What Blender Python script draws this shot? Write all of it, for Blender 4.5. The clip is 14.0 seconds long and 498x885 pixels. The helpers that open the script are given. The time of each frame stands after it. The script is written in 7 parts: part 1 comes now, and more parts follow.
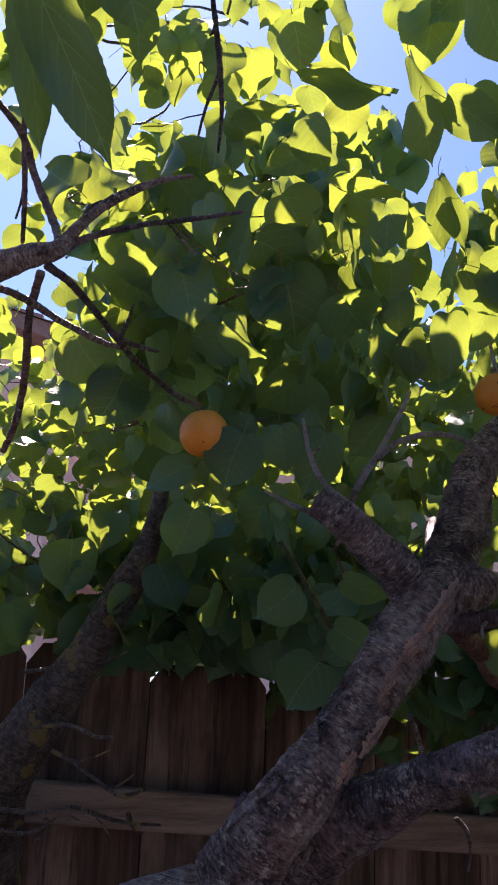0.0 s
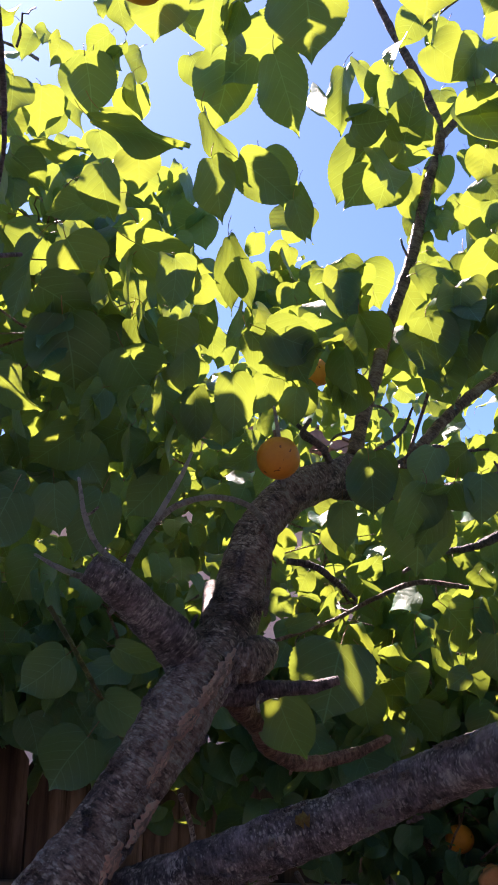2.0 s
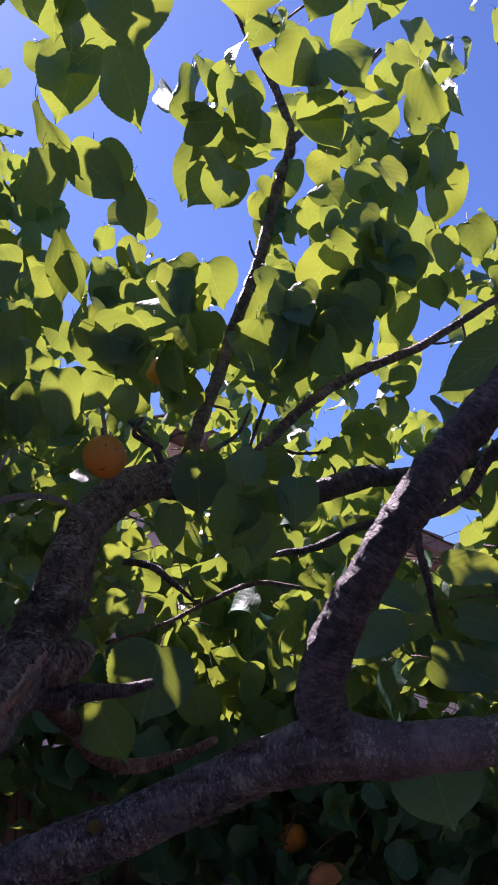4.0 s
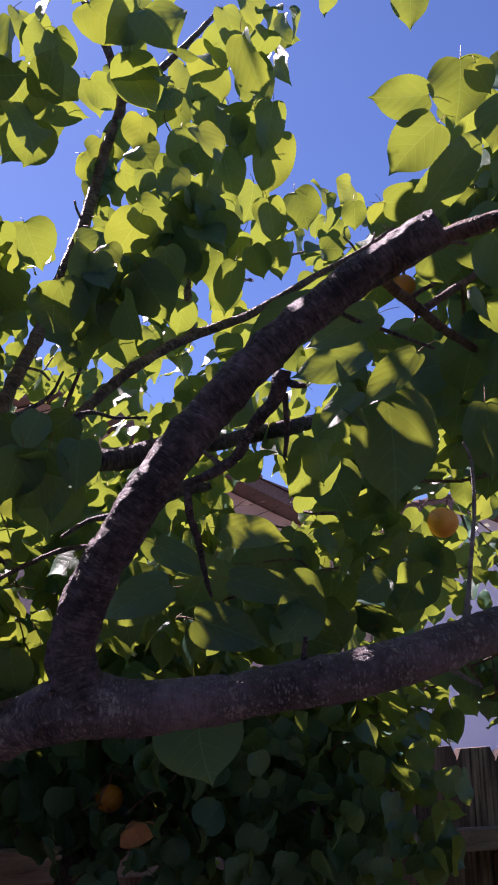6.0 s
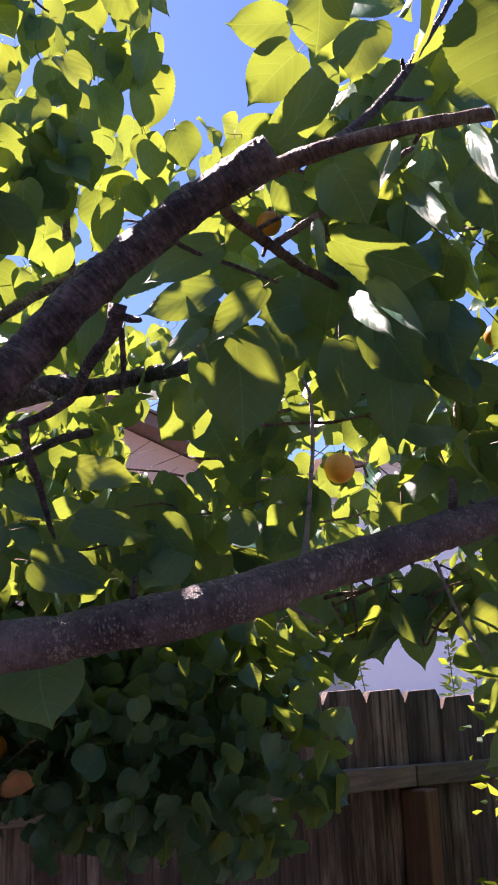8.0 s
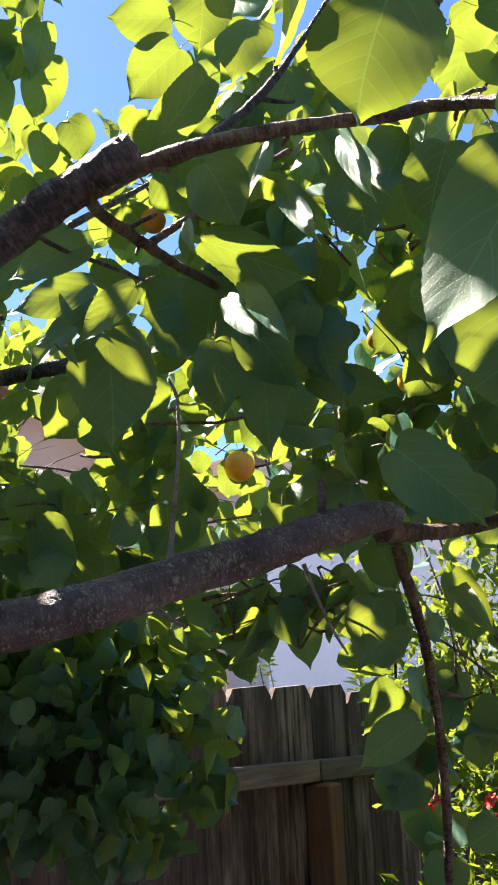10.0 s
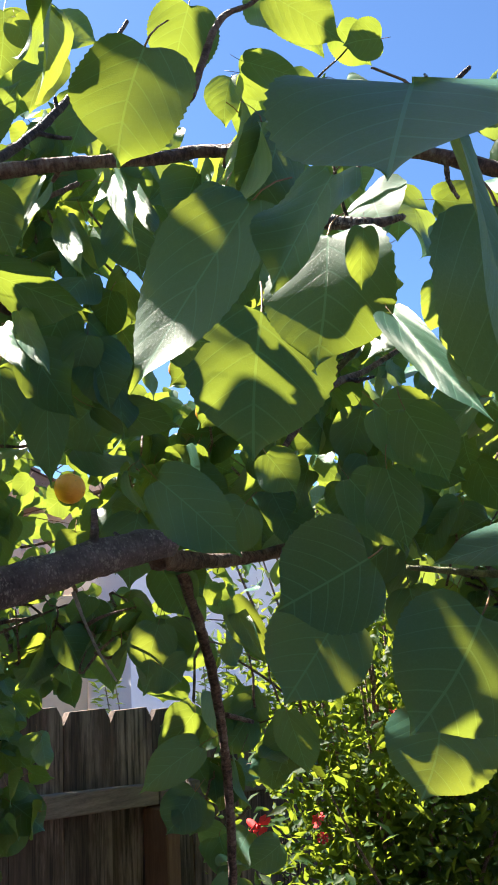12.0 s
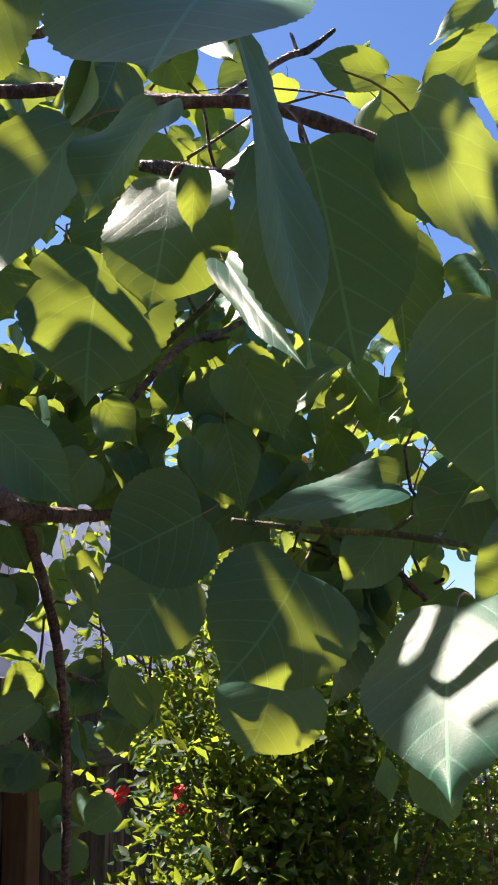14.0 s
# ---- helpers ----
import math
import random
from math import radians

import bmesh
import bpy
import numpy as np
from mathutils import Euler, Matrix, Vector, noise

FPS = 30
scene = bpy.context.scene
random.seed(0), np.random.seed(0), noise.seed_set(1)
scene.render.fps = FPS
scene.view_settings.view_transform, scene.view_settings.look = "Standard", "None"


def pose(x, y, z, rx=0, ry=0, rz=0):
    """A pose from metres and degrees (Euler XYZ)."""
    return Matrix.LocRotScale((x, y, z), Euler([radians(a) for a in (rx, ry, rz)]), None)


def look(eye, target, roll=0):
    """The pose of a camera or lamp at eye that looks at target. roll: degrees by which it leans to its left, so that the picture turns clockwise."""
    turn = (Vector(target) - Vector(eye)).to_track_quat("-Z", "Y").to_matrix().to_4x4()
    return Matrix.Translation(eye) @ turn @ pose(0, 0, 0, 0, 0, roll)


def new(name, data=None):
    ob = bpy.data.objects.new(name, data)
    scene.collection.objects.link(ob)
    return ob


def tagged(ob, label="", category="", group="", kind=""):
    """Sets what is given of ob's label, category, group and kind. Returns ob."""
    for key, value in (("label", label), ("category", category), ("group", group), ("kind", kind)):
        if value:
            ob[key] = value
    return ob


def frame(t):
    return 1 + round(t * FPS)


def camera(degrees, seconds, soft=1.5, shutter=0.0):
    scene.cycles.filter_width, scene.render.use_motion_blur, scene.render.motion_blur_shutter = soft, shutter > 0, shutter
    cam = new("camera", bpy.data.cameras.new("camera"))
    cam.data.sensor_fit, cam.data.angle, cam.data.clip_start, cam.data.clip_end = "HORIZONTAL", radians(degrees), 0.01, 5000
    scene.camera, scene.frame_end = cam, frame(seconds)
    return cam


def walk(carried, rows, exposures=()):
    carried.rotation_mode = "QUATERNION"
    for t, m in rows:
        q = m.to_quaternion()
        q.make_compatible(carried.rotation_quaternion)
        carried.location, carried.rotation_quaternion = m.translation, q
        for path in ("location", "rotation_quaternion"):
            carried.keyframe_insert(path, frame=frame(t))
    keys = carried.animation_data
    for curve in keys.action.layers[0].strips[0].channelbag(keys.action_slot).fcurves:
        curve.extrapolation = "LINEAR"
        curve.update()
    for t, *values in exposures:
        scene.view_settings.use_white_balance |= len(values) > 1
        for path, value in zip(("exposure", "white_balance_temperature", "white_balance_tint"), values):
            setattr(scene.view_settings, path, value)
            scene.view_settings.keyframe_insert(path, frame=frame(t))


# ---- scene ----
cam = camera(29.4, 14.0, soft=1.8)
PATH = [
    (0, (0.000, 0.000, 1.720), (0.039, 1.936, 2.220), 2.41),
    (0.5, (-0.023, 0.031, 1.719), (0.162, 1.951, 2.245), 1.80),
    (1, (-0.021, 0.048, 1.724), (0.274, 1.949, 2.269), 1.38),
    (1.5, (-0.014, 0.039, 1.739), (0.390, 1.911, 2.316), 1.26),
    (2, (0.006, 0.039, 1.746), (0.492, 1.883, 2.350), 0.69),
    (2.5, (0.017, 0.037, 1.754), (0.532, 1.864, 2.382), 0.60),
    (3, (0.026, 0.034, 1.755), (0.585, 1.847, 2.386), 0.89),
    (3.5, (0.051, 0.034, 1.754), (0.663, 1.837, 2.367), 0.24),
    (4, (0.070, 0.027, 1.751), (0.774, 1.800, 2.352), -0.12),
    (4.2, (0.085, 0.024, 1.749), (0.817, 1.787, 2.347), -0.09),
    (6.3, (0.169, -0.025, 1.745), (1.099, 1.669, 2.260), -1.23),
    (6.5, (0.179, -0.029, 1.744), (1.113, 1.668, 2.242), -1.59),
    (7, (0.201, -0.024, 1.738), (1.156, 1.671, 2.202), -2.22),
    (7.5, (0.216, -0.026, 1.736), (1.203, 1.655, 2.186), -2.25),
    (7.7, (0.223, -0.031, 1.735), (1.231, 1.638, 2.180), -2.26),
    (9.8, (0.270, -0.046, 1.741), (1.415, 1.541, 2.153), -2.87),
    (10, (0.272, -0.055, 1.741), (1.440, 1.513, 2.160), -2.79),
    (10.5, (0.285, -0.073, 1.742), (1.502, 1.454, 2.172), -2.53),
    (11, (0.295, -0.091, 1.741), (1.556, 1.400, 2.174), -2.49),
    (11.5, (0.302, -0.107, 1.743), (1.600, 1.351, 2.179), -2.71),
    (12, (0.324, -0.123, 1.742), (1.685, 1.273, 2.188), -2.99),
    (12.5, (0.332, -0.144, 1.742), (1.738, 1.200, 2.207), -3.05),
    (13, (0.344, -0.168, 1.737), (1.805, 1.114, 2.206), -2.65),
    (13.5, (0.351, -0.183, 1.733), (1.855, 1.055, 2.186), -2.33),
    (14, (0.362, -0.147, 1.721), (1.870, 1.102, 2.124), -1.04),
]
EXPOSURES = [(0.0, 2.26, 6280, 37), (0.6, 2.56, 6280, 36), (1.5, 2.68, 6330, 34), (2.2, 2.24, 6420, 35), (3.0, 1.84, 6130, 41), (4.2, 1.60, 5740, 45), (6.3, 1.53, 6120, 46), (7.7, 2.13, 6330, 42), (9.8, 2.54, 6600, 15), (11.0, 2.54, 6480, 11), (12.5, 2.44, 6400, 12), (14.0, 2.24, 6500, 22)]
walk(cam, [(t, look(eye, target, roll)) for t, eye, target, roll in PATH], EXPOSURES)

# ---- light: a high sun ahead of the camera and the clear sky round it
SUN_YAW, SUN_HEIGHT = 14.0, 53.0
world = bpy.data.worlds.new("sky")
scene.world = world
world.use_nodes = True
wn = world.node_tree
sky = wn.nodes.new("ShaderNodeTexSky")
sky.sky_type, sky.sun_disc = "NISHITA", False
sky.air_density, sky.dust_density, sky.ozone_density = 0.9, 0.6, 3.2
sky.sun_elevation, sky.sun_rotation = radians(SUN_HEIGHT), radians(-SUN_YAW)
clear = wn.nodes.new("ShaderNodeVectorMath")
clear.operation = "MULTIPLY"
clear.inputs[1].default_value = (0.8, 1.03, 1.24)
wn.links.new(sky.outputs[0], clear.inputs[0])
wn.links.new(clear.outputs[0], wn.nodes["Background"].inputs[0])
wn.nodes["Background"].inputs[1].default_value = 0.036
lamp = bpy.data.lights.new("sun", "SUN")
lamp.energy, lamp.angle, lamp.color = 5.0, radians(0.55), (1.0, 0.91, 0.78)
sun = new("sun", lamp)
a, b = radians(SUN_YAW), radians(SUN_HEIGHT)
toward = Vector((-math.sin(a) * math.cos(b), math.cos(a) * math.cos(b), math.sin(b)))
sun.matrix_world = look(toward * 30, (0, 0, 0))


# ---- materials
def material(name, rough=0.6):
    m = bpy.data.materials.new(name)
    m.use_nodes = True
    n = m.node_tree.nodes
    n["Principled BSDF"].inputs["Roughness"].default_value = rough
    return m, n, m.node_tree.links, n["Principled BSDF"]


def math_node(n, l, op, x, y=None, z=None):
    k = n.new("ShaderNodeMath")
    k.operation = op
    for slot, v in zip(k.inputs, (x, y, z)):
        if v is None:
            continue
        if isinstance(v, (int, float)):
            slot.default_value = v
        else:
            l.new(v, slot)
    return k.outputs[0]


def noise_node(n, l, scale, detail=4.0, rough=0.6, where=None, stretch=None):
    k = n.new("ShaderNodeTexNoise")
    k.inputs["Scale"].default_value, k.inputs["Detail"].default_value, k.inputs["Roughness"].default_value = scale, detail, rough
    if where is not None:
        if stretch:
            mp = n.new("ShaderNodeMapping")
            mp.inputs["Scale"].default_value = stretch
            l.new(where, mp.inputs[0])
            where = mp.outputs[0]
        l.new(where, k.inputs["Vector"])
    return k.outputs[0]


def ramp_node(n, l, fac, stops):
    k = n.new("ShaderNodeValToRGB")
    while len(k.color_ramp.elements) < len(stops):
        k.color_ramp.elements.new(0.5)
    for e, (p, c) in zip(k.color_ramp.elements, stops):
        e.position, e.color = p, (*c, 1)
    l.new(fac, k.inputs[0])
    return k.outputs[0]


def mix_node(n, l, fac, x, y, kind="MIX"):
    k = n.new("ShaderNodeMix")
    k.data_type, k.blend_type = "RGBA", kind
    for slot, v in ((k.inputs[0], fac), (k.inputs[6], x), (k.inputs[7], y)):
        if isinstance(v, (int, float)):
            slot.default_value = v
        elif isinstance(v, tuple):
            slot.default_value = (*v, 1)
        else:
            l.new(v, slot)
    return k.outputs[2]


def bump_node(n, l, height, strength, distance):
    k = n.new("ShaderNodeBump")
    k.inputs["Strength"].default_value, k.inputs["Distance"].default_value = strength, distance
    l.new(height, k.inputs["Height"])
    return k.outputs[0]


def leaf_material(name, front, glow, rough=0.42, through_share=0.5, gloss=0.5):
    """A thin leaf: waxy green face, light shining through it, paler midrib and side veins."""
    m, n, l, p = material(name, rough)
    uv = n.new("ShaderNodeUVMap")
    uv.uv_map = "uv"
    sep = n.new("ShaderNodeSeparateXYZ")
    l.new(uv.outputs[0], sep.inputs[0])
    across = math_node(n, l, "ABSOLUTE", math_node(n, l, "SUBTRACT", sep.outputs[0], 0.5))
    along = sep.outputs[1]
    rib = math_node(n, l, "LESS_THAN", across, 0.009)
    bow = math_node(n, l, "ADD", math_node(n, l, "MULTIPLY", across, 0.55), math_node(n, l, "MULTIPLY", math_node(n, l, "MULTIPLY", across, across), 0.9))
    side = math_node(n, l, "FRACT", math_node(n, l, "MULTIPLY", math_node(n, l, "SUBTRACT", along, bow), 5.6))
    vein = math_node(n, l, "LESS_THAN", math_node(n, l, "ABSOLUTE", math_node(n, l, "SUBTRACT", side, 0.5)), math_node(n, l, "SUBTRACT", 0.045, math_node(n, l, "MULTIPLY", across, 0.07)))
    net = n.new("ShaderNodeTexVoronoi")
    net.feature = "DISTANCE_TO_EDGE"
    net.inputs["Scale"].default_value = 22.0
    l.new(uv.outputs[0], net.inputs["Vector"])
    mesh_vein = math_node(n, l, "LESS_THAN", net.outputs["Distance"], 0.035)
    vein = math_node(n, l, "MAXIMUM", rib, math_node(n, l, "MAXIMUM", math_node(n, l, "MULTIPLY", vein, 0.7), math_node(n, l, "MULTIPLY", mesh_vein, 0.16)))
    geo, info, tex = n.new("ShaderNodeNewGeometry"), n.new("ShaderNodeObjectInfo"), n.new("ShaderNodeTexCoord")
    rand = math_node(n, l, "FRACT", math_node(n, l, "ADD", math_node(n, l, "MULTIPLY", geo.outputs["Random Per Island"], 7.31), info.outputs["Random"]))
    blotch = noise_node(n, l, 55.0, 4, 0.6, tex.outputs["Object"])
    fine = noise_node(n, l, 420.0, 3, 0.6, tex.outputs["Object"])
    dark = tuple(c * 0.72 for c in front)
    pale = (front[0] * 1.5, front[1] * 1.22, front[2] * 1.1)
    col = ramp_node(n, l, rand, [(0.0, dark), (0.55, front), (1.0, pale)])
    col = mix_node(n, l, math_node(n, l, "MULTIPLY", blotch, 0.35), col, dark)
    col = mix_node(n, l, math_node(n, l, "MULTIPLY", vein, 0.42), col, (front[0] * 4.5, front[1] * 3.2, front[2] * 2.6))
    l.new(col, p.inputs["Base Color"])
    gl = ramp_node(n, l, rand, [(0.0, tuple(c * 0.8 for c in glow)), (0.6, glow), (1.0, (glow[0] * 1.12, glow[1] * 1.02, glow[2] * 0.9))])
    gl = mix_node(n, l, math_node(n, l, "MULTIPLY", blotch, 0.3), gl, (glow[0] * 0.7, glow[1] * 0.8, glow[2]))
    gl = mix_node(n, l, math_node(n, l, "MULTIPLY", vein, 0.28), gl, (glow[0] * 1.15, glow[1] * 1.15, glow[2] * 2.0))
    tr = n.new("ShaderNodeBsdfTranslucent")
    l.new(gl, tr.inputs[0])
    quilt = math_node(n, l, "SUBTRACT", 1.0, math_node(n, l, "ABSOLUTE", math_node(n, l, "SUBTRACT", math_node(n, l, "MULTIPLY", side, 2.0), 1.0)))
    soft_height = math_node(n, l, "ADD", math_node(n, l, "MULTIPLY", quilt, -0.5), math_node(n, l, "MULTIPLY", noise_node(n, l, 90.0, 3, 0.55, tex.outputs["Object"]), 0.35))
    height = math_node(n, l, "ADD", soft_height, math_node(n, l, "SUBTRACT", math_node(n, l, "MULTIPLY", fine, 0.06), math_node(n, l, "MULTIPLY", vein, 0.6)))
    bp = bump_node(n, l, height, 0.3, 0.0009)
    l.new(bp, p.inputs["Normal"])
    l.new(bp, tr.inputs["Normal"])
    p.inputs["Specular IOR Level"].default_value = gloss
    p.inputs["Specular Tint"].default_value = (1.0, 0.94, 0.84, 1.0)
    mix = n.new("ShaderNodeMixShader")
    mix.inputs[0].default_value = through_share
    l.new(p.outputs[0], mix.inputs[1])
    l.new(tr.outputs[0], mix.inputs[2])
    l.new(mix.outputs[0], n["Material Output"].inputs[0])
    return m


def bark_material(name, dark, mid, speck, specks=0.5, moss=None, smooth_at=None):
    """Bark: ringed, cracked and flaky, with pale lenticels strung round the limb and grey lichen crust."""
    m, n, l, p = material(name, 0.5)
    p.inputs["Specular IOR Level"].default_value = 0.45
    tex, uv = n.new("ShaderNodeTexCoord"), n.new("ShaderNodeUVMap")
    uv.uv_map = "uv"
    big = noise_node(n, l, 16.0, 5, 0.65, tex.outputs["Object"])
    ring = noise_node(n, l, 1.0, 5, 0.7, uv.outputs[0], (45.0, 300.0, 1.0))
    fine = noise_node(n, l, 420.0, 4, 0.7, tex.outputs["Object"])
    flake = noise_node(n, l, 110.0, 6, 0.75, tex.outputs["Object"])
    mottle = noise_node(n, l, 38.0, 4, 0.6, tex.outputs["Object"])
    if smooth_at:
        fade, split = n.new("ShaderNodeMapRange"), n.new("ShaderNodeSeparateXYZ")
        fade.inputs["From Min"].default_value, fade.inputs["From Max"].default_value = smooth_at
        fade.inputs["To Min"].default_value, fade.inputs["To Max"].default_value = 1.0, 0.4
        l.new(uv.outputs[0], split.inputs[0])
        l.new(math_node(n, l, "ADD", split.outputs[1], math_node(n, l, "MULTIPLY", math_node(n, l, "SUBTRACT", mottle, 0.5), 0.3)), fade.inputs["Value"])
        young = fade.outputs[0]
        flake, ring = (math_node(n, l, "ADD", math_node(n, l, "MULTIPLY", math_node(n, l, "SUBTRACT", k, 0.5), young), 0.5) for k in (flake, ring))
    tone = math_node(n, l, "ADD", math_node(n, l, "MULTIPLY", big, 0.3), math_node(n, l, "ADD", math_node(n, l, "MULTIPLY", ring, 0.3), math_node(n, l, "MULTIPLY", flake, 0.4)))
    col = ramp_node(n, l, tone, [(0.44, dark), (0.51, mid), (0.59, tuple(min(0.5, c * 2.3) for c in mid))])
    warp = n.new("ShaderNodeTexNoise")
    warp.inputs["Scale"].default_value, warp.inputs["Detail"].default_value = 190.0, 4.0
    l.new(tex.outputs["Object"], warp.inputs["Vector"])
    bend = n.new("ShaderNodeVectorMath")
    bend.operation = "MULTIPLY_ADD"
    l.new(warp.outputs["Color"], bend.inputs[0])
    bend.inputs[1].default_value = (0.007, 0.003, 0.0)
    l.new(uv.outputs[0], bend.inputs[2])
    marks = []
    for across, along, size in ((62.0, 270.0, 0.2), (110.0, 430.0, 0.17)):
        mp = n.new("ShaderNodeMapping")
        mp.inputs["Scale"].default_value = (across, along, 1.0)
        l.new(bend.outputs[0], mp.inputs[0])
        cell = n.new("ShaderNodeTexVoronoi")
        cell.voronoi_dimensions = "2D"
        cell.inputs["Scale"].default_value = 1.0
        l.new(mp.outputs[0], cell.inputs["Vector"])
        pick = n.new("ShaderNodeSeparateColor")
        l.new(cell.outputs["Color"], pick.inputs[0])
        reach = math_node(n, l, "ADD", math_node(n, l, "MULTIPLY", pick.outputs[0], size * 1.7), math_node(n, l, "MULTIPLY", math_node(n, l, "SUBTRACT", mottle, 0.72 - 0.16 * specks), 0.9))
        edge = n.new("ShaderNodeMapRange")
        edge.inputs["From Min"].default_value, edge.inputs["From Max"].default_value = -0.08, 0.16
        l.new(math_node(n, l, "SUBTRACT", reach, cell.outputs["Distance"]), edge.inputs["Value"])
        marks.append(edge.outputs[0])
    patch = noise_node(n, l, 85.0, 6, 0.8, tex.outputs["Object"])
    crust = n.new("ShaderNodeMapRange")
    crust.inputs["From Min"].default_value, crust.inputs["From Max"].default_value = 0.70 - 0.12 * specks, 0.77 - 0.12 * specks
    l.new(math_node(n, l, "ADD", patch, math_node(n, l, "MULTIPLY", math_node(n, l, "SUBTRACT", mottle, 0.5), 0.5)), crust.inputs["Value"])
    mark = math_node(n, l, "MINIMUM", 1.0, math_node(n, l, "ADD", math_node(n, l, "MULTIPLY", math_node(n, l, "MAXIMUM", marks[0], marks[1]), 0.28 + 0.4 * min(1.0, specks)), math_node(n, l, "MULTIPLY", crust.outputs[0], 0.58)))
    if smooth_at:
        mark = math_node(n, l, "MULTIPLY", mark, math_node(n, l, "ADD", 0.45, math_node(n, l, "MULTIPLY", young, 0.55)))
    col = mix_node(n, l, mark, col, speck)
    if moss:
        green = noise_node(n, l, 26.0, 5, 0.65, tex.outputs["Object"])
        col = mix_node(n, l, math_node(n, l, "MULTIPLY", math_node(n, l, "GREATER_THAN", green, 0.58), 0.8), col, moss)
    l.new(col, p.inputs["Base Color"])
    height = math_node(n, l, "ADD", math_node(n, l, "MULTIPLY", ring, 0.6), math_node(n, l, "ADD", math_node(n, l, "MULTIPLY", fine, 0.3), math_node(n, l, "ADD", math_node(n, l, "MULTIPLY", flake, 0.9), math_node(n, l, "MULTIPLY", mark, 0.35))))
    l.new(bump_node(n, l, height, 1.0, 0.017), p.inputs["Normal"])
    return m


def plain_material(name, a, b, scale, rough=0.8, stretch=None, bump=0.3, depth=0.003):
    m, n, l, p = material(name, rough)
    tex, info = n.new("ShaderNodeTexCoord"), n.new("ShaderNodeObjectInfo")
    big = noise_node(n, l, scale, 5, 0.6, tex.outputs["Object"], stretch)
    fine = noise_node(n, l, scale * 9, 4, 0.65, tex.outputs["Object"], stretch)
    col = ramp_node(n, l, math_node(n, l, "ADD", math_node(n, l, "MULTIPLY", big, 0.65), math_node(n, l, "MULTIPLY", fine, 0.35)), [(0.3, a), (0.7, b)])
    tone = math_node(n, l, "ADD", 0.75, math_node(n, l, "MULTIPLY", info.outputs["Random"], 0.5))
    k = n.new("ShaderNodeVectorMath")
    k.operation = "SCALE"
    l.new(col, k.inputs[0])
    l.new(tone, k.inputs["Scale"])
    l.new(k.outputs[0], p.inputs["Base Color"])
    l.new(bump_node(n, l, fine, bump, depth), p.inputs["Normal"])
    return m


def board_material(name, stain, wood, bloom):
    """Weathered fence board: upright grain, dark damp stains and a pale silvery bloom."""
    m, n, l, p = material(name, 0.88)
    tex, info = n.new("ShaderNodeTexCoord"), n.new("ShaderNodeObjectInfo")
    at = n.new("ShaderNodeVectorMath")
    at.operation = "ADD"
    l.new(tex.outputs["Object"], at.inputs[0])
    l.new(math_node(n, l, "MULTIPLY", info.outputs["Random"], 9.0), at.inputs[1])
    grain = noise_node(n, l, 60.0, 6, 0.7, at.outputs[0], (1.0, 1.0, 0.05))
    blot = noise_node(n, l, 9.0, 5, 0.65, at.outputs[0], (1.0, 1.0, 0.3))
    col = mix_node(n, l, ramp_node(n, l, grain, [(0.36, (0, 0, 0)), (0.62, (1, 1, 1))]), stain, wood)
    col = mix_node(n, l, math_node(n, l, "MULTIPLY", ramp_node(n, l, blot, [(0.47, (0, 0, 0)), (0.66, (1, 1, 1))]), ramp_node(n, l, grain, [(0.38, (0, 0, 0)), (0.55, (1, 1, 1))])), col, bloom)
    k = n.new("ShaderNodeVectorMath")
    k.operation = "SCALE"
    l.new(col, k.inputs[0])
    l.new(math_node(n, l, "ADD", 0.7, math_node(n, l, "MULTIPLY", info.outputs["Random"], 0.6)), k.inputs["Scale"])
    l.new(k.outputs[0], p.inputs["Base Color"])
    l.new(bump_node(n, l, math_node(n, l, "ADD", grain, blot), 0.7, 0.005), p.inputs["Normal"])
    return m


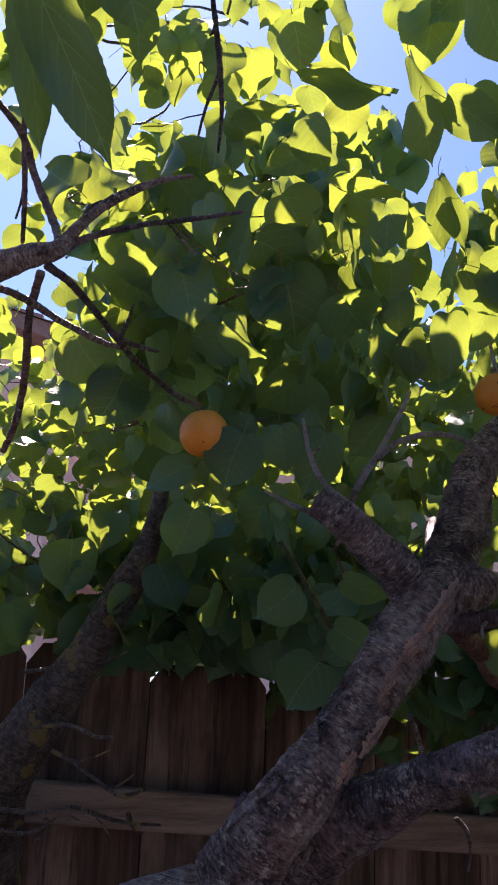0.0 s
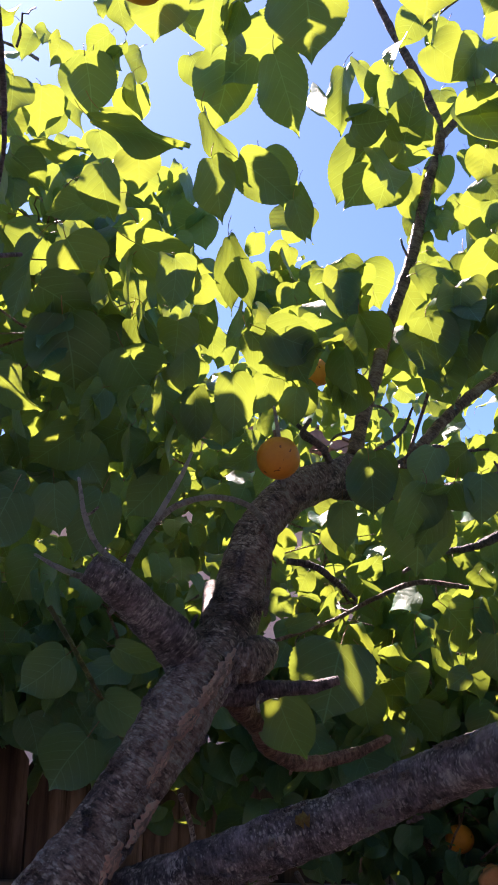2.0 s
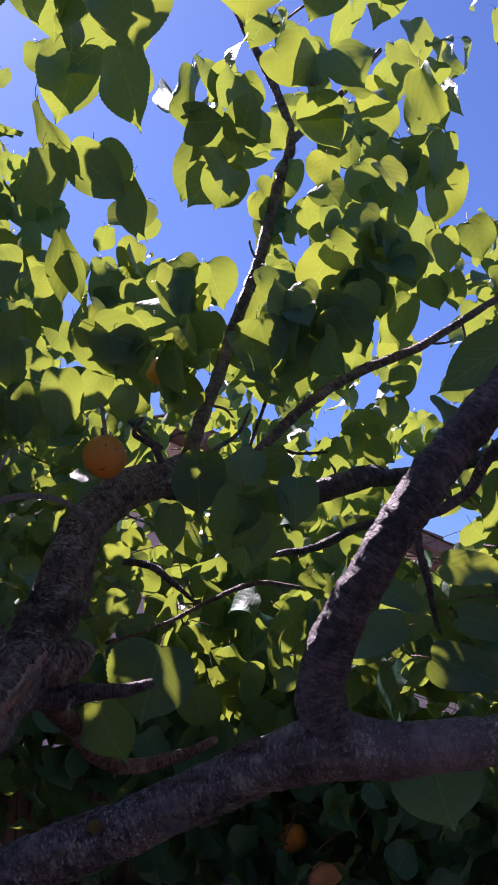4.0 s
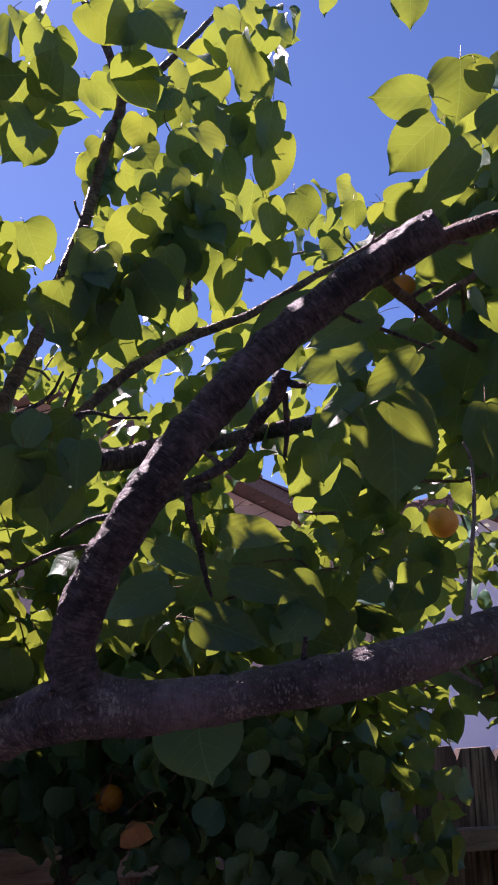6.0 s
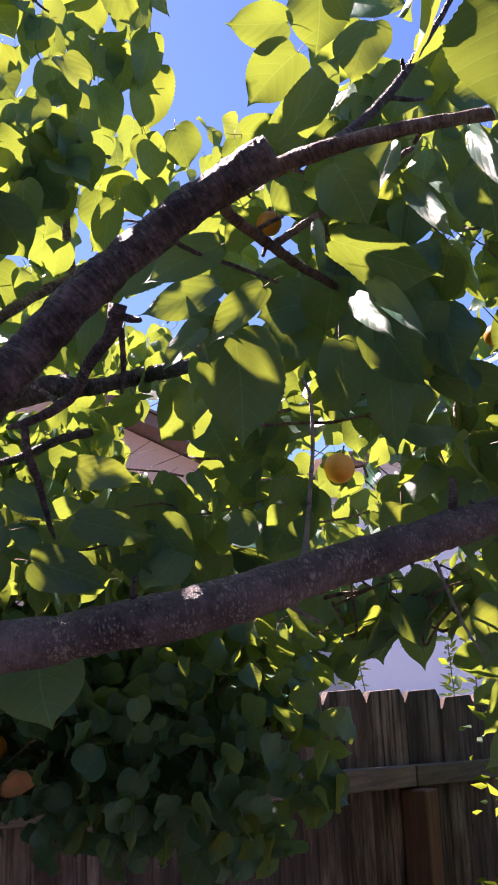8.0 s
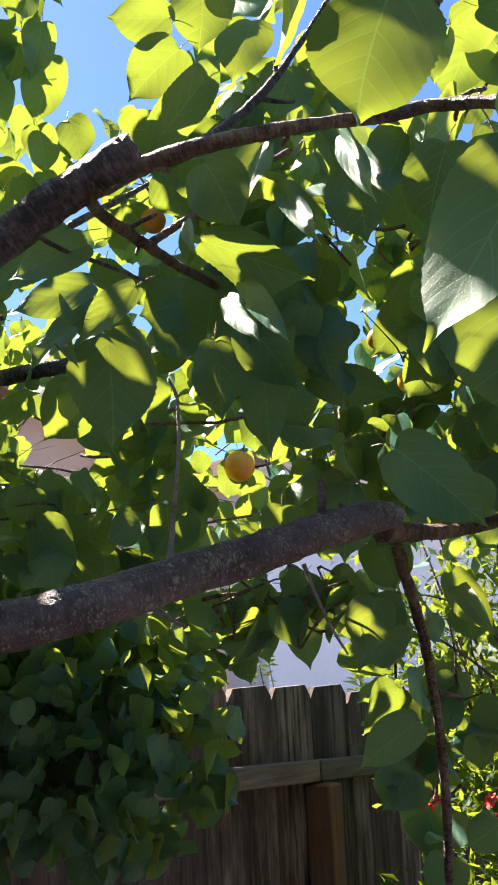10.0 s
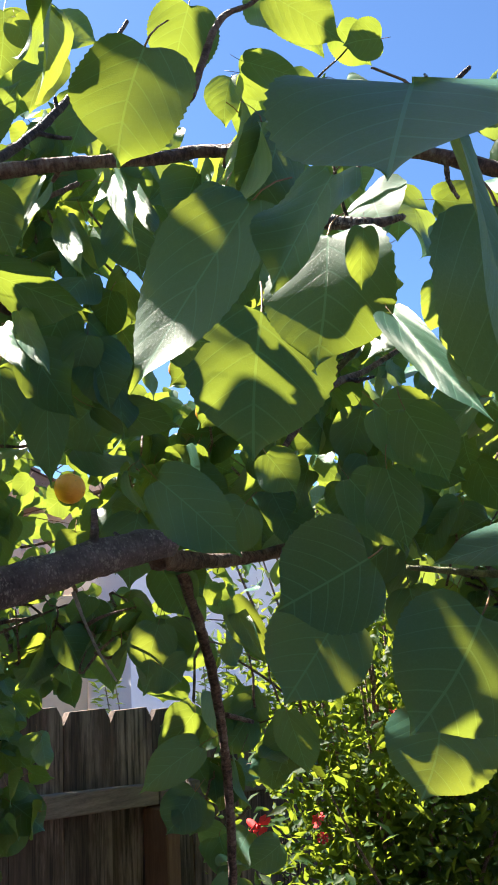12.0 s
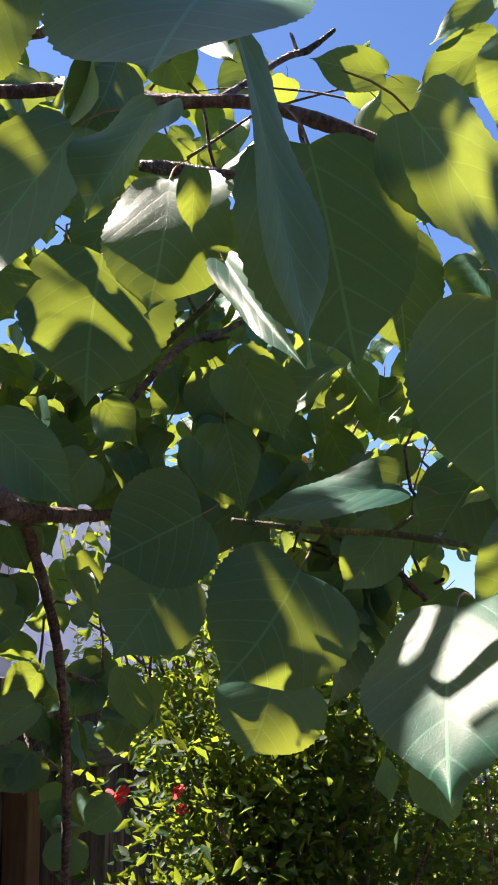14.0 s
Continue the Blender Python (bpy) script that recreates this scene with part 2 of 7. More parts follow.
LEAF = leaf_material("apricot_leaf", (0.030, 0.122, 0.088), (0.53, 0.66, 0.06), 0.45, 0.235, 0.5)
SHRUB_LEAF = leaf_material("shrub_leaf", (0.012, 0.042, 0.013), (0.56, 0.72, 0.05), 0.55, 0.27, 0.2)
STALK = plain_material("leaf_stalk", (0.22, 0.16, 0.05), (0.3, 0.1, 0.05), 60, 0.5)
BARKS = {
    "grey": bark_material("grey_bark", (0.06, 0.041, 0.041), (0.33, 0.225, 0.2), (0.85, 0.75, 0.68), 1.05),
    "low": bark_material("low_limb_bark", (0.044, 0.031, 0.036), (0.19, 0.148, 0.162), (0.76, 0.68, 0.64), 0.95, None, (0.36, 0.5)),
    "purple": bark_material("purple_bark", (0.042, 0.029, 0.034), (0.150, 0.109, 0.120), (0.598, 0.529, 0.517), 0.42),
    "red": bark_material("red_bark", (0.085, 0.043, 0.036), (0.29, 0.165, 0.13), (0.34, 0.26, 0.22), 0.2),
    "pale": bark_material("dead_twig", (0.27, 0.25, 0.245), (0.5, 0.47, 0.455), (0.68, 0.64, 0.62), 0.3),
    "dry": bark_material("dry_twig", (0.16, 0.135, 0.13), (0.36, 0.315, 0.3), (0.6, 0.55, 0.52), 0.5),
    "green": bark_material("green_shoot", (0.12, 0.12, 0.04), (0.18, 0.18, 0.06), (0.3, 0.26, 0.14), 0.0),
    "mossy": bark_material("lichen_bark", (0.04, 0.032, 0.028), (0.13, 0.108, 0.094), (0.36, 0.33, 0.28), 0.6, (0.34, 0.28, 0.09)),
    "pruned": bark_material("pruned_bark", (0.03, 0.02, 0.017), (0.09, 0.065, 0.052), (0.3, 0.26, 0.22), 0.2),
    "scar": plain_material("bark_scar", (0.72, 0.38, 0.26), (0.98, 0.78, 0.64), 130, 0.7, None, 1.0, 0.006),
    "lichen": bark_material("orange_lichen", (0.25, 0.12, 0.02), (0.4, 0.22, 0.04), (0.4, 0.35, 0.2), 0.1),
}
CUT = plain_material("cut_wood", (0.5, 0.2, 0.08), (0.78, 0.44, 0.22), 60, 0.8)
BOARD = board_material("fence_wood", (0.022, 0.0135, 0.01), (0.098, 0.062, 0.045), (0.26, 0.195, 0.158))
RAIL = plain_material("rail_wood", (0.06, 0.045, 0.035), (0.24, 0.19, 0.155), 14, 0.85, (0.5, 6, 6))
POST = plain_material("post_wood", (0.085, 0.038, 0.021), (0.2, 0.1, 0.056), 14, 0.8, (6, 6, 0.5))
STUCCO = plain_material("stucco", (0.66, 0.46, 0.35), (0.76, 0.55, 0.43), 40, 0.9)
WHITE = plain_material("white_paint", (0.84, 0.82, 0.84), (0.9, 0.88, 0.9), 30, 0.85)
CREAM = plain_material("cream_render", (0.82, 0.62, 0.4), (0.88, 0.7, 0.48), 30, 0.9)
SHINGLE = plain_material("roof_shingle", (0.16, 0.1, 0.075), (0.3, 0.2, 0.155), 30, 0.9)
SOIL = plain_material("soil", (0.05, 0.038, 0.028), (0.1, 0.08, 0.06), 6, 0.95)
CONCRETE = plain_material("concrete", (0.28, 0.26, 0.24), (0.4, 0.375, 0.35), 3, 0.9)
FRUIT = plain_material("apricot_skin", (0.62, 0.2, 0.02), (0.78, 0.33, 0.03), 28, 0.5, None, 0.15, 0.0008)
fn, fl = FRUIT.node_tree.nodes, FRUIT.node_tree.links
skin = fn["Principled BSDF"].inputs["Base Color"].links[0].from_socket
spot = math_node(fn, fl, "GREATER_THAN", noise_node(fn, fl, 170.0, 1, 0.4, fn.new("ShaderNodeTexCoord").outputs["Object"]), 0.73)
fl.new(mix_node(fn, fl, math_node(fn, fl, "MULTIPLY", spot, 0.85), skin, (0.12, 0.035, 0.015)), fn["Principled BSDF"].inputs["Base Color"])
PETAL = plain_material("red_petal", (0.62, 0.02, 0.025), (0.8, 0.05, 0.045), 60, 0.75)


# ---- building helpers
def mesh_object(name, verts, faces, mat, parent=None, uvs=None, smooth=True):
    me = bpy.data.meshes.new(name)
    me.from_pydata([tuple(v) for v in verts], [], faces)
    for k in mat if isinstance(mat, (list, tuple)) else [mat]:
        me.materials.append(k)
    if uvs is not None:
        layer = me.uv_layers.new(name="uv")
        idx = np.empty(len(me.loops), int)
        me.loops.foreach_get("vertex_index", idx)
        layer.data.foreach_set("uv", np.asarray(uvs, float)[idx].ravel())
    if smooth:
        me.polygons.foreach_set("use_smooth", [True] * len(me.polygons))
    me.update()
    ob = new(name, me)
    ob.parent = parent
    return ob


def part(name, bm, mat, parent, label=""):
    me = bpy.data.meshes.new(name)
    bm.to_mesh(me)
    bm.free()
    me.materials.append(mat)
    ob = new(name, me)
    ob.parent = parent
    return tagged(ob, label) if label else ob


def box(bm, lo, hi, bevel=0.004):
    made = bmesh.ops.create_cube(bm, size=1.0)["verts"]
    for v in made:
        v.co = Vector([lo[k] + (v.co[k] + 0.5) * (hi[k] - lo[k]) for k in range(3)])
    if bevel:
        bmesh.ops.bevel(bm, geom=[e for e in bm.edges if e.verts[0] in made], offset=bevel, segments=1, affect="EDGES")


def smooth_line(pts, step):
    """A Catmull-Rom line through places with radii, in even steps."""
    p = np.array(pts, float)
    p = np.vstack([2 * p[0] - p[1], p, 2 * p[-1] - p[-2]])
    rows = []
    for k in range(1, len(p) - 2):
        n = max(2, int(np.linalg.norm(p[k + 1, :3] - p[k, :3]) / step))
        for s in np.arange(n) / n:
            a0, a1, a2, a3 = p[k - 1], p[k], p[k + 1], p[k + 2]
            rows.append(0.5 * (2 * a1 + (a2 - a0) * s + (2 * a0 - 5 * a1 + 4 * a2 - a3) * s * s + (3 * a1 - a0 - 3 * a2 + a3) * s**3))
    rows.append(p[-2])
    out = np.array(rows)
    out[:, 3] = np.maximum(out[:, 3], 0.0006)
    return out


def tube(name, pts, mat, parent, cap=False, knots=0.12, seed=0):
    """A tapered, knotty round branch; a sawn end where cap is set."""
    width = max(r for *_, r in pts)
    line = smooth_line(pts, max(0.003, width * (0.13 if width > 0.016 else 0.22)))
    around = 44 if width > 0.016 else 24 if width > 0.012 else 8
    verts, faces, uvs = [], [], []
    side, dist = None, 0.0
    for k, row in enumerate(line):
        c = Vector(row[:3])
        ahead = Vector(line[min(k + 1, len(line) - 1)][:3]) - Vector(line[max(k - 1, 0)][:3])
        ahead.normalize()
        if side is None:
            side = ahead.orthogonal().normalized()
        side = (side - ahead * side.dot(ahead)).normalized()
        other = ahead.cross(side)
        if k:
            dist += (c - Vector(line[k - 1][:3])).length
        for j in range(around + 1):
            g = 2 * math.pi * j / around
            d = side * math.cos(g) + other * math.sin(g)
            q = c + d * row[3]
            lump = noise.noise(q * (0.55 / width) + Vector((seed, 0, 0))) * knots + noise.noise(q * (1.8 / width)) * knots * 0.5 + noise.noise(q * (5.0 / width)) * knots * 0.4 + (abs(noise.noise(q * (9.0 / width))) - 0.2) * knots * 0.45
            verts.append(q + d * row[3] * lump)
            uvs.append((j / around * 6.28 * width, dist))
        if k:
            o = (k - 1) * (around + 1)
            faces += [(o + j, o + j + 1, o + j + around + 2, o + j + around + 1) for j in range(around)]
    mats, ends = [mat, CUT], []
    tail = Vector(line[-1][:3])
    verts.append(tail + (tail - Vector(line[-2][:3])).normalized() * line[-1][3] * (0.15 if cap else 0.9))
    uvs.append((0, dist))
    head = len(verts)
    verts.append(Vector(line[0][:3]))
    uvs.append((0, 0))
    faces += [(j + 1, j, head) for j in range(around)]
    o = (len(line) - 1) * (around + 1)
    for j in range(around):
        ends.append(len(faces))
        faces.append((o + j, o + j + 1, head - 1))
    ob = mesh_object(name, verts, faces, mats, parent, uvs)
    if cap == "fresh":
        for e in ends:
            ob.data.polygons[e].material_index = 1
            ob.data.polygons[e].use_smooth = False
    return ob


# ---- ground, sky side of the yard
ground_v, ground_f = [], []
for j in range(41):
    for i in range(41):
        x, y = (i / 20 - 1) ** 3 * 400, (j / 20 - 1) ** 3 * 400
        ground_v.append((x, y, noise.noise(Vector((x * 0.8, y * 0.8, 0))) * 0.03 - 0.02))
for j in range(40):
    for i in range(40):
        o = j * 41 + i
        ground_f.append((o, o + 1, o + 42, o + 41))
tagged(mesh_object("ground", ground_v, ground_f, SOIL), "bare brown garden soil under the trees", "ground", kind="structure")

# ---- the apricot tree
tree = tagged(new("apricot_tree"), "backlit apricot tree with grey scarred limbs and broad leaves", "tree")
tree.location = (-0.1, 0.82, 0)
bpy.context.view_layer.update()
COUNT = [0]
PATHS = []


def branch(name, bark, pts, cap=False):
    COUNT[0] += 1
    at = tree.location
    pts = [(x - at.x, y - at.y, z - at.z, r) for x, y, z, r in pts]
    PATHS.append(pts)
    return tube(name, pts, BARKS[bark], tree, "fresh" if bark == "pruned" else cap, 0.19 if name != "twig" else 0.22, COUNT[0])


tube("trunk", [(0, 0, -0.1, 0.12), (0.0, 0, 0.1, 0.09), (0.01, 0.01, 0.7, 0.075), (0.0, 0, 1.2, 0.068), (0.03, -0.01, 1.45, 0.06), (0.07, -0.02, 1.55, 0.045)], BARKS["grey"], tree)
# two added limbs, out of view, that carry the shading clumps on the left
tube("limb", [(0.0, 0.0, 0.95, 0.05), (-0.25, -0.01, 1.1, 0.04), (-0.55, -0.02, 1.28, 0.035), (-1.0, -0.02, 1.6, 0.028), (-1.4, -0.02, 2.1, 0.012)], BARKS["grey"], tree, seed=77)
tube("limb", [(-0.95, -0.02, 1.57, 0.024), (-0.85, -0.3, 2.2, 0.02), (-0.6, -0.55, 2.65, 0.014), (-0.3, -0.65, 2.8, 0.008)], BARKS["grey"], tree, seed=78)
branch("limb", "grey", [(0.006, 0.899, 1.520, 0.0414), (0.027, 0.864, 1.572, 0.0357), (0.065, 0.849, 1.627, 0.0281), (0.107, 0.866, 1.680, 0.0259), (0.149, 0.880, 1.739, 0.0261), (0.182, 0.892, 1.792, 0.0279), (0.231, 0.942, 1.862, 0.0271), (0.246, 0.963, 1.923, 0.0236), (0.268, 0.976, 1.969, 0.0226), (0.304, 0.990, 2.003, 0.0220), (0.349, 1.005, 2.027, 0.0208), (0.385, 1.013, 2.044, 0.0199)], cap=True)
branch("branch", "low", [(0.202, 0.899, 1.783, 0.0238), (0.172, 0.894, 1.823, 0.0218), (0.140, 0.882, 1.852, 0.0185), (0.109, 0.867, 1.875, 0.0162), (0.082, 0.863, 1.890, 0.0146)], cap=True)
branch("branch", "grey", [(0.226, 1.022, 1.848, 0.0119), (0.236, 1.065, 1.878, 0.0112), (0.246, 1.104, 1.917, 0.0105)], cap=True)
branch("branch", "purple", [(0.204, 0.907, 1.787, 0.0119), (0.242, 0.908, 1.791, 0.0105), (0.262, 0.903, 1.794, 0.0073), (0.291, 0.891, 1.795, 0.0062), (0.315, 0.879, 1.802, 0.0044)], cap=True)
branch("limb", "low", [(0.069, 0.926, 1.578, 0.0380), (0.120, 0.861, 1.615, 0.0271), (0.164, 0.814, 1.648, 0.0214), (0.205, 0.783, 1.668, 0.0201), (0.266, 0.752, 1.693, 0.0194), (0.319, 0.727, 1.718, 0.0197), (0.365, 0.653, 1.746, 0.0213), (0.411, 0.621, 1.745, 0.0180), (0.479, 0.581, 1.754, 0.0169), (0.555, 0.553, 1.768, 0.0161), (0.639, 0.541, 1.791, 0.0160), (0.693, 0.542, 1.805, 0.0159), (0.759, 0.518, 1.825, 0.0164), (0.809, 0.504, 1.838, 0.0150), (0.832, 0.499, 1.841, 0.0115)])
branch("limb", "purple", [(0.379, 0.634, 1.741, 0.0175), (0.366, 0.639, 1.775, 0.0185), (0.367, 0.633, 1.800, 0.0165), (0.375, 0.617, 1.832, 0.0152), (0.388, 0.595, 1.867, 0.0150), (0.410, 0.577, 1.907, 0.0150), (0.448, 0.562, 1.960, 0.0148), (0.495, 0.541, 2.014, 0.0144), (0.539, 0.505, 2.052, 0.0140), (0.563, 0.474, 2.071, 0.0134), (0.573, 0.462, 2.077, 0.0130)], cap=True)
branch("branch", "red", [(0.547, 0.489, 2.053, 0.0103), (0.588, 0.481, 2.078, 0.0072), (0.620, 0.449, 2.088, 0.0063), (0.671, 0.410, 2.099, 0.0053), (0.729, 0.378, 2.109, 0.0050), (0.768, 0.359, 2.121, 0.0049), (0.796, 0.278, 2.092, 0.0050), (0.828, 0.229, 2.085, 0.0049), (0.858, 0.187, 2.065, 0.0053), (0.882, 0.151, 2.042, 0.0036), (0.889, 0.142, 2.006, 0.0020)])
branch("branch", "red", [(0.828, 0.512, 1.829, 0.0102), (0.903, 0.532, 1.833, 0.0075), (0.979, 0.551, 1.841, 0.0064), (1.048, 0.553, 1.854, 0.0058), (1.115, 0.549, 1.860, 0.0042)], cap=True)
branch("twig", "red", [(0.902, 0.575, 1.838, 0.0070), (0.928, 0.590, 1.804, 0.0057), (0.958, 0.604, 1.758, 0.0053), (0.987, 0.622, 1.702, 0.0051), (1.010, 0.638, 1.629, 0.0049), (1.029, 0.657, 1.553, 0.0047), (1.056, 0.690, 1.457, 0.0042)])
branch("branch", "red", [(0.392, 1.026, 2.065, 0.0094), (0.419, 1.063, 2.125, 0.0088), (0.460, 1.108, 2.214, 0.0089), (0.485, 1.118, 2.290, 0.0086), (0.516, 1.107, 2.388, 0.0084), (0.534, 1.090, 2.484, 0.0079), (0.549, 1.071, 2.558, 0.0070), (0.525, 1.065, 2.629, 0.0064), (0.479, 1.061, 2.711, 0.0058), (0.442, 1.060, 2.780, 0.0049), (0.398, 1.080, 2.824, 0.0039)])
branch("twig", "red", [(0.549, 1.071, 2.558, 0.0064), (0.583, 1.069, 2.597, 0.0057), (0.628, 1.047, 2.651, 0.0049), (0.673, 1.023, 2.713, 0.0033)])
branch("branch", "red", [(0.477, 1.117, 2.063, 0.0075), (0.558, 1.143, 2.153, 0.0077), (0.618, 1.144, 2.210, 0.0077), (0.690, 1.143, 2.259, 0.0076), (0.771, 1.119, 2.298, 0.0067), (0.862, 1.082, 2.361, 0.0056), (0.923, 1.044, 2.401, 0.0037), (0.992, 1.018, 2.458, 0.0023)])
branch("twig", "red", [(0.691, 1.143, 2.259, 0.0065), (0.675, 1.126, 2.328, 0.0057), (0.673, 1.106, 2.390, 0.0040), (0.659, 1.091, 2.452, 0.0024)])
branch("branch", "purple", [(0.361, 1.018, 2.026, 0.0158), (0.427, 1.036, 2.028, 0.0157), (0.542, 1.053, 2.038, 0.0145), (0.625, 1.032, 2.065, 0.0140), (0.674, 1.044, 2.072, 0.0107), (0.734, 1.005, 2.085, 0.0100), (0.789, 0.992, 2.101, 0.0094), (0.827, 0.978, 2.111, 0.0066)])
branch("twig", "purple", [(0.508, 0.581, 1.995, 0.0079), (0.506, 0.589, 1.974, 0.0057), (0.497, 0.611, 1.956, 0.0051), (0.492, 0.631, 1.935, 0.0043), (0.471, 0.659, 1.921, 0.0039), (0.457, 0.680, 1.918, 0.0023)])
branch("twig", "purple", [(0.465, 0.663, 1.918, 0.0032), (0.469, 0.667, 1.897, 0.0034), (0.482, 0.679, 1.876, 0.0032), (0.496, 0.692, 1.846, 0.0021), (0.501, 0.693, 1.833, 0.0014)])
branch("twig", "purple", [(0.506, 0.584, 1.988, 0.0035), (0.514, 0.575, 1.983, 0.0030), (0.520, 0.567, 1.980, 0.0022)])
branch("twig", "purple", [(0.512, 0.584, 1.978, 0.0026), (0.516, 0.589, 1.952, 0.0022), (0.517, 0.595, 1.931, 0.0015)])
branch("twig", "pale", [(0.640, 0.543, 1.804, 0.0038), (0.639, 0.538, 1.821, 0.0021), (0.638, 0.529, 1.854, 0.0017), (0.636, 0.520, 1.886, 0.0015), (0.634, 0.517, 1.921, 0.0013), (0.627, 0.516, 1.935, 0.0009)])
branch("twig", "purple", [(0.763, 0.512, 1.838, 0.0044), (0.762, 0.509, 1.853, 0.0031), (0.760, 0.507, 1.867, 0.0022)], cap=True)
branch("twig", "purple", [(0.510, 0.564, 1.776, 0.0024), (0.509, 0.560, 1.792, 0.0016)], cap=True)
branch("twig", "pale", [(0.751, 0.524, 1.802, 0.0020), (0.760, 0.523, 1.780, 0.0013), (0.776, 0.525, 1.753, 0.0013), (0.792, 0.525, 1.731, 0.0009)])
branch("twig", "pale", [(0.640, 0.567, 1.772, 0.0029), (0.648, 0.557, 1.763, 0.0019), (0.658, 0.552, 1.757, 0.0012)])
branch("twig", "purple", [(0.613, 0.449, 2.085, 0.0039), (0.637, 0.451, 2.107, 0.0038), (0.664, 0.450, 2.134, 0.0037), (0.690, 0.447, 2.167, 0.0034), (0.703, 0.446, 2.187, 0.0030), (0.730, 0.441, 2.229, 0.0025), (0.748, 0.431, 2.266, 0.0018)])
branch("twig", "purple", [(0.540, 0.561, 2.048, 0.0021), (0.564, 0.559, 2.039, 0.0019), (0.594, 0.552, 2.031, 0.0017), (0.628, 0.543, 2.020, 0.0013)])
branch("branch", "red", [(0.566, 0.524, 2.070, 0.0053), (0.589, 0.546, 2.069, 0.0051), (0.630, 0.567, 2.068, 0.0050), (0.686, 0.601, 2.071, 0.0044), (0.768, 0.642, 2.075, 0.0037)])
branch("twig", "red", [(0.659, 0.594, 2.078, 0.0038), (0.678, 0.577, 2.093, 0.0036), (0.696, 0.560, 2.107, 0.0033), (0.717, 0.539, 2.130, 0.0029), (0.750, 0.509, 2.151, 0.0024)])
branch("twig", "red", [(0.691, 0.358, 2.088, 0.0027), (0.694, 0.354, 2.097, 0.0024), (0.695, 0.350, 2.105, 0.0016)])
branch("twig", "red", [(0.719, 0.349, 2.137, 0.0042), (0.730, 0.336, 2.140, 0.0033), (0.739, 0.331, 2.169, 0.0030), (0.750, 0.321, 2.205, 0.0026), (0.772, 0.304, 2.223, 0.0017), (0.791, 0.285, 2.261, 0.0015)])
branch("twig", "purple", [(0.812, 0.254, 2.088, 0.0026), (0.846, 0.252, 2.118, 0.0026), (0.879, 0.239, 2.150, 0.0026), (0.890, 0.225, 2.156, 0.0027), (0.901, 0.208, 2.171, 0.0016)])
branch("branch", "green", [(0.850, 0.406, 1.917, 0.0026), (0.865, 0.382, 1.933, 0.0039), (0.878, 0.322, 1.972, 0.0025), (0.873, 0.291, 1.989, 0.0014)])
branch("branch", "red", [(0.877, 0.409, 1.907, 0.0028), (0.926, 0.394, 1.966, 0.0035), (0.976, 0.391, 1.991, 0.0030), (1.033, 0.375, 2.027, 0.0022)])
branch("twig", "green", [(0.814, 0.243, 1.794, 0.0018), (0.850, 0.204, 1.787, 0.0024), (0.873, 0.163, 1.783, 0.0024), (0.899, 0.122, 1.774, 0.0021)])
branch("twig", "green", [(0.873, 0.163, 1.783, 0.0018), (0.871, 0.146, 1.792, 0.0012)])
branch("branch", "grey", [(0.764, 0.276, 2.029, 0.0041), (0.782, 0.256, 2.026, 0.0050), (0.801, 0.236, 2.023, 0.0041), (0.814, 0.220, 2.026, 0.0022)])
branch("twig", "dry", [(0.118, 0.903, 1.896, 0.0039), (0.134, 0.899, 1.931, 0.0032), (0.165, 0.895, 1.959, 0.0030), (0.206, 0.903, 1.971, 0.0031), (0.247, 0.928, 1.967, 0.0030), (0.270, 0.953, 1.940, 0.0026), (0.269, 0.963, 1.873, 0.0022)])
branch("twig", "pale", [(0.116, 0.893, 1.895, 0.0031), (0.090, 0.882, 1.912, 0.0028), (0.076, 0.877, 1.938, 0.0026), (0.068, 0.869, 1.970, 0.0015)])
branch("twig", "pale", [(0.124, 0.897, 1.909, 0.0031), (0.143, 0.893, 1.944, 0.0026), (0.163, 0.888, 1.983, 0.0024), (0.174, 0.888, 2.009, 0.0016)])
branch("twig", "pale", [(0.084, 0.902, 1.886, 0.0031), (0.060, 0.895, 1.892, 0.0026), (0.036, 0.896, 1.904, 0.0015)])
branch("twig", "pale", [(0.282, 0.943, 1.998, 0.0023), (0.272, 0.929, 2.048, 0.0023), (0.265, 0.922, 2.076, 0.0017)])
branch("twig", "purple", [(0.350, 0.989, 2.042, 0.0044), (0.337, 0.987, 2.060, 0.0037), (0.317, 0.987, 2.071, 0.0031), (0.324, 0.981, 2.088, 0.0025)])
branch("twig", "red", [(0.468, 1.058, 2.064, 0.0027), (0.487, 1.056, 2.116, 0.0024), (0.503, 1.043, 2.173, 0.0021), (0.520, 1.038, 2.234, 0.0018)])
branch("twig", "purple", [(0.362, 1.033, 2.071, 0.0033), (0.334, 1.034, 2.092, 0.0029), (0.306, 1.034, 2.117, 0.0029), (0.297, 1.029, 2.142, 0.0023)])
branch("twig", "red", [(0.604, 1.168, 1.944, 0.0030), (0.540, 1.186, 1.950, 0.0037), (0.485, 1.210, 1.928, 0.0033), (0.432, 1.237, 1.899, 0.0026), (0.350, 1.218, 1.869, 0.0029)])
branch("branch", "red", [(0.203, 0.932, 1.805, 0.0115), (0.247, 0.982, 1.782, 0.0116), (0.279, 1.023, 1.762, 0.0110), (0.303, 1.057, 1.740, 0.0101), (0.345, 1.071, 1.725, 0.0091), (0.407, 1.081, 1.737, 0.0069), (0.445, 1.075, 1.753, 0.0044)])
branch("twig", "green", [(0.060, 1.049, 1.879, 0.0027), (0.087, 1.055, 1.840, 0.0027), (0.120, 1.063, 1.789, 0.0027), (0.154, 1.073, 1.736, 0.0027)])
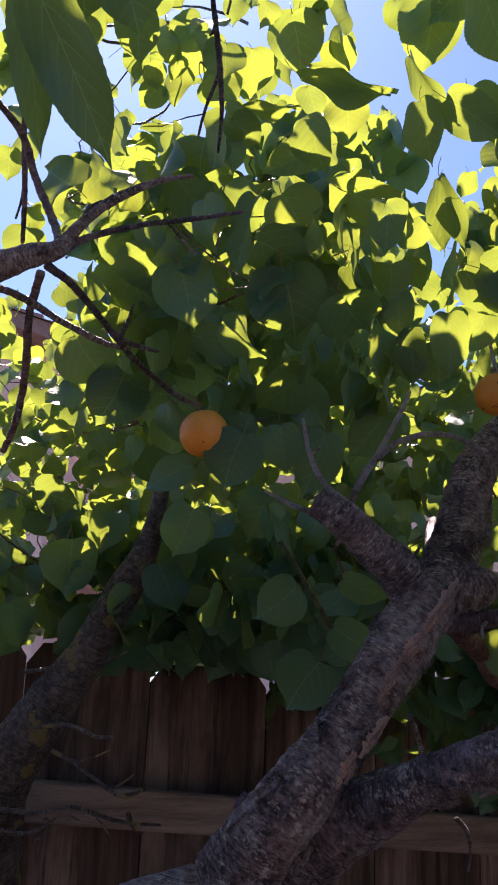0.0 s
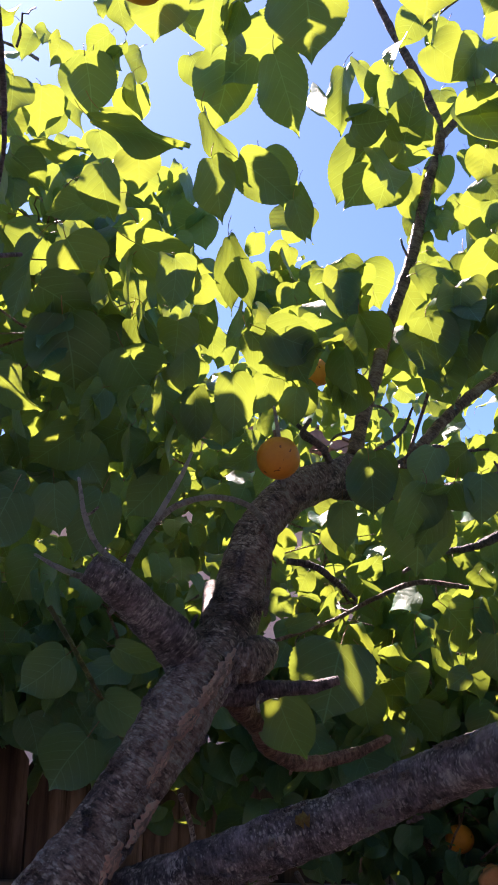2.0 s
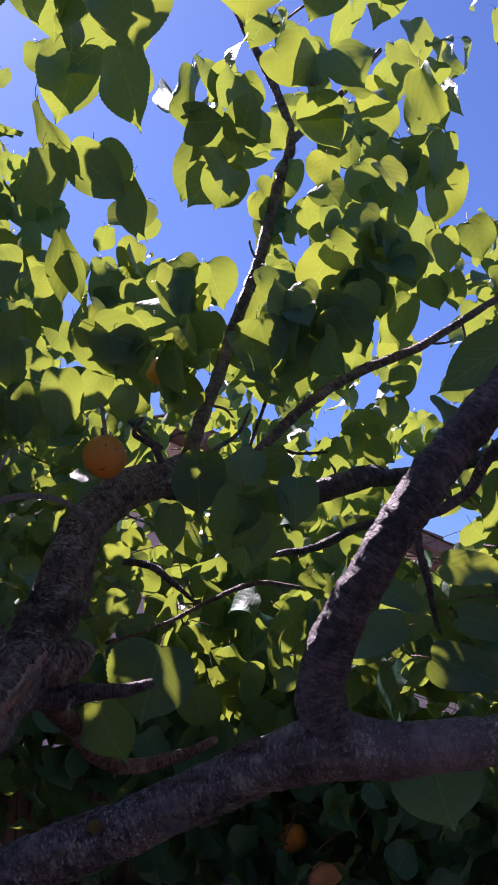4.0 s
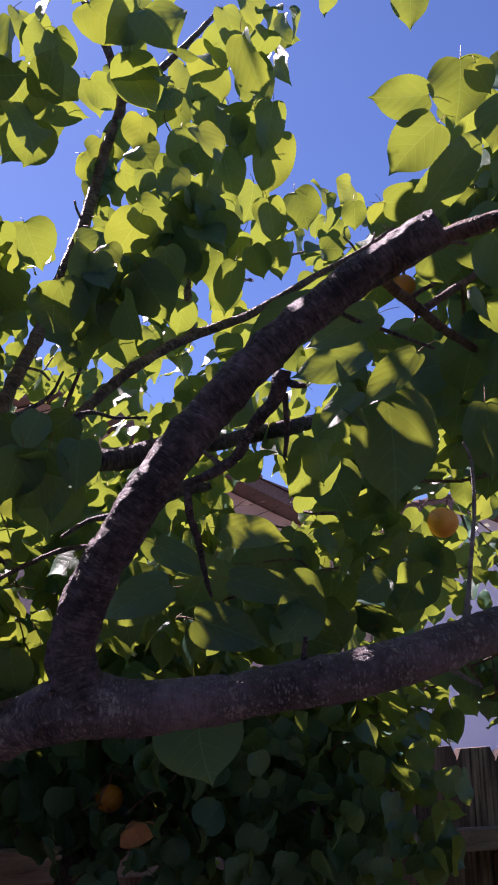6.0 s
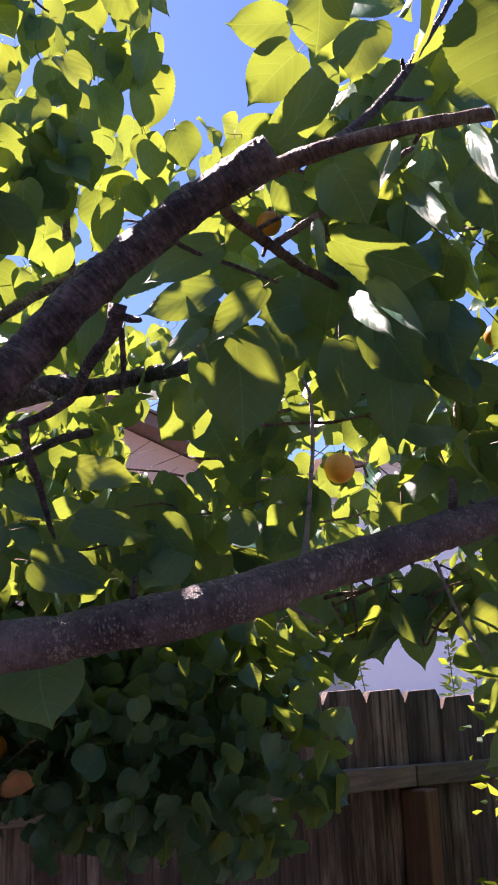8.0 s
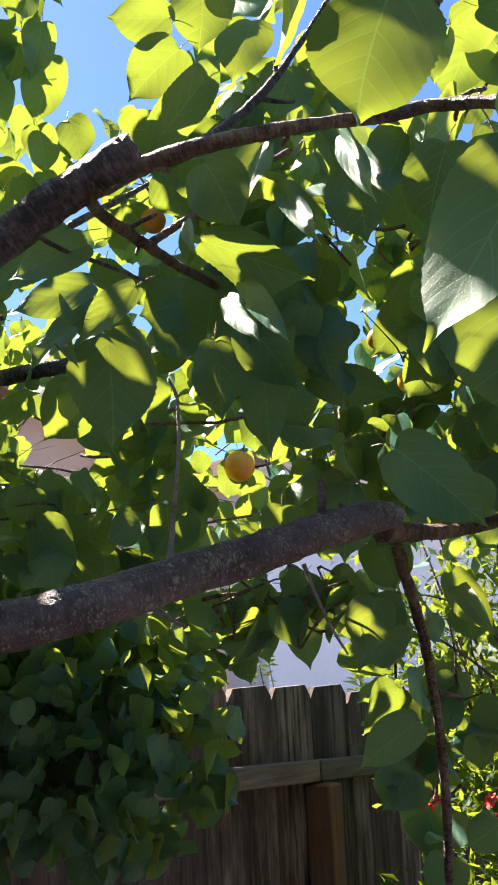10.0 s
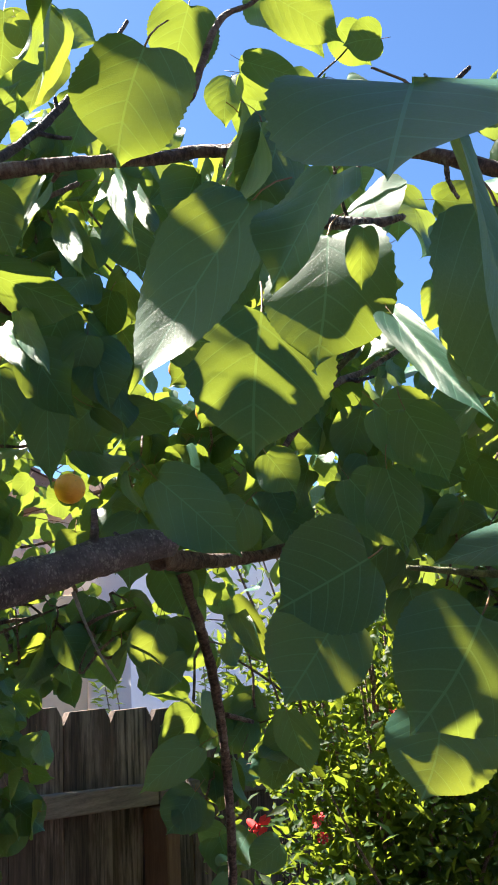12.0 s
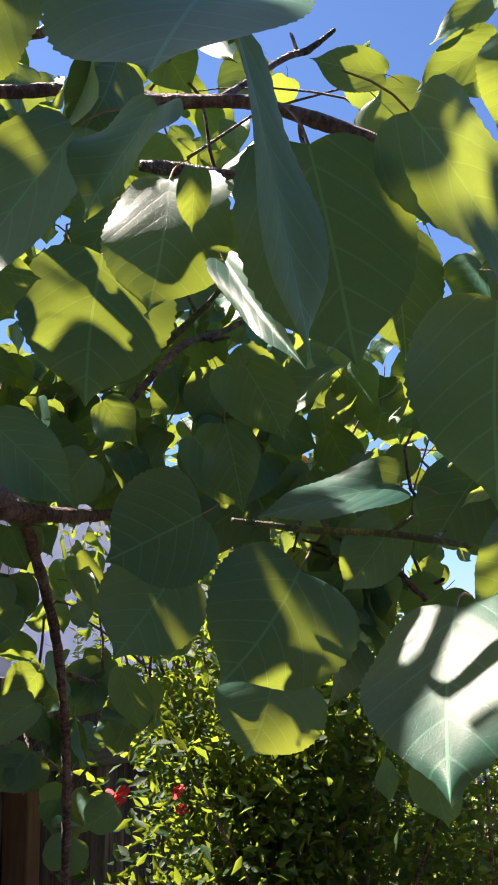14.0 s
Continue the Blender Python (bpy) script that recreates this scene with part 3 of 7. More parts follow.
branch("limb", "grey", [(-0.229, 0.746, 2.050, 0.0150), (-0.198, 0.734, 2.052, 0.0118), (-0.171, 0.731, 2.061, 0.0099), (-0.150, 0.729, 2.067, 0.0076), (-0.134, 0.724, 2.086, 0.0049), (-0.108, 0.727, 2.113, 0.0043), (-0.072, 0.731, 2.135, 0.0027), (-0.044, 0.738, 2.146, 0.0017)])
branch("branch", "purple", [(-0.150, 0.730, 2.065, 0.0050), (-0.126, 0.735, 2.082, 0.0032), (-0.086, 0.750, 2.103, 0.0027), (-0.043, 0.765, 2.119, 0.0025), (0.001, 0.781, 2.137, 0.0019)])
branch("twig", "purple", [(-0.159, 0.733, 2.053, 0.0040), (-0.142, 0.765, 2.050, 0.0033), (-0.116, 0.810, 2.031, 0.0031), (-0.092, 0.846, 2.012, 0.0029), (-0.056, 0.891, 1.995, 0.0028), (-0.032, 0.912, 1.990, 0.0018)])
branch("twig", "grey", [(-0.210, 0.748, 2.040, 0.0033), (-0.185, 0.769, 2.038, 0.0034), (-0.154, 0.792, 2.027, 0.0032), (-0.121, 0.814, 2.018, 0.0028), (-0.097, 0.834, 2.019, 0.0018)])
branch("twig", "red", [(-0.187, 0.837, 2.094, 0.0043), (-0.201, 0.867, 2.060, 0.0041), (-0.206, 0.898, 2.019, 0.0039), (-0.217, 0.930, 1.975, 0.0037), (-0.234, 0.959, 1.946, 0.0032)])
branch("twig", "red", [(-0.226, 0.753, 2.223, 0.0030), (-0.201, 0.770, 2.196, 0.0036), (-0.189, 0.778, 2.162, 0.0036), (-0.163, 0.761, 2.106, 0.0039), (-0.152, 0.737, 2.076, 0.0038)])
branch("twig", "red", [(-0.210, 0.793, 2.265, 0.0021), (-0.209, 0.805, 2.218, 0.0027), (-0.206, 0.819, 2.166, 0.0027), (-0.206, 0.831, 2.120, 0.0021)])
branch("twig", "purple", [(-0.041, 0.788, 2.392, 0.0027), (-0.034, 0.799, 2.349, 0.0029), (-0.028, 0.818, 2.313, 0.0030), (-0.024, 0.830, 2.270, 0.0022), (-0.026, 0.848, 2.237, 0.0015)])
branch("twig", "purple", [(-0.026, 0.818, 2.313, 0.0022), (-0.040, 0.829, 2.274, 0.0017), (-0.046, 0.836, 2.247, 0.0012)])
branch("branch", "mossy", [(-0.298, 1.332, 1.466, 0.0522), (-0.277, 1.281, 1.582, 0.0428), (-0.231, 1.260, 1.660, 0.0342), (-0.178, 1.239, 1.738, 0.0262), (-0.138, 1.219, 1.809, 0.0211), (-0.099, 1.199, 1.887, 0.0148), (-0.082, 1.178, 1.963, 0.0097)])
branch("twig", "mossy", [(-0.201, 1.224, 1.636, 0.0030), (-0.170, 1.206, 1.625, 0.0030), (-0.146, 1.188, 1.612, 0.0025), (-0.107, 1.171, 1.593, 0.0032), (-0.075, 1.168, 1.604, 0.0016)])
branch("twig", "mossy", [(-0.223, 1.218, 1.662, 0.0026), (-0.179, 1.195, 1.668, 0.0025), (-0.142, 1.176, 1.657, 0.0025), (-0.122, 1.175, 1.658, 0.0013)])
branch("twig", "mossy", [(-0.247, 1.180, 1.572, 0.0029), (-0.201, 1.179, 1.570, 0.0029), (-0.162, 1.176, 1.578, 0.0025), (-0.109, 1.179, 1.564, 0.0025), (-0.060, 1.178, 1.562, 0.0016)])
branch("twig", "mossy", [(-0.245, 1.185, 1.549, 0.0025), (-0.213, 1.186, 1.546, 0.0029), (-0.181, 1.180, 1.565, 0.0016)])
branch("twig", "mossy", [(-0.099, 1.176, 1.574, 0.0029), (-0.092, 1.180, 1.559, 0.0032), (-0.082, 1.182, 1.551, 0.0020)])
branch("twig", "mossy", [(-0.249, 1.243, 1.728, 0.0026), (-0.189, 1.218, 1.737, 0.0026), (-0.144, 1.196, 1.742, 0.0018), (-0.114, 1.191, 1.757, 0.0013)])
branch("twig", "red", [(1.021, 0.648, 1.687, 0.0029), (1.067, 0.656, 1.676, 0.0024)])
branch("branch", "pruned", [(0.632, 1.403, 1.495, 0.0364), (0.637, 1.384, 1.549, 0.0283), (0.660, 1.342, 1.567, 0.0183), (0.662, 1.287, 1.580, 0.0175), (0.651, 1.236, 1.586, 0.0165)], cap=True)


def sawn_face(middle, axis, normal, long, wide):
    """The oblique sawn end of a pruned stub: an oval of fresh wood with a darker heart and a rim of bark."""
    y, z = Vector(axis).normalized(), Vector(normal)
    z = (z - y * z.dot(y)).normalized()
    x = y.cross(z)
    verts, faces = [], []
    for k, (f, h) in enumerate(((1.0, -0.012), (1.0, 0.0), (0.9, 0.0025), (0.6, 0.0015), (0.25, -0.001))):
        for j in range(28):
            g = 2 * math.pi * j / 28
            r = f * (1 + 0.06 * math.sin(3 * g + 1) + 0.03 * math.sin(7 * g))
            verts.append(Vector(middle) - tree.location + y * (long / 2 * r * math.cos(g)) + x * (wide / 2 * r * math.sin(g)) + z * h)
        if k:
            o = (k - 1) * 28
            faces += [(o + j, o + (j + 1) % 28, o + 28 + (j + 1) % 28, o + 28 + j) for j in range(28)]
    faces.append(tuple(range(112, 140)))
    return tagged(mesh_object("sawn_face", verts, faces, CUT, tree), "orange-brown freshly sawn branch end")


sawn_face((0.649, 1.2191, 1.5869), (0.0457, -0.014, 0.0206), (-0.3, -0.93, 0.1), 0.054, 0.028)
branch("branch", "grey", [(0.634, 1.388, 1.541, 0.0162), (0.634, 1.381, 1.603, 0.0138), (0.641, 1.370, 1.665, 0.0107), (0.640, 1.356, 1.712, 0.0074)])
branch("twig", "grey", [(0.181, 0.928, 1.701, 0.0026), (0.192, 0.942, 1.681, 0.0026), (0.202, 0.959, 1.655, 0.0021)])
branch("twig", "mossy", [(0.250, 0.805, 1.651, 0.0022), (0.259, 0.807, 1.639, 0.0019), (0.276, 0.809, 1.624, 0.0025), (0.284, 0.812, 1.610, 0.0019), (0.301, 0.811, 1.602, 0.0011)])
branch("twig", "mossy", [(0.200, 0.831, 1.623, 0.0020), (0.210, 0.833, 1.613, 0.0020), (0.214, 0.837, 1.598, 0.0014), (0.213, 0.842, 1.581, 0.0011)])
branch("twig", "mossy", [(-0.109, 0.823, 2.022, 0.0029), (-0.100, 0.819, 2.038, 0.0022), (-0.095, 0.814, 2.055, 0.0013)])
branch("twig", "mossy", [(-0.106, 0.822, 2.024, 0.0029), (-0.086, 0.823, 2.018, 0.0026), (-0.070, 0.824, 2.015, 0.0016)])
branch("twig", "mossy", [(-0.142, 1.191, 1.800, 0.0021), (-0.124, 1.177, 1.813, 0.0018), (-0.113, 1.173, 1.825, 0.0013)])
branch("twig", "mossy", [(-0.194, 1.181, 1.564, 0.0032), (-0.190, 1.184, 1.552, 0.0025), (-0.206, 1.187, 1.538, 0.0016)])
branch("twig", "mossy", [(-0.162, 1.195, 1.627, 0.0016), (-0.142, 1.192, 1.634, 0.0013), (-0.126, 1.190, 1.642, 0.0009)])
branch("twig", "mossy", [(-0.121, 1.181, 1.598, 0.0016), (-0.105, 1.178, 1.608, 0.0013), (-0.094, 1.175, 1.617, 0.0009)])
branch("twig", "purple", [(0.388, 1.010, 2.051, 0.0039), (0.417, 1.019, 2.071, 0.0029), (0.452, 1.024, 2.099, 0.0023), (0.467, 1.022, 2.131, 0.0013)])
branch("twig", "purple", [(0.428, 1.081, 2.051, 0.0027), (0.506, 1.072, 2.098, 0.0028), (0.555, 1.077, 2.100, 0.0021), (0.598, 1.082, 2.108, 0.0015)])
branch("twig", "purple", [(0.723, 1.150, 2.043, 0.0062), (0.681, 1.168, 2.032, 0.0066), (0.623, 1.176, 2.002, 0.0057), (0.563, 1.190, 1.989, 0.0038), (0.526, 1.199, 1.965, 0.0030)])
branch("twig", "purple", [(0.360, 1.188, 1.968, 0.0043), (0.394, 1.178, 1.962, 0.0050), (0.424, 1.175, 1.941, 0.0039), (0.449, 1.174, 1.921, 0.0025)])
branch("knot", "grey", [(0.199, 0.928, 1.837, 0.0150), (0.213, 0.914, 1.824, 0.0221), (0.233, 0.912, 1.819, 0.0232), (0.253, 0.917, 1.827, 0.0160), (0.266, 0.923, 1.835, 0.0054)])


def scar(name, pts, f0, f1, a0, a1, half, mat, seed):
    """A ragged patch on a limb's skin: exposed wood or lichen. f: place along its points, a: degrees round it."""
    rng = random.Random(seed)
    p = np.array(pts)
    verts, faces, uvs, n = [], [], [], max(8, int(abs(f1 - f0) * 34))
    for k in range(n + 1):
        u = k / n
        f = f0 + (f1 - f0) * u
        i = min(int(f), len(p) - 2)
        c = p[i] * (1 - f + i) + p[i + 1] * (f - i)
        ahead = Vector(p[i + 1][:3] - p[i][:3]).normalized()
        d = Vector((-0.1, -1, 0.1))
        d = (d - ahead * d.dot(ahead)).normalized()
        side = ahead.cross(d)
        w = half * (0.25 + 0.75 * math.sin(math.pi * min(1, max(0, u)))) * rng.uniform(0.45, 1.35)
        mid = a0 + (a1 - a0) * u + rng.uniform(-0.25, 0.25) * half
        for j in range(5):
            g = radians(mid + (j / 2 - 1) * w)
            lift = 1.09 + (0.13 if j in (1, 3) else 0.05 if j == 2 else 0.02) + rng.uniform(-0.04, 0.04)
            verts.append(Vector(c[:3]) + (d * math.cos(g) + side * math.sin(g)) * c[3] * lift)
            uvs.append((j * 0.01, u * 0.1))
    for k in range(n):
        faces += [(k * 5 + j, k * 5 + j + 1, k * 5 + j + 6, k * 5 + j + 5) for j in range(4)]
    return mesh_object(name, verts, faces, mat, tree, uvs)


# short fruiting spurs and broken twig ends along the thinner branches
bud = random.Random(31)
for pts in list(PATHS):
    line = smooth_line(pts, 0.01)
    for k in range(3, len(line) - 2):
        r = line[k][3]
        if not 0.0022 < r < 0.017 or bud.random() > (0.11 if r < 0.009 else 0.07):
            continue
        ahead = Vector(line[k + 1][:3]) - Vector(line[k - 1][:3])
        ahead.normalize()
        out_dir = (ahead * bud.uniform(0.2, 1.0) + Vector([bud.uniform(-1, 1) for _ in range(3)])).normalized()
        base, size = Vector(line[k][:3]), bud.choice((0.007, 0.01, 0.014, 0.024, 0.035))
        mid = base + out_dir * (r + size * 0.5) + Vector([bud.uniform(-1, 1) * size * 0.12 for _ in range(3)])
        tip = base + out_dir * (r + size)
        thick = min(r * 0.6, 0.0022)
        tube("spur", [(*base, thick), (*mid, thick * 0.8), (*tip, thick * 0.7)], BARKS[bud.choice(("red", "purple", "grey"))], tree, knots=0.3, seed=k)

LIMB, LOW_LIMB = PATHS[0], PATHS[4]
slip = random.Random(4)
for f0, f1, a0, a1 in ((5.4, 4.55, 29, 22), (4.65, 4.1, 24, 16), (4.15, 3.5, 15, 19), (3.5, 2.9, 50, 50), (2.9, 2.4, 38, 44)):
    for k in range(4):
        u0 = slip.uniform(0.0, 0.35) if k else 0.0
        u1 = slip.uniform(0.6, 1.0) if k else 1.0
        off = slip.uniform(-11, 11) if k else 0.0
        scar("scar", LIMB, f0 + (f1 - f0) * u0, f0 + (f1 - f0) * u1, a0 + off, a1 + off, slip.uniform(3.5, 7.0) if k else 10.5, BARKS["scar"], k + int(f0 * 10))
# loose plates of old bark round the fork and on the older limbs
for k in range(70):
    limb, f = (LIMB, slip.uniform(1.0, 6.6)) if k % 2 else (LOW_LIMB, slip.uniform(0.8, 6.0))
    turn = slip.uniform(-80, 80)
    scar("bark_plate", limb, f, f + slip.uniform(0.12, 0.4), turn, turn + slip.uniform(-16, 16), slip.uniform(4, 11), BARKS["grey" if slip.random() < 0.6 else "low"], 40 + k)
scar("lichen_patch", LOW_LIMB, 3.62, 3.78, -28, -24, 16, BARKS["lichen"], 6)
scar("lichen_patch", LOW_LIMB, 2.3, 2.42, -30, -20, 13, BARKS["pale"], 7)

# ---- leaves
EDGE = ((0, 0, 0), (0.04, 0.11, -0.035), (0.09, 0.225, -0.045), (0.15, 0.335, -0.01), (0.22, 0.425, 0.075), (0.3, 0.478, 0.185), (0.38, 0.5, 0.31), (0.47, 0.497, 0.43), (0.56, 0.46, 0.555), (0.65, 0.395, 0.665), (0.74, 0.3, 0.76), (0.82, 0.175, 0.835), (0.88, 0.082, 0.89), (0.94, 0.034, 0.945), (1, 0, 1))


def leaf_shape(stations, teeth=0.0, fold=0.25, curl=0.1, wave=0.0, seed=0, twist=0.0, half=2):
    """A round heart-shaped leaf with a short drawn-out tip, base at the origin, tip at (0, 1, 0), one wide; verts, faces and uv."""
    s = np.linspace(0, 1, stations)
    out, up = (np.interp(s, [e[0] for e in EDGE], [e[k] for e in EDGE]) for k in (1, 2))
    rng = np.random.RandomState(seed)
    ph, lean = rng.rand(5) * 6.28, rng.uniform(-0.05, 0.05)
    cols = [k / half for k in range(-half, half + 1)]
    verts, uvs, faces = [], [], []
    for k in range(stations):
        bite = 1 + teeth * (1 if k % 2 else -1) * (0.1 < s[k] < 0.95)
        for e in cols:
            d = abs(e)
            x = out[k] * e * (bite if d == 1 else 1) * (1 + (0.05 if e < 0 else -0.05) * math.sin(ph[3])) + lean * math.sin(3.14 * s[k])
            y = s[k] + (up[k] - s[k]) * d
            cup = fold * (math.sqrt(x * x + 0.0036) - 0.06) * (1 - 0.5 * d)
            z = cup - curl * y * y + wave * d * d * math.sin(8 * y + ph[0 if e < 0 else 1]) + twist * x * (y - 0.4) + 0.35 * twist * d * d * out[k] * math.sin(5 * y + ph[2])
            verts.append((x, y, z))
            uvs.append((0.5 + x - lean * math.sin(3.14 * s[k]), y))
    w = 2 * half + 1
    for k in range(stations - 1):
        for j in range(2 * half):
            o = k * w + j
            faces.append((o, o + 1, o + w + 1, o + w))
    return np.array(verts), faces, np.array(uvs)


def stalk_shape(length=0.28, thick=0.009):
    verts, faces = [], []
    for k in range(4):
        y, z = -length * k / 3, -0.2 * (k / 3) ** 2
        for g in (0, 2.1, 4.2):
            verts.append((thick * math.cos(g), y, z + thick * math.sin(g)))
    for k in range(3):
        for j in range(3):
            faces.append((k * 3 + j, k * 3 + (j + 1) % 3, k * 3 + 3 + (j + 1) % 3, k * 3 + 3 + j))
    return np.array(verts), faces


def leaf_frame(base, tip, normal):
    y = Vector(tip) - Vector(base)
    size = y.length
    y.normalize()
    z = Vector(normal)
    z = (z - y * z.dot(y)).normalized()
    x = y.cross(z)
    return Matrix((x, y, z)).transposed(), size


HERO = {}


def leaf(base, tip, normal, width, fold=0.25, curl=0.1):
    """One large leaf of the tree, a part of it."""
    key = (round(fold, 1), round(curl, 1), int(random.random() * 3))
    if key not in HERO:
        v, f, uv = leaf_shape(49, 0.016, key[0], key[1], (0.035, 0.05, 0.065)[key[2]], int(key[0] * 10 + key[1] * 100 + key[2] * 7) % 999, (-0.3, 0.1, 0.35)[key[2]], 4)
        sv, sf = stalk_shape()
        me = bpy.data.meshes.new("leaf")
        me.from_pydata(np.vstack([v, sv]).tolist(), [], f + [tuple(i + len(v) for i in q) for q in sf])
        me.materials.append(LEAF)
        me.materials.append(STALK)
        layer = me.uv_layers.new(name="uv")
        idx = np.empty(len(me.loops), int)
        me.loops.foreach_get("vertex_index", idx)
        layer.data.foreach_set("uv", np.vstack([uv, np.zeros((len(sv), 2))])[idx].ravel())
        me.polygons.foreach_set("use_smooth", [True] * len(me.polygons))
        me.polygons.foreach_set("material_index", [0] * len(f) + [1] * len(sf))
        HERO[key] = me
    middle = (Vector(base) + Vector(tip)) / 2
    if any((middle - Vector(e)).angle(Vector(w)) < g and (middle - Vector(e)).length < far for e, w, g, far in BARE):
        return None
    rot, size = leaf_frame(base, tip, normal)
    if size > 0.115:
        base, size = middle - (Vector(tip) - Vector(base)) * (0.0575 / size), 0.115
    ob = new("leaf", HERO[key])
    ob.parent = tree
    ob.matrix_basis = Matrix.Translation(Vector(base) - tree.location) @ rot.to_4x4() @ Matrix.Diagonal((width, size, (width + size) / 2, 1))
    return ob


GAPS = [
    ((-0.014, 0.039, 1.739), (0.307, 0.784, 0.540), 0.045, 9),
    ((0.026, 0.034, 1.755), (0.249, 0.786, 0.566), 0.048, 9),
    ((0.026, 0.034, 1.755), (0.279, 0.802, 0.529), 0.030, 9),
    ((0.085, 0.024, 1.749), (0.503, 0.651, 0.569), 0.056, 9),
    ((0.169, -0.025, 1.745), (0.477, 0.680, 0.557), 0.065, 9),
    ((0.169, -0.025, 1.745), (0.420, 0.807, 0.415), 0.024, 9),
    ((0.332, -0.144, 1.742), (0.692, 0.425, 0.583), 0.077, 9),
    ((0.332, -0.144, 1.742), (0.749, 0.405, 0.524), 0.036, 9),
    ((0.362, -0.147, 1.721), (0.733, 0.415, 0.539), 0.030, 9),
    ((0.000, 0.000, 1.720), (-0.185, 0.835, 0.518), 0.033, 9),
    ((0.000, 0.000, 1.720), (0.200, 0.808, 0.555), 0.036, 9),
    ((-0.014, 0.039, 1.739), (-0.042, 0.836, 0.548), 0.030, 9),
    ((0.000, 0.000, 1.720), (-0.190, 0.973, 0.133), 0.020, 9),
    ((0.000, 0.000, 1.720), (-0.196, 0.978, 0.068), 0.019, 9),
    ((0.000, 0.000, 1.720), (-0.142, 0.986, 0.085), 0.021, 9),
    ((0.000, 0.000, 1.720), (-0.116, 0.989, 0.089), 0.015, 9),
    ((0.223, -0.031, 1.735), (0.442, 0.871, 0.216), 0.042, 9),
    ((0.201, -0.024, 1.738), (0.459, 0.868, 0.189), 0.027, 9),
    ((0.270, -0.046, 1.741), (0.649, 0.761, -0.016), 0.036, 9),
    ((0.272, -0.055, 1.741), (0.701, 0.712, -0.027), 0.027, 9),
    ((0.223, -0.031, 1.735), (0.657, 0.754, -0.013), 0.036, 9),
    ((0.085, 0.024, 1.749), (0.507, 0.842, 0.184), 0.018, 9),
    ((0.000, 0.000, 1.720), (-0.206, 0.917, 0.342), 0.027, 9),
    ((0.223, -0.031, 1.735), (0.329, 0.885, 0.329), 0.018, 9),
    ((0.270, -0.046, 1.741), (0.383, 0.854, 0.353), 0.024, 9),
    ((-0.021, 0.048, 1.724), (0.014, 0.999, -0.030), 0.051, 1.5),
    ((-0.021, 0.048, 1.724), (-0.052, 0.998, -0.031), 0.045, 1.5),
    ((0.331, -0.140, 1.742), (0.669, 0.727, -0.154), 0.027, 2.05),
    ((0.298, -0.098, 1.742), (0.687, 0.711, -0.150), 0.027, 2.05),
    ((0.272, -0.055, 1.741), (0.702, 0.696, -0.153), 0.024, 2.05),
    ((0.349, -0.180, 1.734), (0.655, 0.741, -0.147), 0.024, 2.05),
    ((0.193, -0.026, 1.740), (0.332, 0.938, -0.098), 0.036, 1.29),
    ((0.216, -0.026, 1.736), (0.315, 0.944, -0.095), 0.030, 1.29),
    ((0.285, -0.073, 1.742), (0.383, 0.845, 0.374), 0.027, 9),
    ((0.285, -0.073, 1.742), (0.417, 0.888, 0.193), 0.039, 9),
    ((0.216, -0.026, 1.736), (0.311, 0.817, 0.486), 0.018, 9),
    ((0.216, -0.026, 1.736), (0.460, 0.793, 0.401), 0.015, 9),
    ((0.295, -0.091, 1.741), (0.563, 0.806, 0.185), 0.042, 1.5),
    ((0.201, -0.024, 1.738), (0.617, 0.765, 0.186), 0.045, 1.5),
    ((0.331, -0.140, 1.742), (0.537, 0.824, 0.179), 0.036, 1.5),
    ((0.169, -0.025, 1.745), (0.623, 0.761, 0.181), 0.042, 1.5),
    ((0.272, -0.055, 1.741), (0.581, 0.795, 0.174), 0.039, 1.5),
    ((0.216, -0.026, 1.736), (0.376, 0.881, 0.288), 0.033, 1.16),
    ((0.216, -0.026, 1.736), (0.323, 0.905, 0.276), 0.030, 1.16),
    ((0.216, -0.026, 1.736), (0.433, 0.850, 0.298), 0.051, 1.16),
    ((0.216, -0.026, 1.736), (0.392, 0.875, 0.285), 0.045, 1.1),
    ((0.216, -0.026, 1.736), (0.464, 0.832, 0.303), 0.036, 1.1),
    ((0.216, -0.026, 1.736), (0.308, 0.948, -0.079), 0.027, 1.37),
    ((0.216, -0.026, 1.736), (0.606, 0.773, 0.187), 0.036, 1.53),
    ((0.216, -0.026, 1.736), (0.328, 0.938, -0.112), 0.027, 1.29),
]
# branches that stand free of leaves on the yard's side
BARE = []
for e in ((0.026, 0.034, 1.755), (0.070, 0.027, 1.751)):
    for p in ((0.419, 1.063, 2.125), (0.440, 1.085, 2.170), (0.460, 1.108, 2.214), (0.485, 1.118, 2.290), (0.500, 1.113, 2.340), (0.516, 1.107, 2.388), (0.525, 1.10, 2.436), (0.537, 1.06, 2.60), (0.51, 1.064, 2.66)):
        BARE.append((e, tuple(v - w for v, w in zip(p, e)), 0.027, (Vector(p) - Vector(e)).length))
    for p in ((0.558, 1.143, 2.153), (0.618, 1.144, 2.210), (0.72, 1.135, 2.272), (0.79, 1.11, 2.31), (0.59, 1.05, 2.05), (0.66, 1.04, 2.07)):
        BARE.append((e, tuple(v - w for v, w in zip(p, e)), 0.022, (Vector(p) - Vector(e)).length))
for e in ((0.179, -0.029, 1.744), (0.216, -0.026, 1.736), (0.272, -0.055, 1.741)):
    BARE.append((e, tuple(v - w for v, w in zip((1.261, 1.305, 2.058), e)), 0.02, 1.6))
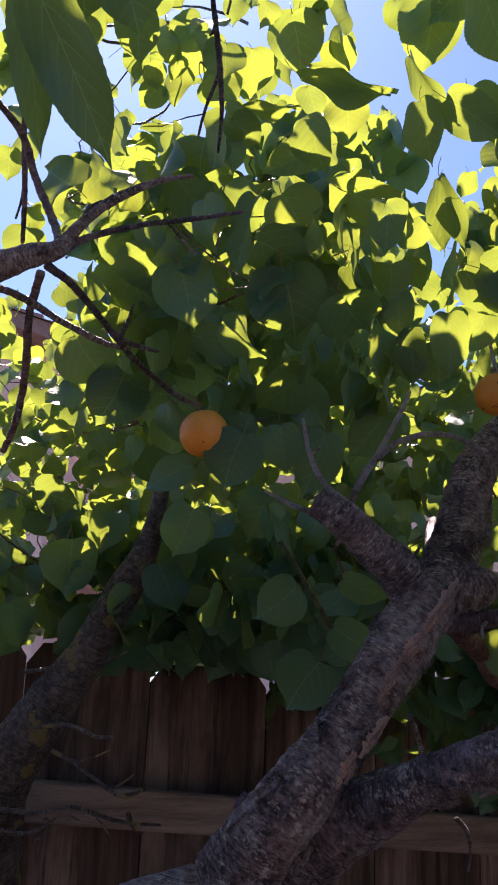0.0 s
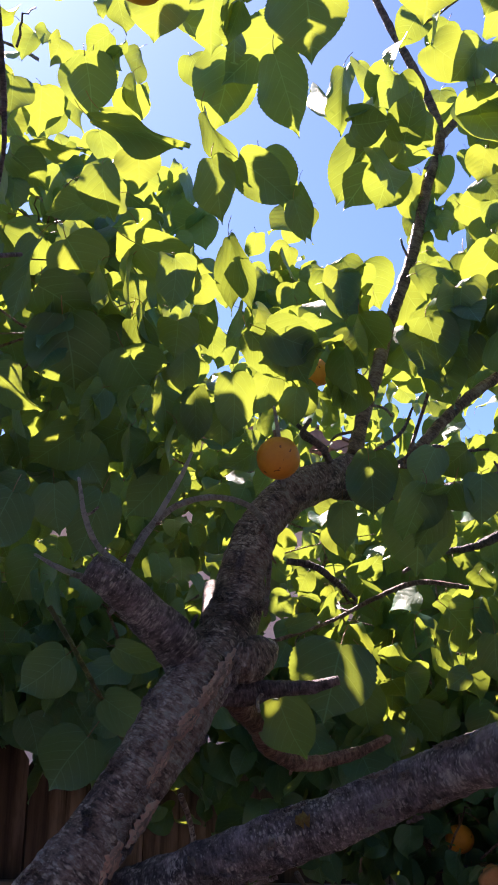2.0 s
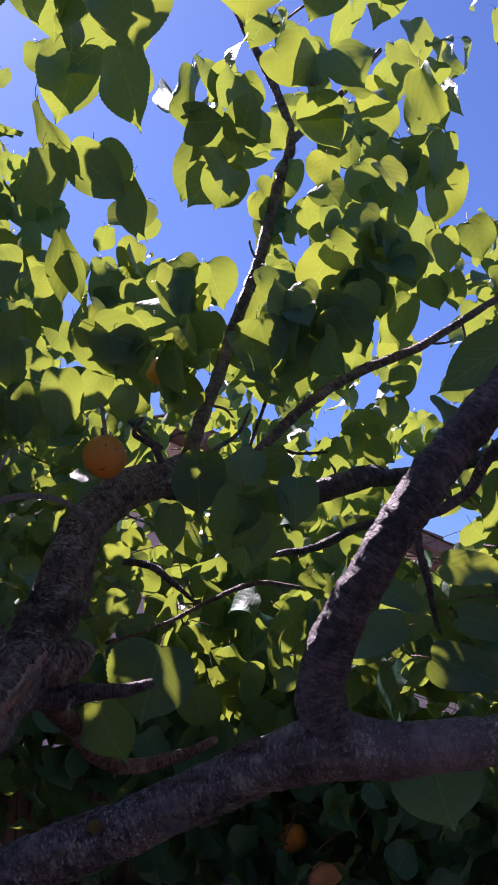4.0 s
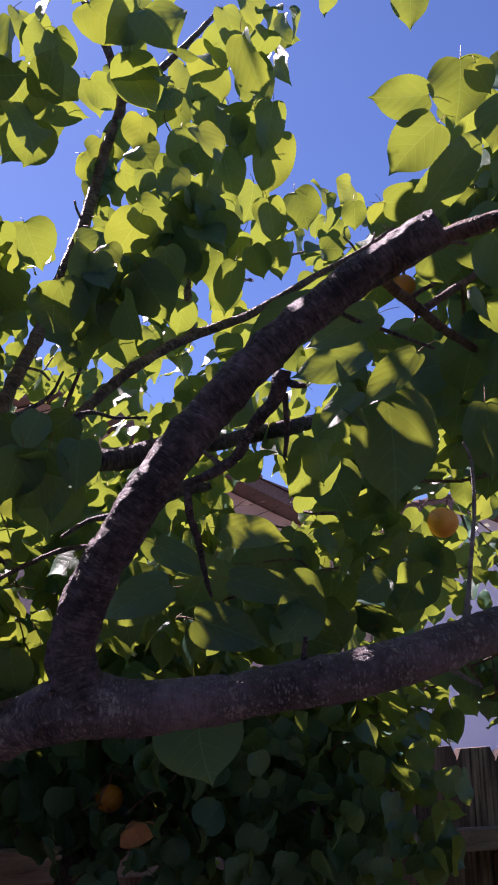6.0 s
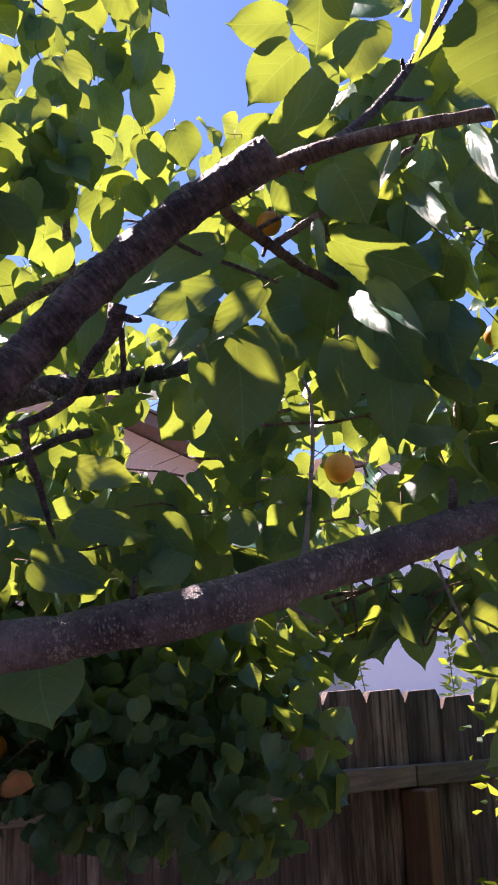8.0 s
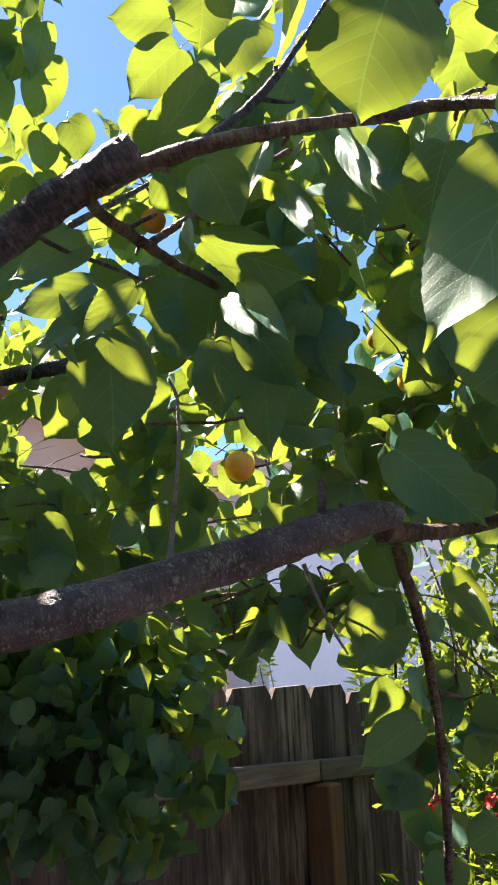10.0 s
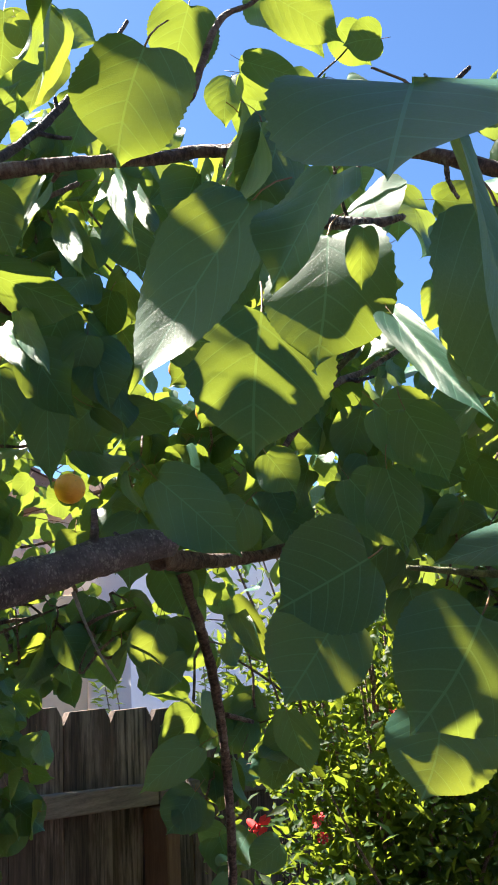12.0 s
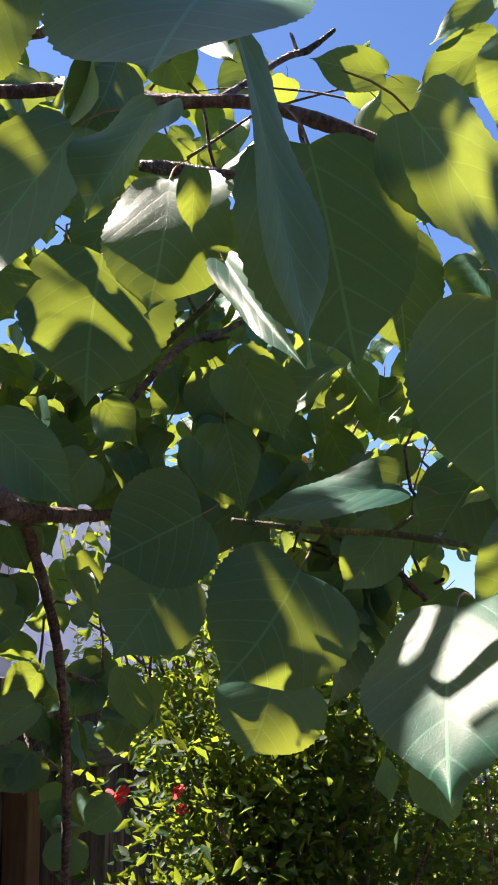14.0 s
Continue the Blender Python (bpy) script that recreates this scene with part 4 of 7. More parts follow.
for e in ((0.179, -0.029, 1.744), (0.216, -0.026, 1.736)):
    for p in ((0.855, 0.515, 1.832), (0.895, 0.55, 1.836), (0.92, 0.58, 1.81), (0.945, 0.597, 1.775)):
        BARE.append((e, tuple(v - w for v, w in zip(p, e)), 0.027, (Vector(p) - Vector(e)).length))
GAPS += BARE
POOL = []
SPRAYS = []


def clump(kind, centre, half, yaw, count, size):
    """Leaves of one leafy part of the crown, left out where the sky shows through."""
    random.seed(int(centre[0] * 1000) * 31 + int(centre[1] * 1000) * 7 + int(centre[2] * 1000))
    turn = Matrix.Rotation(radians(yaw), 3, "Z")
    for _ in range(0 if kind == "over" else 5):
        a0, a1 = ([random.uniform(-0.8, 0.8) * h for h in half] for _ in range(2))
        a1[2] = abs(a1[2])
        a0[2] = -abs(a0[2]) * 0.5
        if kind != "veil":
            SPRAYS.append((Vector(centre) + turn @ Vector(a0), Vector(centre) + turn @ Vector(a1)))
    count = int(count * 1.12)
    placed = 0
    for _ in range(count * 6):
        if placed >= count:
            break
        q = Vector([random.uniform(-1, 1) for _ in range(3)])
        if q.length > 1.15:
            continue
        place = Vector(centre) + turn @ Vector((q.x * half[0], q.y * half[1], q.z * half[2]))
        axis = (turn @ Vector((random.gauss(0, 0.55), random.gauss(0.3, 0.5), -1.0 + random.gauss(0, 0.45)))).normalized()
        face = turn @ (Vector((random.gauss(0, 1.0), -0.75, random.gauss(-0.1, 0.6))) if kind == "shade" else Vector((random.gauss(0, 0.8), -0.9, random.gauss(-0.25, 0.65))))
        if kind in ("lit", "veil") and random.random() < (0.15 if kind == "lit" else 0.04):
            face = (toward + turn @ Vector((0, -1, 0))).normalized() + Vector([random.gauss(0, 0.15) for _ in range(3)])
            axis = face.orthogonal()
            axis.rotate(Matrix.Rotation(random.uniform(0, 6.28), 3, face.normalized()))
            axis.normalize()
        middle = place + axis * size * 0.5
        if any((middle - Vector(e)).angle(Vector(w)) < g and (middle - Vector(e)).length < far for e, w, g, far in GAPS):
            continue
        placed += 1
        POOL.append((place, axis, face, size * random.uniform(0.55, 1.12)))


random.seed(5)
clump("lit", (-0.002, 1.205, 2.653), (0.400, 0.250, 0.150), -1, 176, 0.062)
clump("shade", (-0.002, 0.997, 2.178), (0.212, 0.140, 0.173), -1, 144, 0.066)
clump("lit", (-0.250, 1.494, 2.153), (0.240, 0.200, 0.166), -1, 192, 0.055)
clump("shade", (0.061, 1.251, 1.871), (0.268, 0.100, 0.111), -1, 112, 0.066)
clump("lit", (0.314, 1.283, 2.327), (0.133, 0.200, 0.250), -1, 96, 0.060)
clump("shade", (-0.262, 1.305, 1.887), (0.131, 0.100, 0.093), -1, 56, 0.060)
clump("lit", (0.486, 1.515, 2.003), (0.240, 0.150, 0.166), -17, 144, 0.055)
clump("lit", (0.710, 1.209, 2.368), (0.121, 0.100, 0.224), -17, 70, 0.058)
clump("lit", (0.623, 1.122, 2.694), (0.147, 0.100, 0.198), -17, 70, 0.060)
clump("lit", (0.132, 1.226, 2.670), (0.141, 0.200, 0.150), -17, 80, 0.062)
clump("shade", (0.574, 1.271, 1.833), (0.201, 0.100, 0.131), -17, 96, 0.068)
clump("shade", (0.733, 1.396, 1.651), (0.216, 0.100, 0.125), -17, 112, 0.064)
clump("lit", (0.946, 1.184, 2.462), (0.120, 0.150, 0.101), -23, 64, 0.058)
clump("lit", (0.835, 1.302, 2.251), (0.184, 0.150, 0.101), -23, 80, 0.055)
clump("lit", (0.480, 1.290, 2.383), (0.147, 0.150, 0.095), -23, 64, 0.060)
clump("shade", (0.817, 1.296, 1.955), (0.224, 0.150, 0.112), -23, 112, 0.060)
clump("lit", (0.747, 1.221, 2.430), (0.098, 0.150, 0.143), -29, 48, 0.060)
clump("lit", (0.825, 0.709, 2.224), (0.075, 0.150, 0.206), -29, 55, 0.066)
clump("lit", (0.955, 1.044, 2.053), (0.209, 0.200, 0.120), -29, 110, 0.060)
clump("shade", (0.707, 0.993, 1.892), (0.226, 0.150, 0.062), -29, 80, 0.066)
clump("shade", (0.808, 1.195, 1.628), (0.278, 0.120, 0.131), -29, 360, 0.046)
clump("lit", (0.851, 0.627, 2.145), (0.186, 0.150, 0.096), -36, 40, 0.068)
clump("lit", (0.937, 0.784, 2.031), (0.235, 0.200, 0.105), -36, 60, 0.066)
clump("shade", (1.053, 0.715, 1.974), (0.111, 0.150, 0.092), -36, 48, 0.066)
clump("shade", (0.905, 1.227, 1.625), (0.185, 0.100, 0.161), -36, 176, 0.058)
clump("shade", (1.082, 0.727, 1.601), (0.044, 0.080, 0.125), -36, 14, 0.062)
clump("lit", (1.047, 0.428, 2.181), (0.279, 0.150, 0.166), -49, 67, 0.070)
clump("shade", (1.042, 0.517, 1.953), (0.250, 0.150, 0.143), -49, 86, 0.068)
clump("shade", (1.211, 0.355, 1.867), (0.155, 0.150, 0.166), -49, 48, 0.068)
clump("lit", (1.744, 0.787, 2.012), (0.354, 0.200, 0.202), -49, 86, 0.060)
clump("shade", (1.143, 0.727, 1.703), (0.103, 0.100, 0.123), -49, 19, 0.060)
clump("lit", (0.159, 1.100, 3.030), (0.583, 0.300, 0.133), -12, 25, 0.066)
clump("lit", (0.902, 0.951, 2.941), (0.499, 0.300, 0.133), -36, 30, 0.066)
clump("deep", (-0.341, 1.884, 2.053), (0.407, 0.200, 0.203), -1, 170, 0.060)
clump("deep", (0.177, 1.868, 2.074), (0.373, 0.200, 0.237), -1, 200, 0.060)
clump("deep", (0.028, 1.882, 2.432), (0.547, 0.200, 0.155), -1, 90, 0.060)
clump("deep", (0.443, 1.925, 2.131), (0.383, 0.200, 0.185), -17, 150, 0.060)
clump("deep", (0.891, 1.804, 2.082), (0.348, 0.200, 0.267), -17, 220, 0.060)
clump("deep", (0.649, 1.818, 2.414), (0.476, 0.200, 0.143), -17, 70, 0.060)
clump("deep", (1.109, 1.676, 2.027), (0.441, 0.200, 0.232), -29, 130, 0.060)
clump("deep", (1.318, 1.504, 2.051), (0.373, 0.200, 0.249), -30, 100, 0.060)
clump("deep", (1.528, 1.333, 2.113), (0.373, 0.200, 0.260), -37, 90, 0.062)
clump("deep", (1.787, 1.015, 2.107), (0.452, 0.200, 0.249), -49, 90, 0.062)
clump("shade", (0.003, 1.407, 1.871), (0.350, 0.060, 0.108), -1, 170, 0.062)
clump("shade", (0.514, 1.423, 1.767), (0.350, 0.070, 0.166), -17, 180, 0.062)
clump("shade", (0.773, 1.338, 1.718), (0.350, 0.070, 0.158), -23, 150, 0.060)
clump("shade", (0.298, 1.419, 1.827), (0.263, 0.050, 0.131), -12, 100, 0.062)
clump("lit", (-0.043, 1.306, 2.467), (0.190, 0.100, 0.078), -1, 70, 0.064)
clump("lit", (-0.320, 0.929, 2.548), (0.144, 0.120, 0.065), -1, 25, 0.066)
clump("deep", (-0.001, 1.626, 2.423), (0.260, 0.150, 0.218), -1, 230, 0.062)
clump("deep", (0.146, 1.651, 2.464), (0.187, 0.150, 0.208), -12, 120, 0.062)
clump("deep", (-0.115, 1.423, 2.418), (0.184, 0.100, 0.138), -1, 110, 0.062)
clump("lit", (0.605, 1.109, 2.431), (0.096, 0.100, 0.096), -23, 45, 0.060)
clump("deep", (-0.006, 1.954, 1.856), (0.286, 0.080, 0.066), -9, 80, 0.060)
clump("deep", (0.848, 1.398, 2.052), (0.285, 0.120, 0.105), -29, 100, 0.060)
clump("deep", (1.054, 1.481, 1.795), (0.334, 0.100, 0.081), -29, 90, 0.060)
clump("lit", (0.587, 1.204, 2.599), (0.155, 0.070, 0.190), -29, 40, 0.058)
clump("lit", (0.700, 1.122, 2.638), (0.121, 0.070, 0.172), -19, 30, 0.058)
clump("lit", (0.591, 1.141, 2.546), (0.137, 0.050, 0.129), -29, 42, 0.058)
clump("lit", (0.672, 1.130, 2.417), (0.105, 0.050, 0.097), -29, 26, 0.058)
clump("lit", (0.707, 1.093, 2.635), (0.068, 0.060, 0.135), -29, 34, 0.058)
clump("shade", (1.051, 0.167, 1.896), (0.042, 0.100, 0.153), -51, 20, 0.068)
clump("lit", (0.015, 1.138, 2.690), (0.070, 0.050, 0.070), -16, 14, 0.060)
clump("lit", (0.708, 1.061, 2.680), (0.093, 0.050, 0.127), -22, 18, 0.058)
clump("lit", (0.549, 1.089, 2.563), (0.093, 0.040, 0.100), -29, 20, 0.058)
clump("lit", (0.700, 1.052, 2.471), (0.071, 0.040, 0.086), -29, 18, 0.056)
clump("shade", (-0.033, 1.478, 1.806), (0.172, 0.050, 0.041), -9, 60, 0.060)
clump("lit", (0.561, 1.074, 2.471), (0.090, 0.040, 0.120), -30, 24, 0.056)
clump("lit", (0.684, 1.022, 2.485), (0.084, 0.040, 0.091), -30, 18, 0.056)
# leaf clumps added over and round the camera, mostly out of view, for shade
clump("over", (-0.17, 0.75, 2.47), (0.14, 0.08, 0.05), 0, 50, 0.066)
clump("over", (-1.5, 0.8, 1.9), (0.5, 0.8, 0.7), 0, 420, 0.07)
clump("over", (-0.5, 0.2, 2.78), (0.65, 0.55, 0.12), 0, 430, 0.07)
clump("over", (-0.36, 0.92, 2.72), (0.16, 0.15, 0.07), 0, 45, 0.068)
clump("over", (0.58, 0.44, 2.46), (0.2, 0.06, 0.07), 0, 60, 0.066)
clump("over", (0.42, 1.05, 2.32), (0.13, 0.12, 0.1), 0, 40, 0.062)

# small clumps added on the sun's side of single spots to shade them
clump("over", (0.761, 0.527, 2.008), (0.05, 0.03, 0.03), 0, 9, 0.062)
clump("over", (0.584, 0.728, 2.023), (0.05, 0.03, 0.03), 0, 6, 0.062)
clump("over", (0.630, 0.340, 2.160), (0.03, 0.018, 0.018), 0, 3, 0.062)
clump("over", (0.654, 0.203, 2.019), (0.04, 0.024, 0.024), 0, 4, 0.062)
clump("over", (0.561, 0.727, 1.987), (0.04, 0.024, 0.024), 0, 5, 0.062)
clump("over", (0.612, 0.665, 2.030), (0.035, 0.021, 0.021), 0, 4, 0.062)
clump("over", (-0.062, 2.199, 2.133), (0.15, 0.09, 0.09), 0, 40, 0.062)
clump("over", (-0.192, 2.220, 2.130), (0.15, 0.09, 0.09), 0, 40, 0.062)
clump("over", (0.101, 2.173, 2.137), (0.12, 0.072, 0.072), 0, 30, 0.062)
clump("over", (0.402, 0.777, 1.973), (0.05, 0.03, 0.03), 0, 7, 0.062)
clump("over", (-0.127, 0.575, 2.271), (0.055, 0.033, 0.033), 0, 11, 0.062)
TOPS = ((-0.182, 1.139, 2.599), (-0.089, 1.138, 2.614), (0.008, 1.173, 2.573), (0.093, 1.141, 2.61), (-0.119, 1.194, 2.534), (-0.253, 1.248, 2.413), (0.162, 1.174, 2.556), (0.545, 0.91, 2.642), (0.596, 0.952, 2.564), (0.645, 0.987, 2.484), (0.151, 1.07, 2.612), (0.048, 1.07, 2.62))
for x, y, z in TOPS:
    clump("lit", (x, y, z), (0.13, 0.04, 0.09), -5, 8, 0.058)
for x, y, z in ((0.952, 0.811, 2.321), (1.047, 0.772, 2.26), (1.068, 0.704, 2.33), (1.154, 0.702, 2.197), (1.23, 0.666, 2.093)):
    clump("lit", (x, y, z), (0.13, 0.08, 0.09), -40, 26, 0.056)
for x, y, z in ((0.866, 0.677, 1.79), (0.901, 0.650, 1.78), (0.821, 0.71, 1.79)):
    clump("shade", (x, y, z), (0.045, 0.05, 0.03), -40, 8, 0.055)
# leaf clumps added to keep the sun off the low limb and the nearest leaves
for x, y, z in ((0.42, 0.62, 1.75), (0.48, 0.58, 1.76), (0.54, 0.56, 1.77), (0.60, 0.55, 1.785), (0.66, 0.54, 1.80), (0.73, 0.53, 1.82), (0.25, 0.76, 1.70), (0.31, 0.73, 1.72), (0.36, 0.66, 1.76), (0.45, 0.67, 1.84), (0.52, 0.66, 1.84), (0.40, 0.72, 1.95), (0.42, 0.88, 2.05), (0.43, 0.93, 1.97)):
    for far in (0.95, 1.15):
        clump("over", tuple(Vector((x, y, z)) + toward * far), (0.1, 0.08, 0.08), 0, 9, 0.056)
for x, y, z, far in ((0.67, 0.06, 1.88, 0.9), (0.82, 0.06, 1.84, 1.0), (0.73, 0.02, 1.9, 0.92), (0.83, 0.33, 1.79, 1.1), (0.8, 0.21, 1.73, 1.15), (0.62, 0.2, 1.92, 0.85), (-0.07, 0.31, 1.94, 0.75), (-0.06, 0.33, 1.92, 0.78)):
    clump("over", tuple(Vector((x, y, z)) + toward * far), (0.1, 0.1, 0.04), 0, 14, 0.06)
VEIL = []
for x, y, z, far in ((0.62, 0.60, 1.95, 0.62), (0.62, 0.60, 1.95, 0.74), (0.6, 0.62, 2.03, 0.6), (0.56, 0.67, 1.845, 0.6), (0.5, 0.6, 1.77, 0.5), (0.45, 0.6, 1.76, 0.48), (0.4, 0.64, 1.76, 0.5), (0.38, 0.65, 1.77, 0.6), (0.479, 0.581, 1.77, 0.6), (0.555, 0.553, 1.783, 0.55), (0.555, 0.553, 1.783, 0.65), (0.41, 0.58, 1.9, 0.55), (0.45, 0.56, 1.96, 0.52), (0.48, 0.55, 1.99, 0.62), (0.52, 0.525, 2.035, 0.55), (0.44, 0.6, 1.765, 0.56), (0.535, 0.557, 1.78, 0.5), (0.62, 0.543, 1.80, 0.6), (0.5, 0.575, 1.775, 0.66), (0.66, 0.54, 1.81, 0.62), (0.625, 0.6, 1.93, 0.5), (0.61, 0.605, 1.97, 0.52)):
    VEIL.append(tuple(Vector((x, y, z)) + toward * far))
    clump("veil", VEIL[-1], (0.065, 0.05, 0.04), -15, 9, 0.06)
for x, y, z, far in ((0.87, 0.29, 1.84, 0.5), (0.88, 0.26, 1.88, 0.5), (0.82, 0.21, 1.73, 0.62)):
    clump("over", tuple(Vector((x, y, z)) + toward * far), (0.065, 0.05, 0.05), 0, 9, 0.06)
# a few leaves added above the view, dappling the topmost large leaves
for x, y, z in ((0.093, 0.695, 2.33), (0.20, 0.965, 2.58), (0.215, 0.675, 2.34), (0.24, 0.69, 2.32)):
    clump("over", tuple(Vector((x, y, z)) + toward * 0.2), (0.05, 0.04, 0.03), 0, 4, 0.06)
clump("shade", (-0.05, 1.475, 1.87), (0.3, 0.03, 0.1), 5, 150, 0.062)
clump("over", (-0.1, 1.66, 2.16), (0.28, 0.08, 0.07), 0, 70, 0.062)
# the dense hedge of leaves behind the fence line
clump("deep", (0.0, 1.78, 1.92), (0.5, 0.1, 0.14), 5, 260, 0.055)
# higher canopy layer, added to shade the leaves below it
clump("deep", (0.1, 2.1, 2.46), (0.6, 0.25, 0.1), 5, 180, 0.055)
for x, y, z in ((0.366, 1.824, 2.294), (0.567, 1.769, 2.324), (0.35, 1.867, 2.132)):
    clump("deep", (x, y, z), (0.22, 0.1, 0.1), -10, 70, 0.055)
for x, y, z in ((1.12, 0.374, 1.766), (1.145, 0.337, 1.78), (1.105, 0.388, 1.821)):
    clump("shade", (x, y, z), (0.06, 0.05, 0.05), -50, 8, 0.06)
# sunny openings in the crown: the leaves on the sun's side of these places are few
SHAFTS = [
    ((-0.177, 1.215, 2.580), 0.12, 0.09),
    ((0.054, 1.187, 2.603), 0.12, 0.09),
    ((0.238, 1.172, 2.593), 0.13, 0.07),
    ((0.384, 1.119, 2.543), 0.13, 0.07),
    ((0.391, 1.153, 2.416), 0.12, 0.09),
    ((0.416, 1.285, 2.309), 0.1, 0.12),
    ((-0.205, 1.461, 2.262), 0.11, 0.12),
    ((0.500, 1.075, 2.487), 0.08, 0.2),
    ((0.651, 1.134, 2.489), 0.1, 0.2),
    ((0.585, 1.191, 2.449), 0.1, 0.2),
    ((0.699, 0.516, 1.997), 0.05, 0.03),
    ((0.696, 0.488, 2.102), 0.05, 0.03),
    ((0.724, 0.473, 2.074), 0.04, 0.03),
    ((0.733, 0.216, 1.973), 0.05, 0.03),
    ((0.751, 0.048, 1.923), 0.05, 0.03),
    ((0.772, 0.177, 1.901), 0.05, 0.03),
    ((0.960, 0.541, 1.768), 0.04, 0.03),
    ((0.767, 0.207, 2.090), 0.04, 0.03),
    ((0.545, 1.215, 2.642), 0.13, 0.09),
    ((0.667, 1.173, 2.555), 0.13, 0.09),
    ((0.579, 1.253, 2.450), 0.1, 0.09),
    ((0.691, 1.097, 2.720), 0.12, 0.09),
    ((0.786, 1.134, 2.515), 0.1, 0.09),
    ((0.724, 0.064, 1.709), 0.06, 0.03),
    ((0.604, 1.187, 2.577), 0.14, 0.04),
    ((0.665, 1.185, 2.453), 0.14, 0.04),
    ((0.127, 1.051, 2.517), 0.12, 0.05),
    ((0.244, 1.067, 2.383), 0.12, 0.05),
    ((0.893, 1.045, 2.094), 0.12, 0.1),
    ((0.735, 0.874, 2.127), 0.12, 0.05),
    ((0.842, 0.136, 1.700), 0.06, 0.03),
    ((0.975, 0.356, 1.650), 0.07, 0.03),
    ((0.559, 1.097, 2.570), 0.11, 0.02),
    ((0.693, 1.020, 2.564), 0.11, 0.02),
    ((0.569, 1.125, 2.442), 0.11, 0.02),
    ((0.703, 1.048, 2.436), 0.11, 0.02),
    ((0.593, 1.145, 2.313), 0.11, 0.02),
    ((0.738, 1.054, 2.337), 0.11, 0.02),
    ((0.532, 1.089, 2.215), 0.08, 0.05),
]
SHAFTS += [(p, 0.11, 0.05) for p in TOPS if p[2] > 2.55]
SHAFTS += [(p, 0.075, 0.1) for p in VEIL]
random.seed(9)


def open_to_sun(place):
    for p, r, far in SHAFTS:
        d = place - Vector(p)
        s = d.dot(toward)
        if s > far and (d - toward * s).length < r and random.random() < 0.85:
            return False
    return True


POOL = [q for q in POOL if open_to_sun(q[0] + q[1] * q[3] * 0.5)]
SPRAYS = [q for q in SPRAYS if open_to_sun(q[1]) and open_to_sun(q[0])]


def joined_leaves(name, pool, mat, parent, shapes, stalk=True):
    at = parent.location if parent else Vector()
    V, FC, UV, MI, base = [], [], [], [], 0
    sv, sf = stalk_shape(0.16, 0.008)
    for k, (place, axis, face, size) in enumerate(pool):
        v, f, uv = shapes[k % len(shapes)]
        rot, _ = leaf_frame(place, place + axis, face)
        r = np.array(rot)
        wide = size * random.uniform(0.85, 1.05)
        pts = v * (wide, size, size)
        V.append(pts @ r.T + np.array(place - at))
        FC += [tuple(i + base for i in q) for q in f]
        UV.append(uv)
        MI += [0] * len(f)
        base += len(v)
        if stalk:
            V.append((sv * size) @ r.T + np.array(place - at))
            FC += [tuple(i + base for i in q) for q in sf]
            UV.append(np.zeros((len(sv), 2)))
            MI += [1] * len(sf)
            base += len(sv)
    ob = mesh_object(name, np.vstack(V), FC, [mat, STALK], parent, np.vstack(UV))
    ob.data.polygons.foreach_set("material_index", MI)
    return ob


def joined_twigs(name, pairs, mat, parent):
    """Thin bent twigs that carry the leaves."""
    V, FC, UV, base = [], [], [], 0
    for k, (a1, a2) in enumerate(pairs):
        rng = random.Random(k)
        bow = Vector([rng.uniform(-0.05, 0.05) for _ in range(3)])
        n, r0 = 9, rng.uniform(0.0012, 0.003)
        axis = (a2 - a1).normalized()
        sd = axis.orthogonal().normalized()
        ot = axis.cross(sd)
        for i in range(n):
            u = i / (n - 1)
            c = a1.lerp(a2, u) + bow * math.sin(3.14 * u) + Vector([rng.uniform(-0.003, 0.003) for _ in range(3)]) - parent.location
            r = r0 * (1.05 - 0.75 * u)
            for j in range(5):
                g = 6.283 * j / 5
                V.append(c + (sd * math.cos(g) + ot * math.sin(g)) * r)
                UV.append((j * 0.003, u * 0.2))
            if i:
                FC += [(base + (i - 1) * 5 + j, base + (i - 1) * 5 + (j + 1) % 5, base + i * 5 + (j + 1) % 5, base + i * 5 + j) for j in range(5)]
        base += n * 5
    return mesh_object(name, V, FC, mat, parent, UV)


tagged(joined_twigs("brushwood", SPRAYS, BARKS["red"], tree), "thin reddish-brown leafy twigs", kind="stuff")
SHAPES = [leaf_shape(15, 0.012, fo, cu, wa, s, tw) for s, (fo, cu, wa, tw) in enumerate(((0.2, 0.1, 0.04, 0.4), (0.35, 0.2, 0.06, -0.5), (0.1, 0.02, 0.07, 0.7), (0.6, 0.15, 0.05, 0.2), (0.28, -0.12, 0.07, -0.8), (0.15, 0.4, 0.06, 0.3), (0.9, 0.25, 0.05, -0.3)))]
POOL.sort(key=lambda q: q[0].y)
for place, axis, face, size in POOL[:150]:
    leaf(place, place + axis * size, face, size * 0.95, random.choice((0.15, 0.3, 0.45)), random.choice((0.0, 0.1, 0.2)))
tagged(joined_leaves("foliage", POOL[150:], LEAF, tree, SHAPES), "broad green apricot leaves glowing in the sun", kind="stuff")
leaf((-0.078, 0.291, 1.961), (-0.050, 0.331, 1.911), (0.22, -0.81, -0.54), 0.025, 0.20, 0.10)
leaf((-0.087, 0.309, 1.971), (-0.081, 0.343, 1.921), (0.24, -0.82, -0.53), 0.016, 0.20, 0.10)
leaf((0.063, 1.053, 2.574), (0.060, 1.071, 2.514), (-0.05, -0.96, -0.28), 0.071, 0.25, 0.10)
leaf((0.226, 1.025, 2.585), (0.230, 1.046, 2.508), (-0.23, -0.93, -0.27), 0.068, 0.25, 0.10)
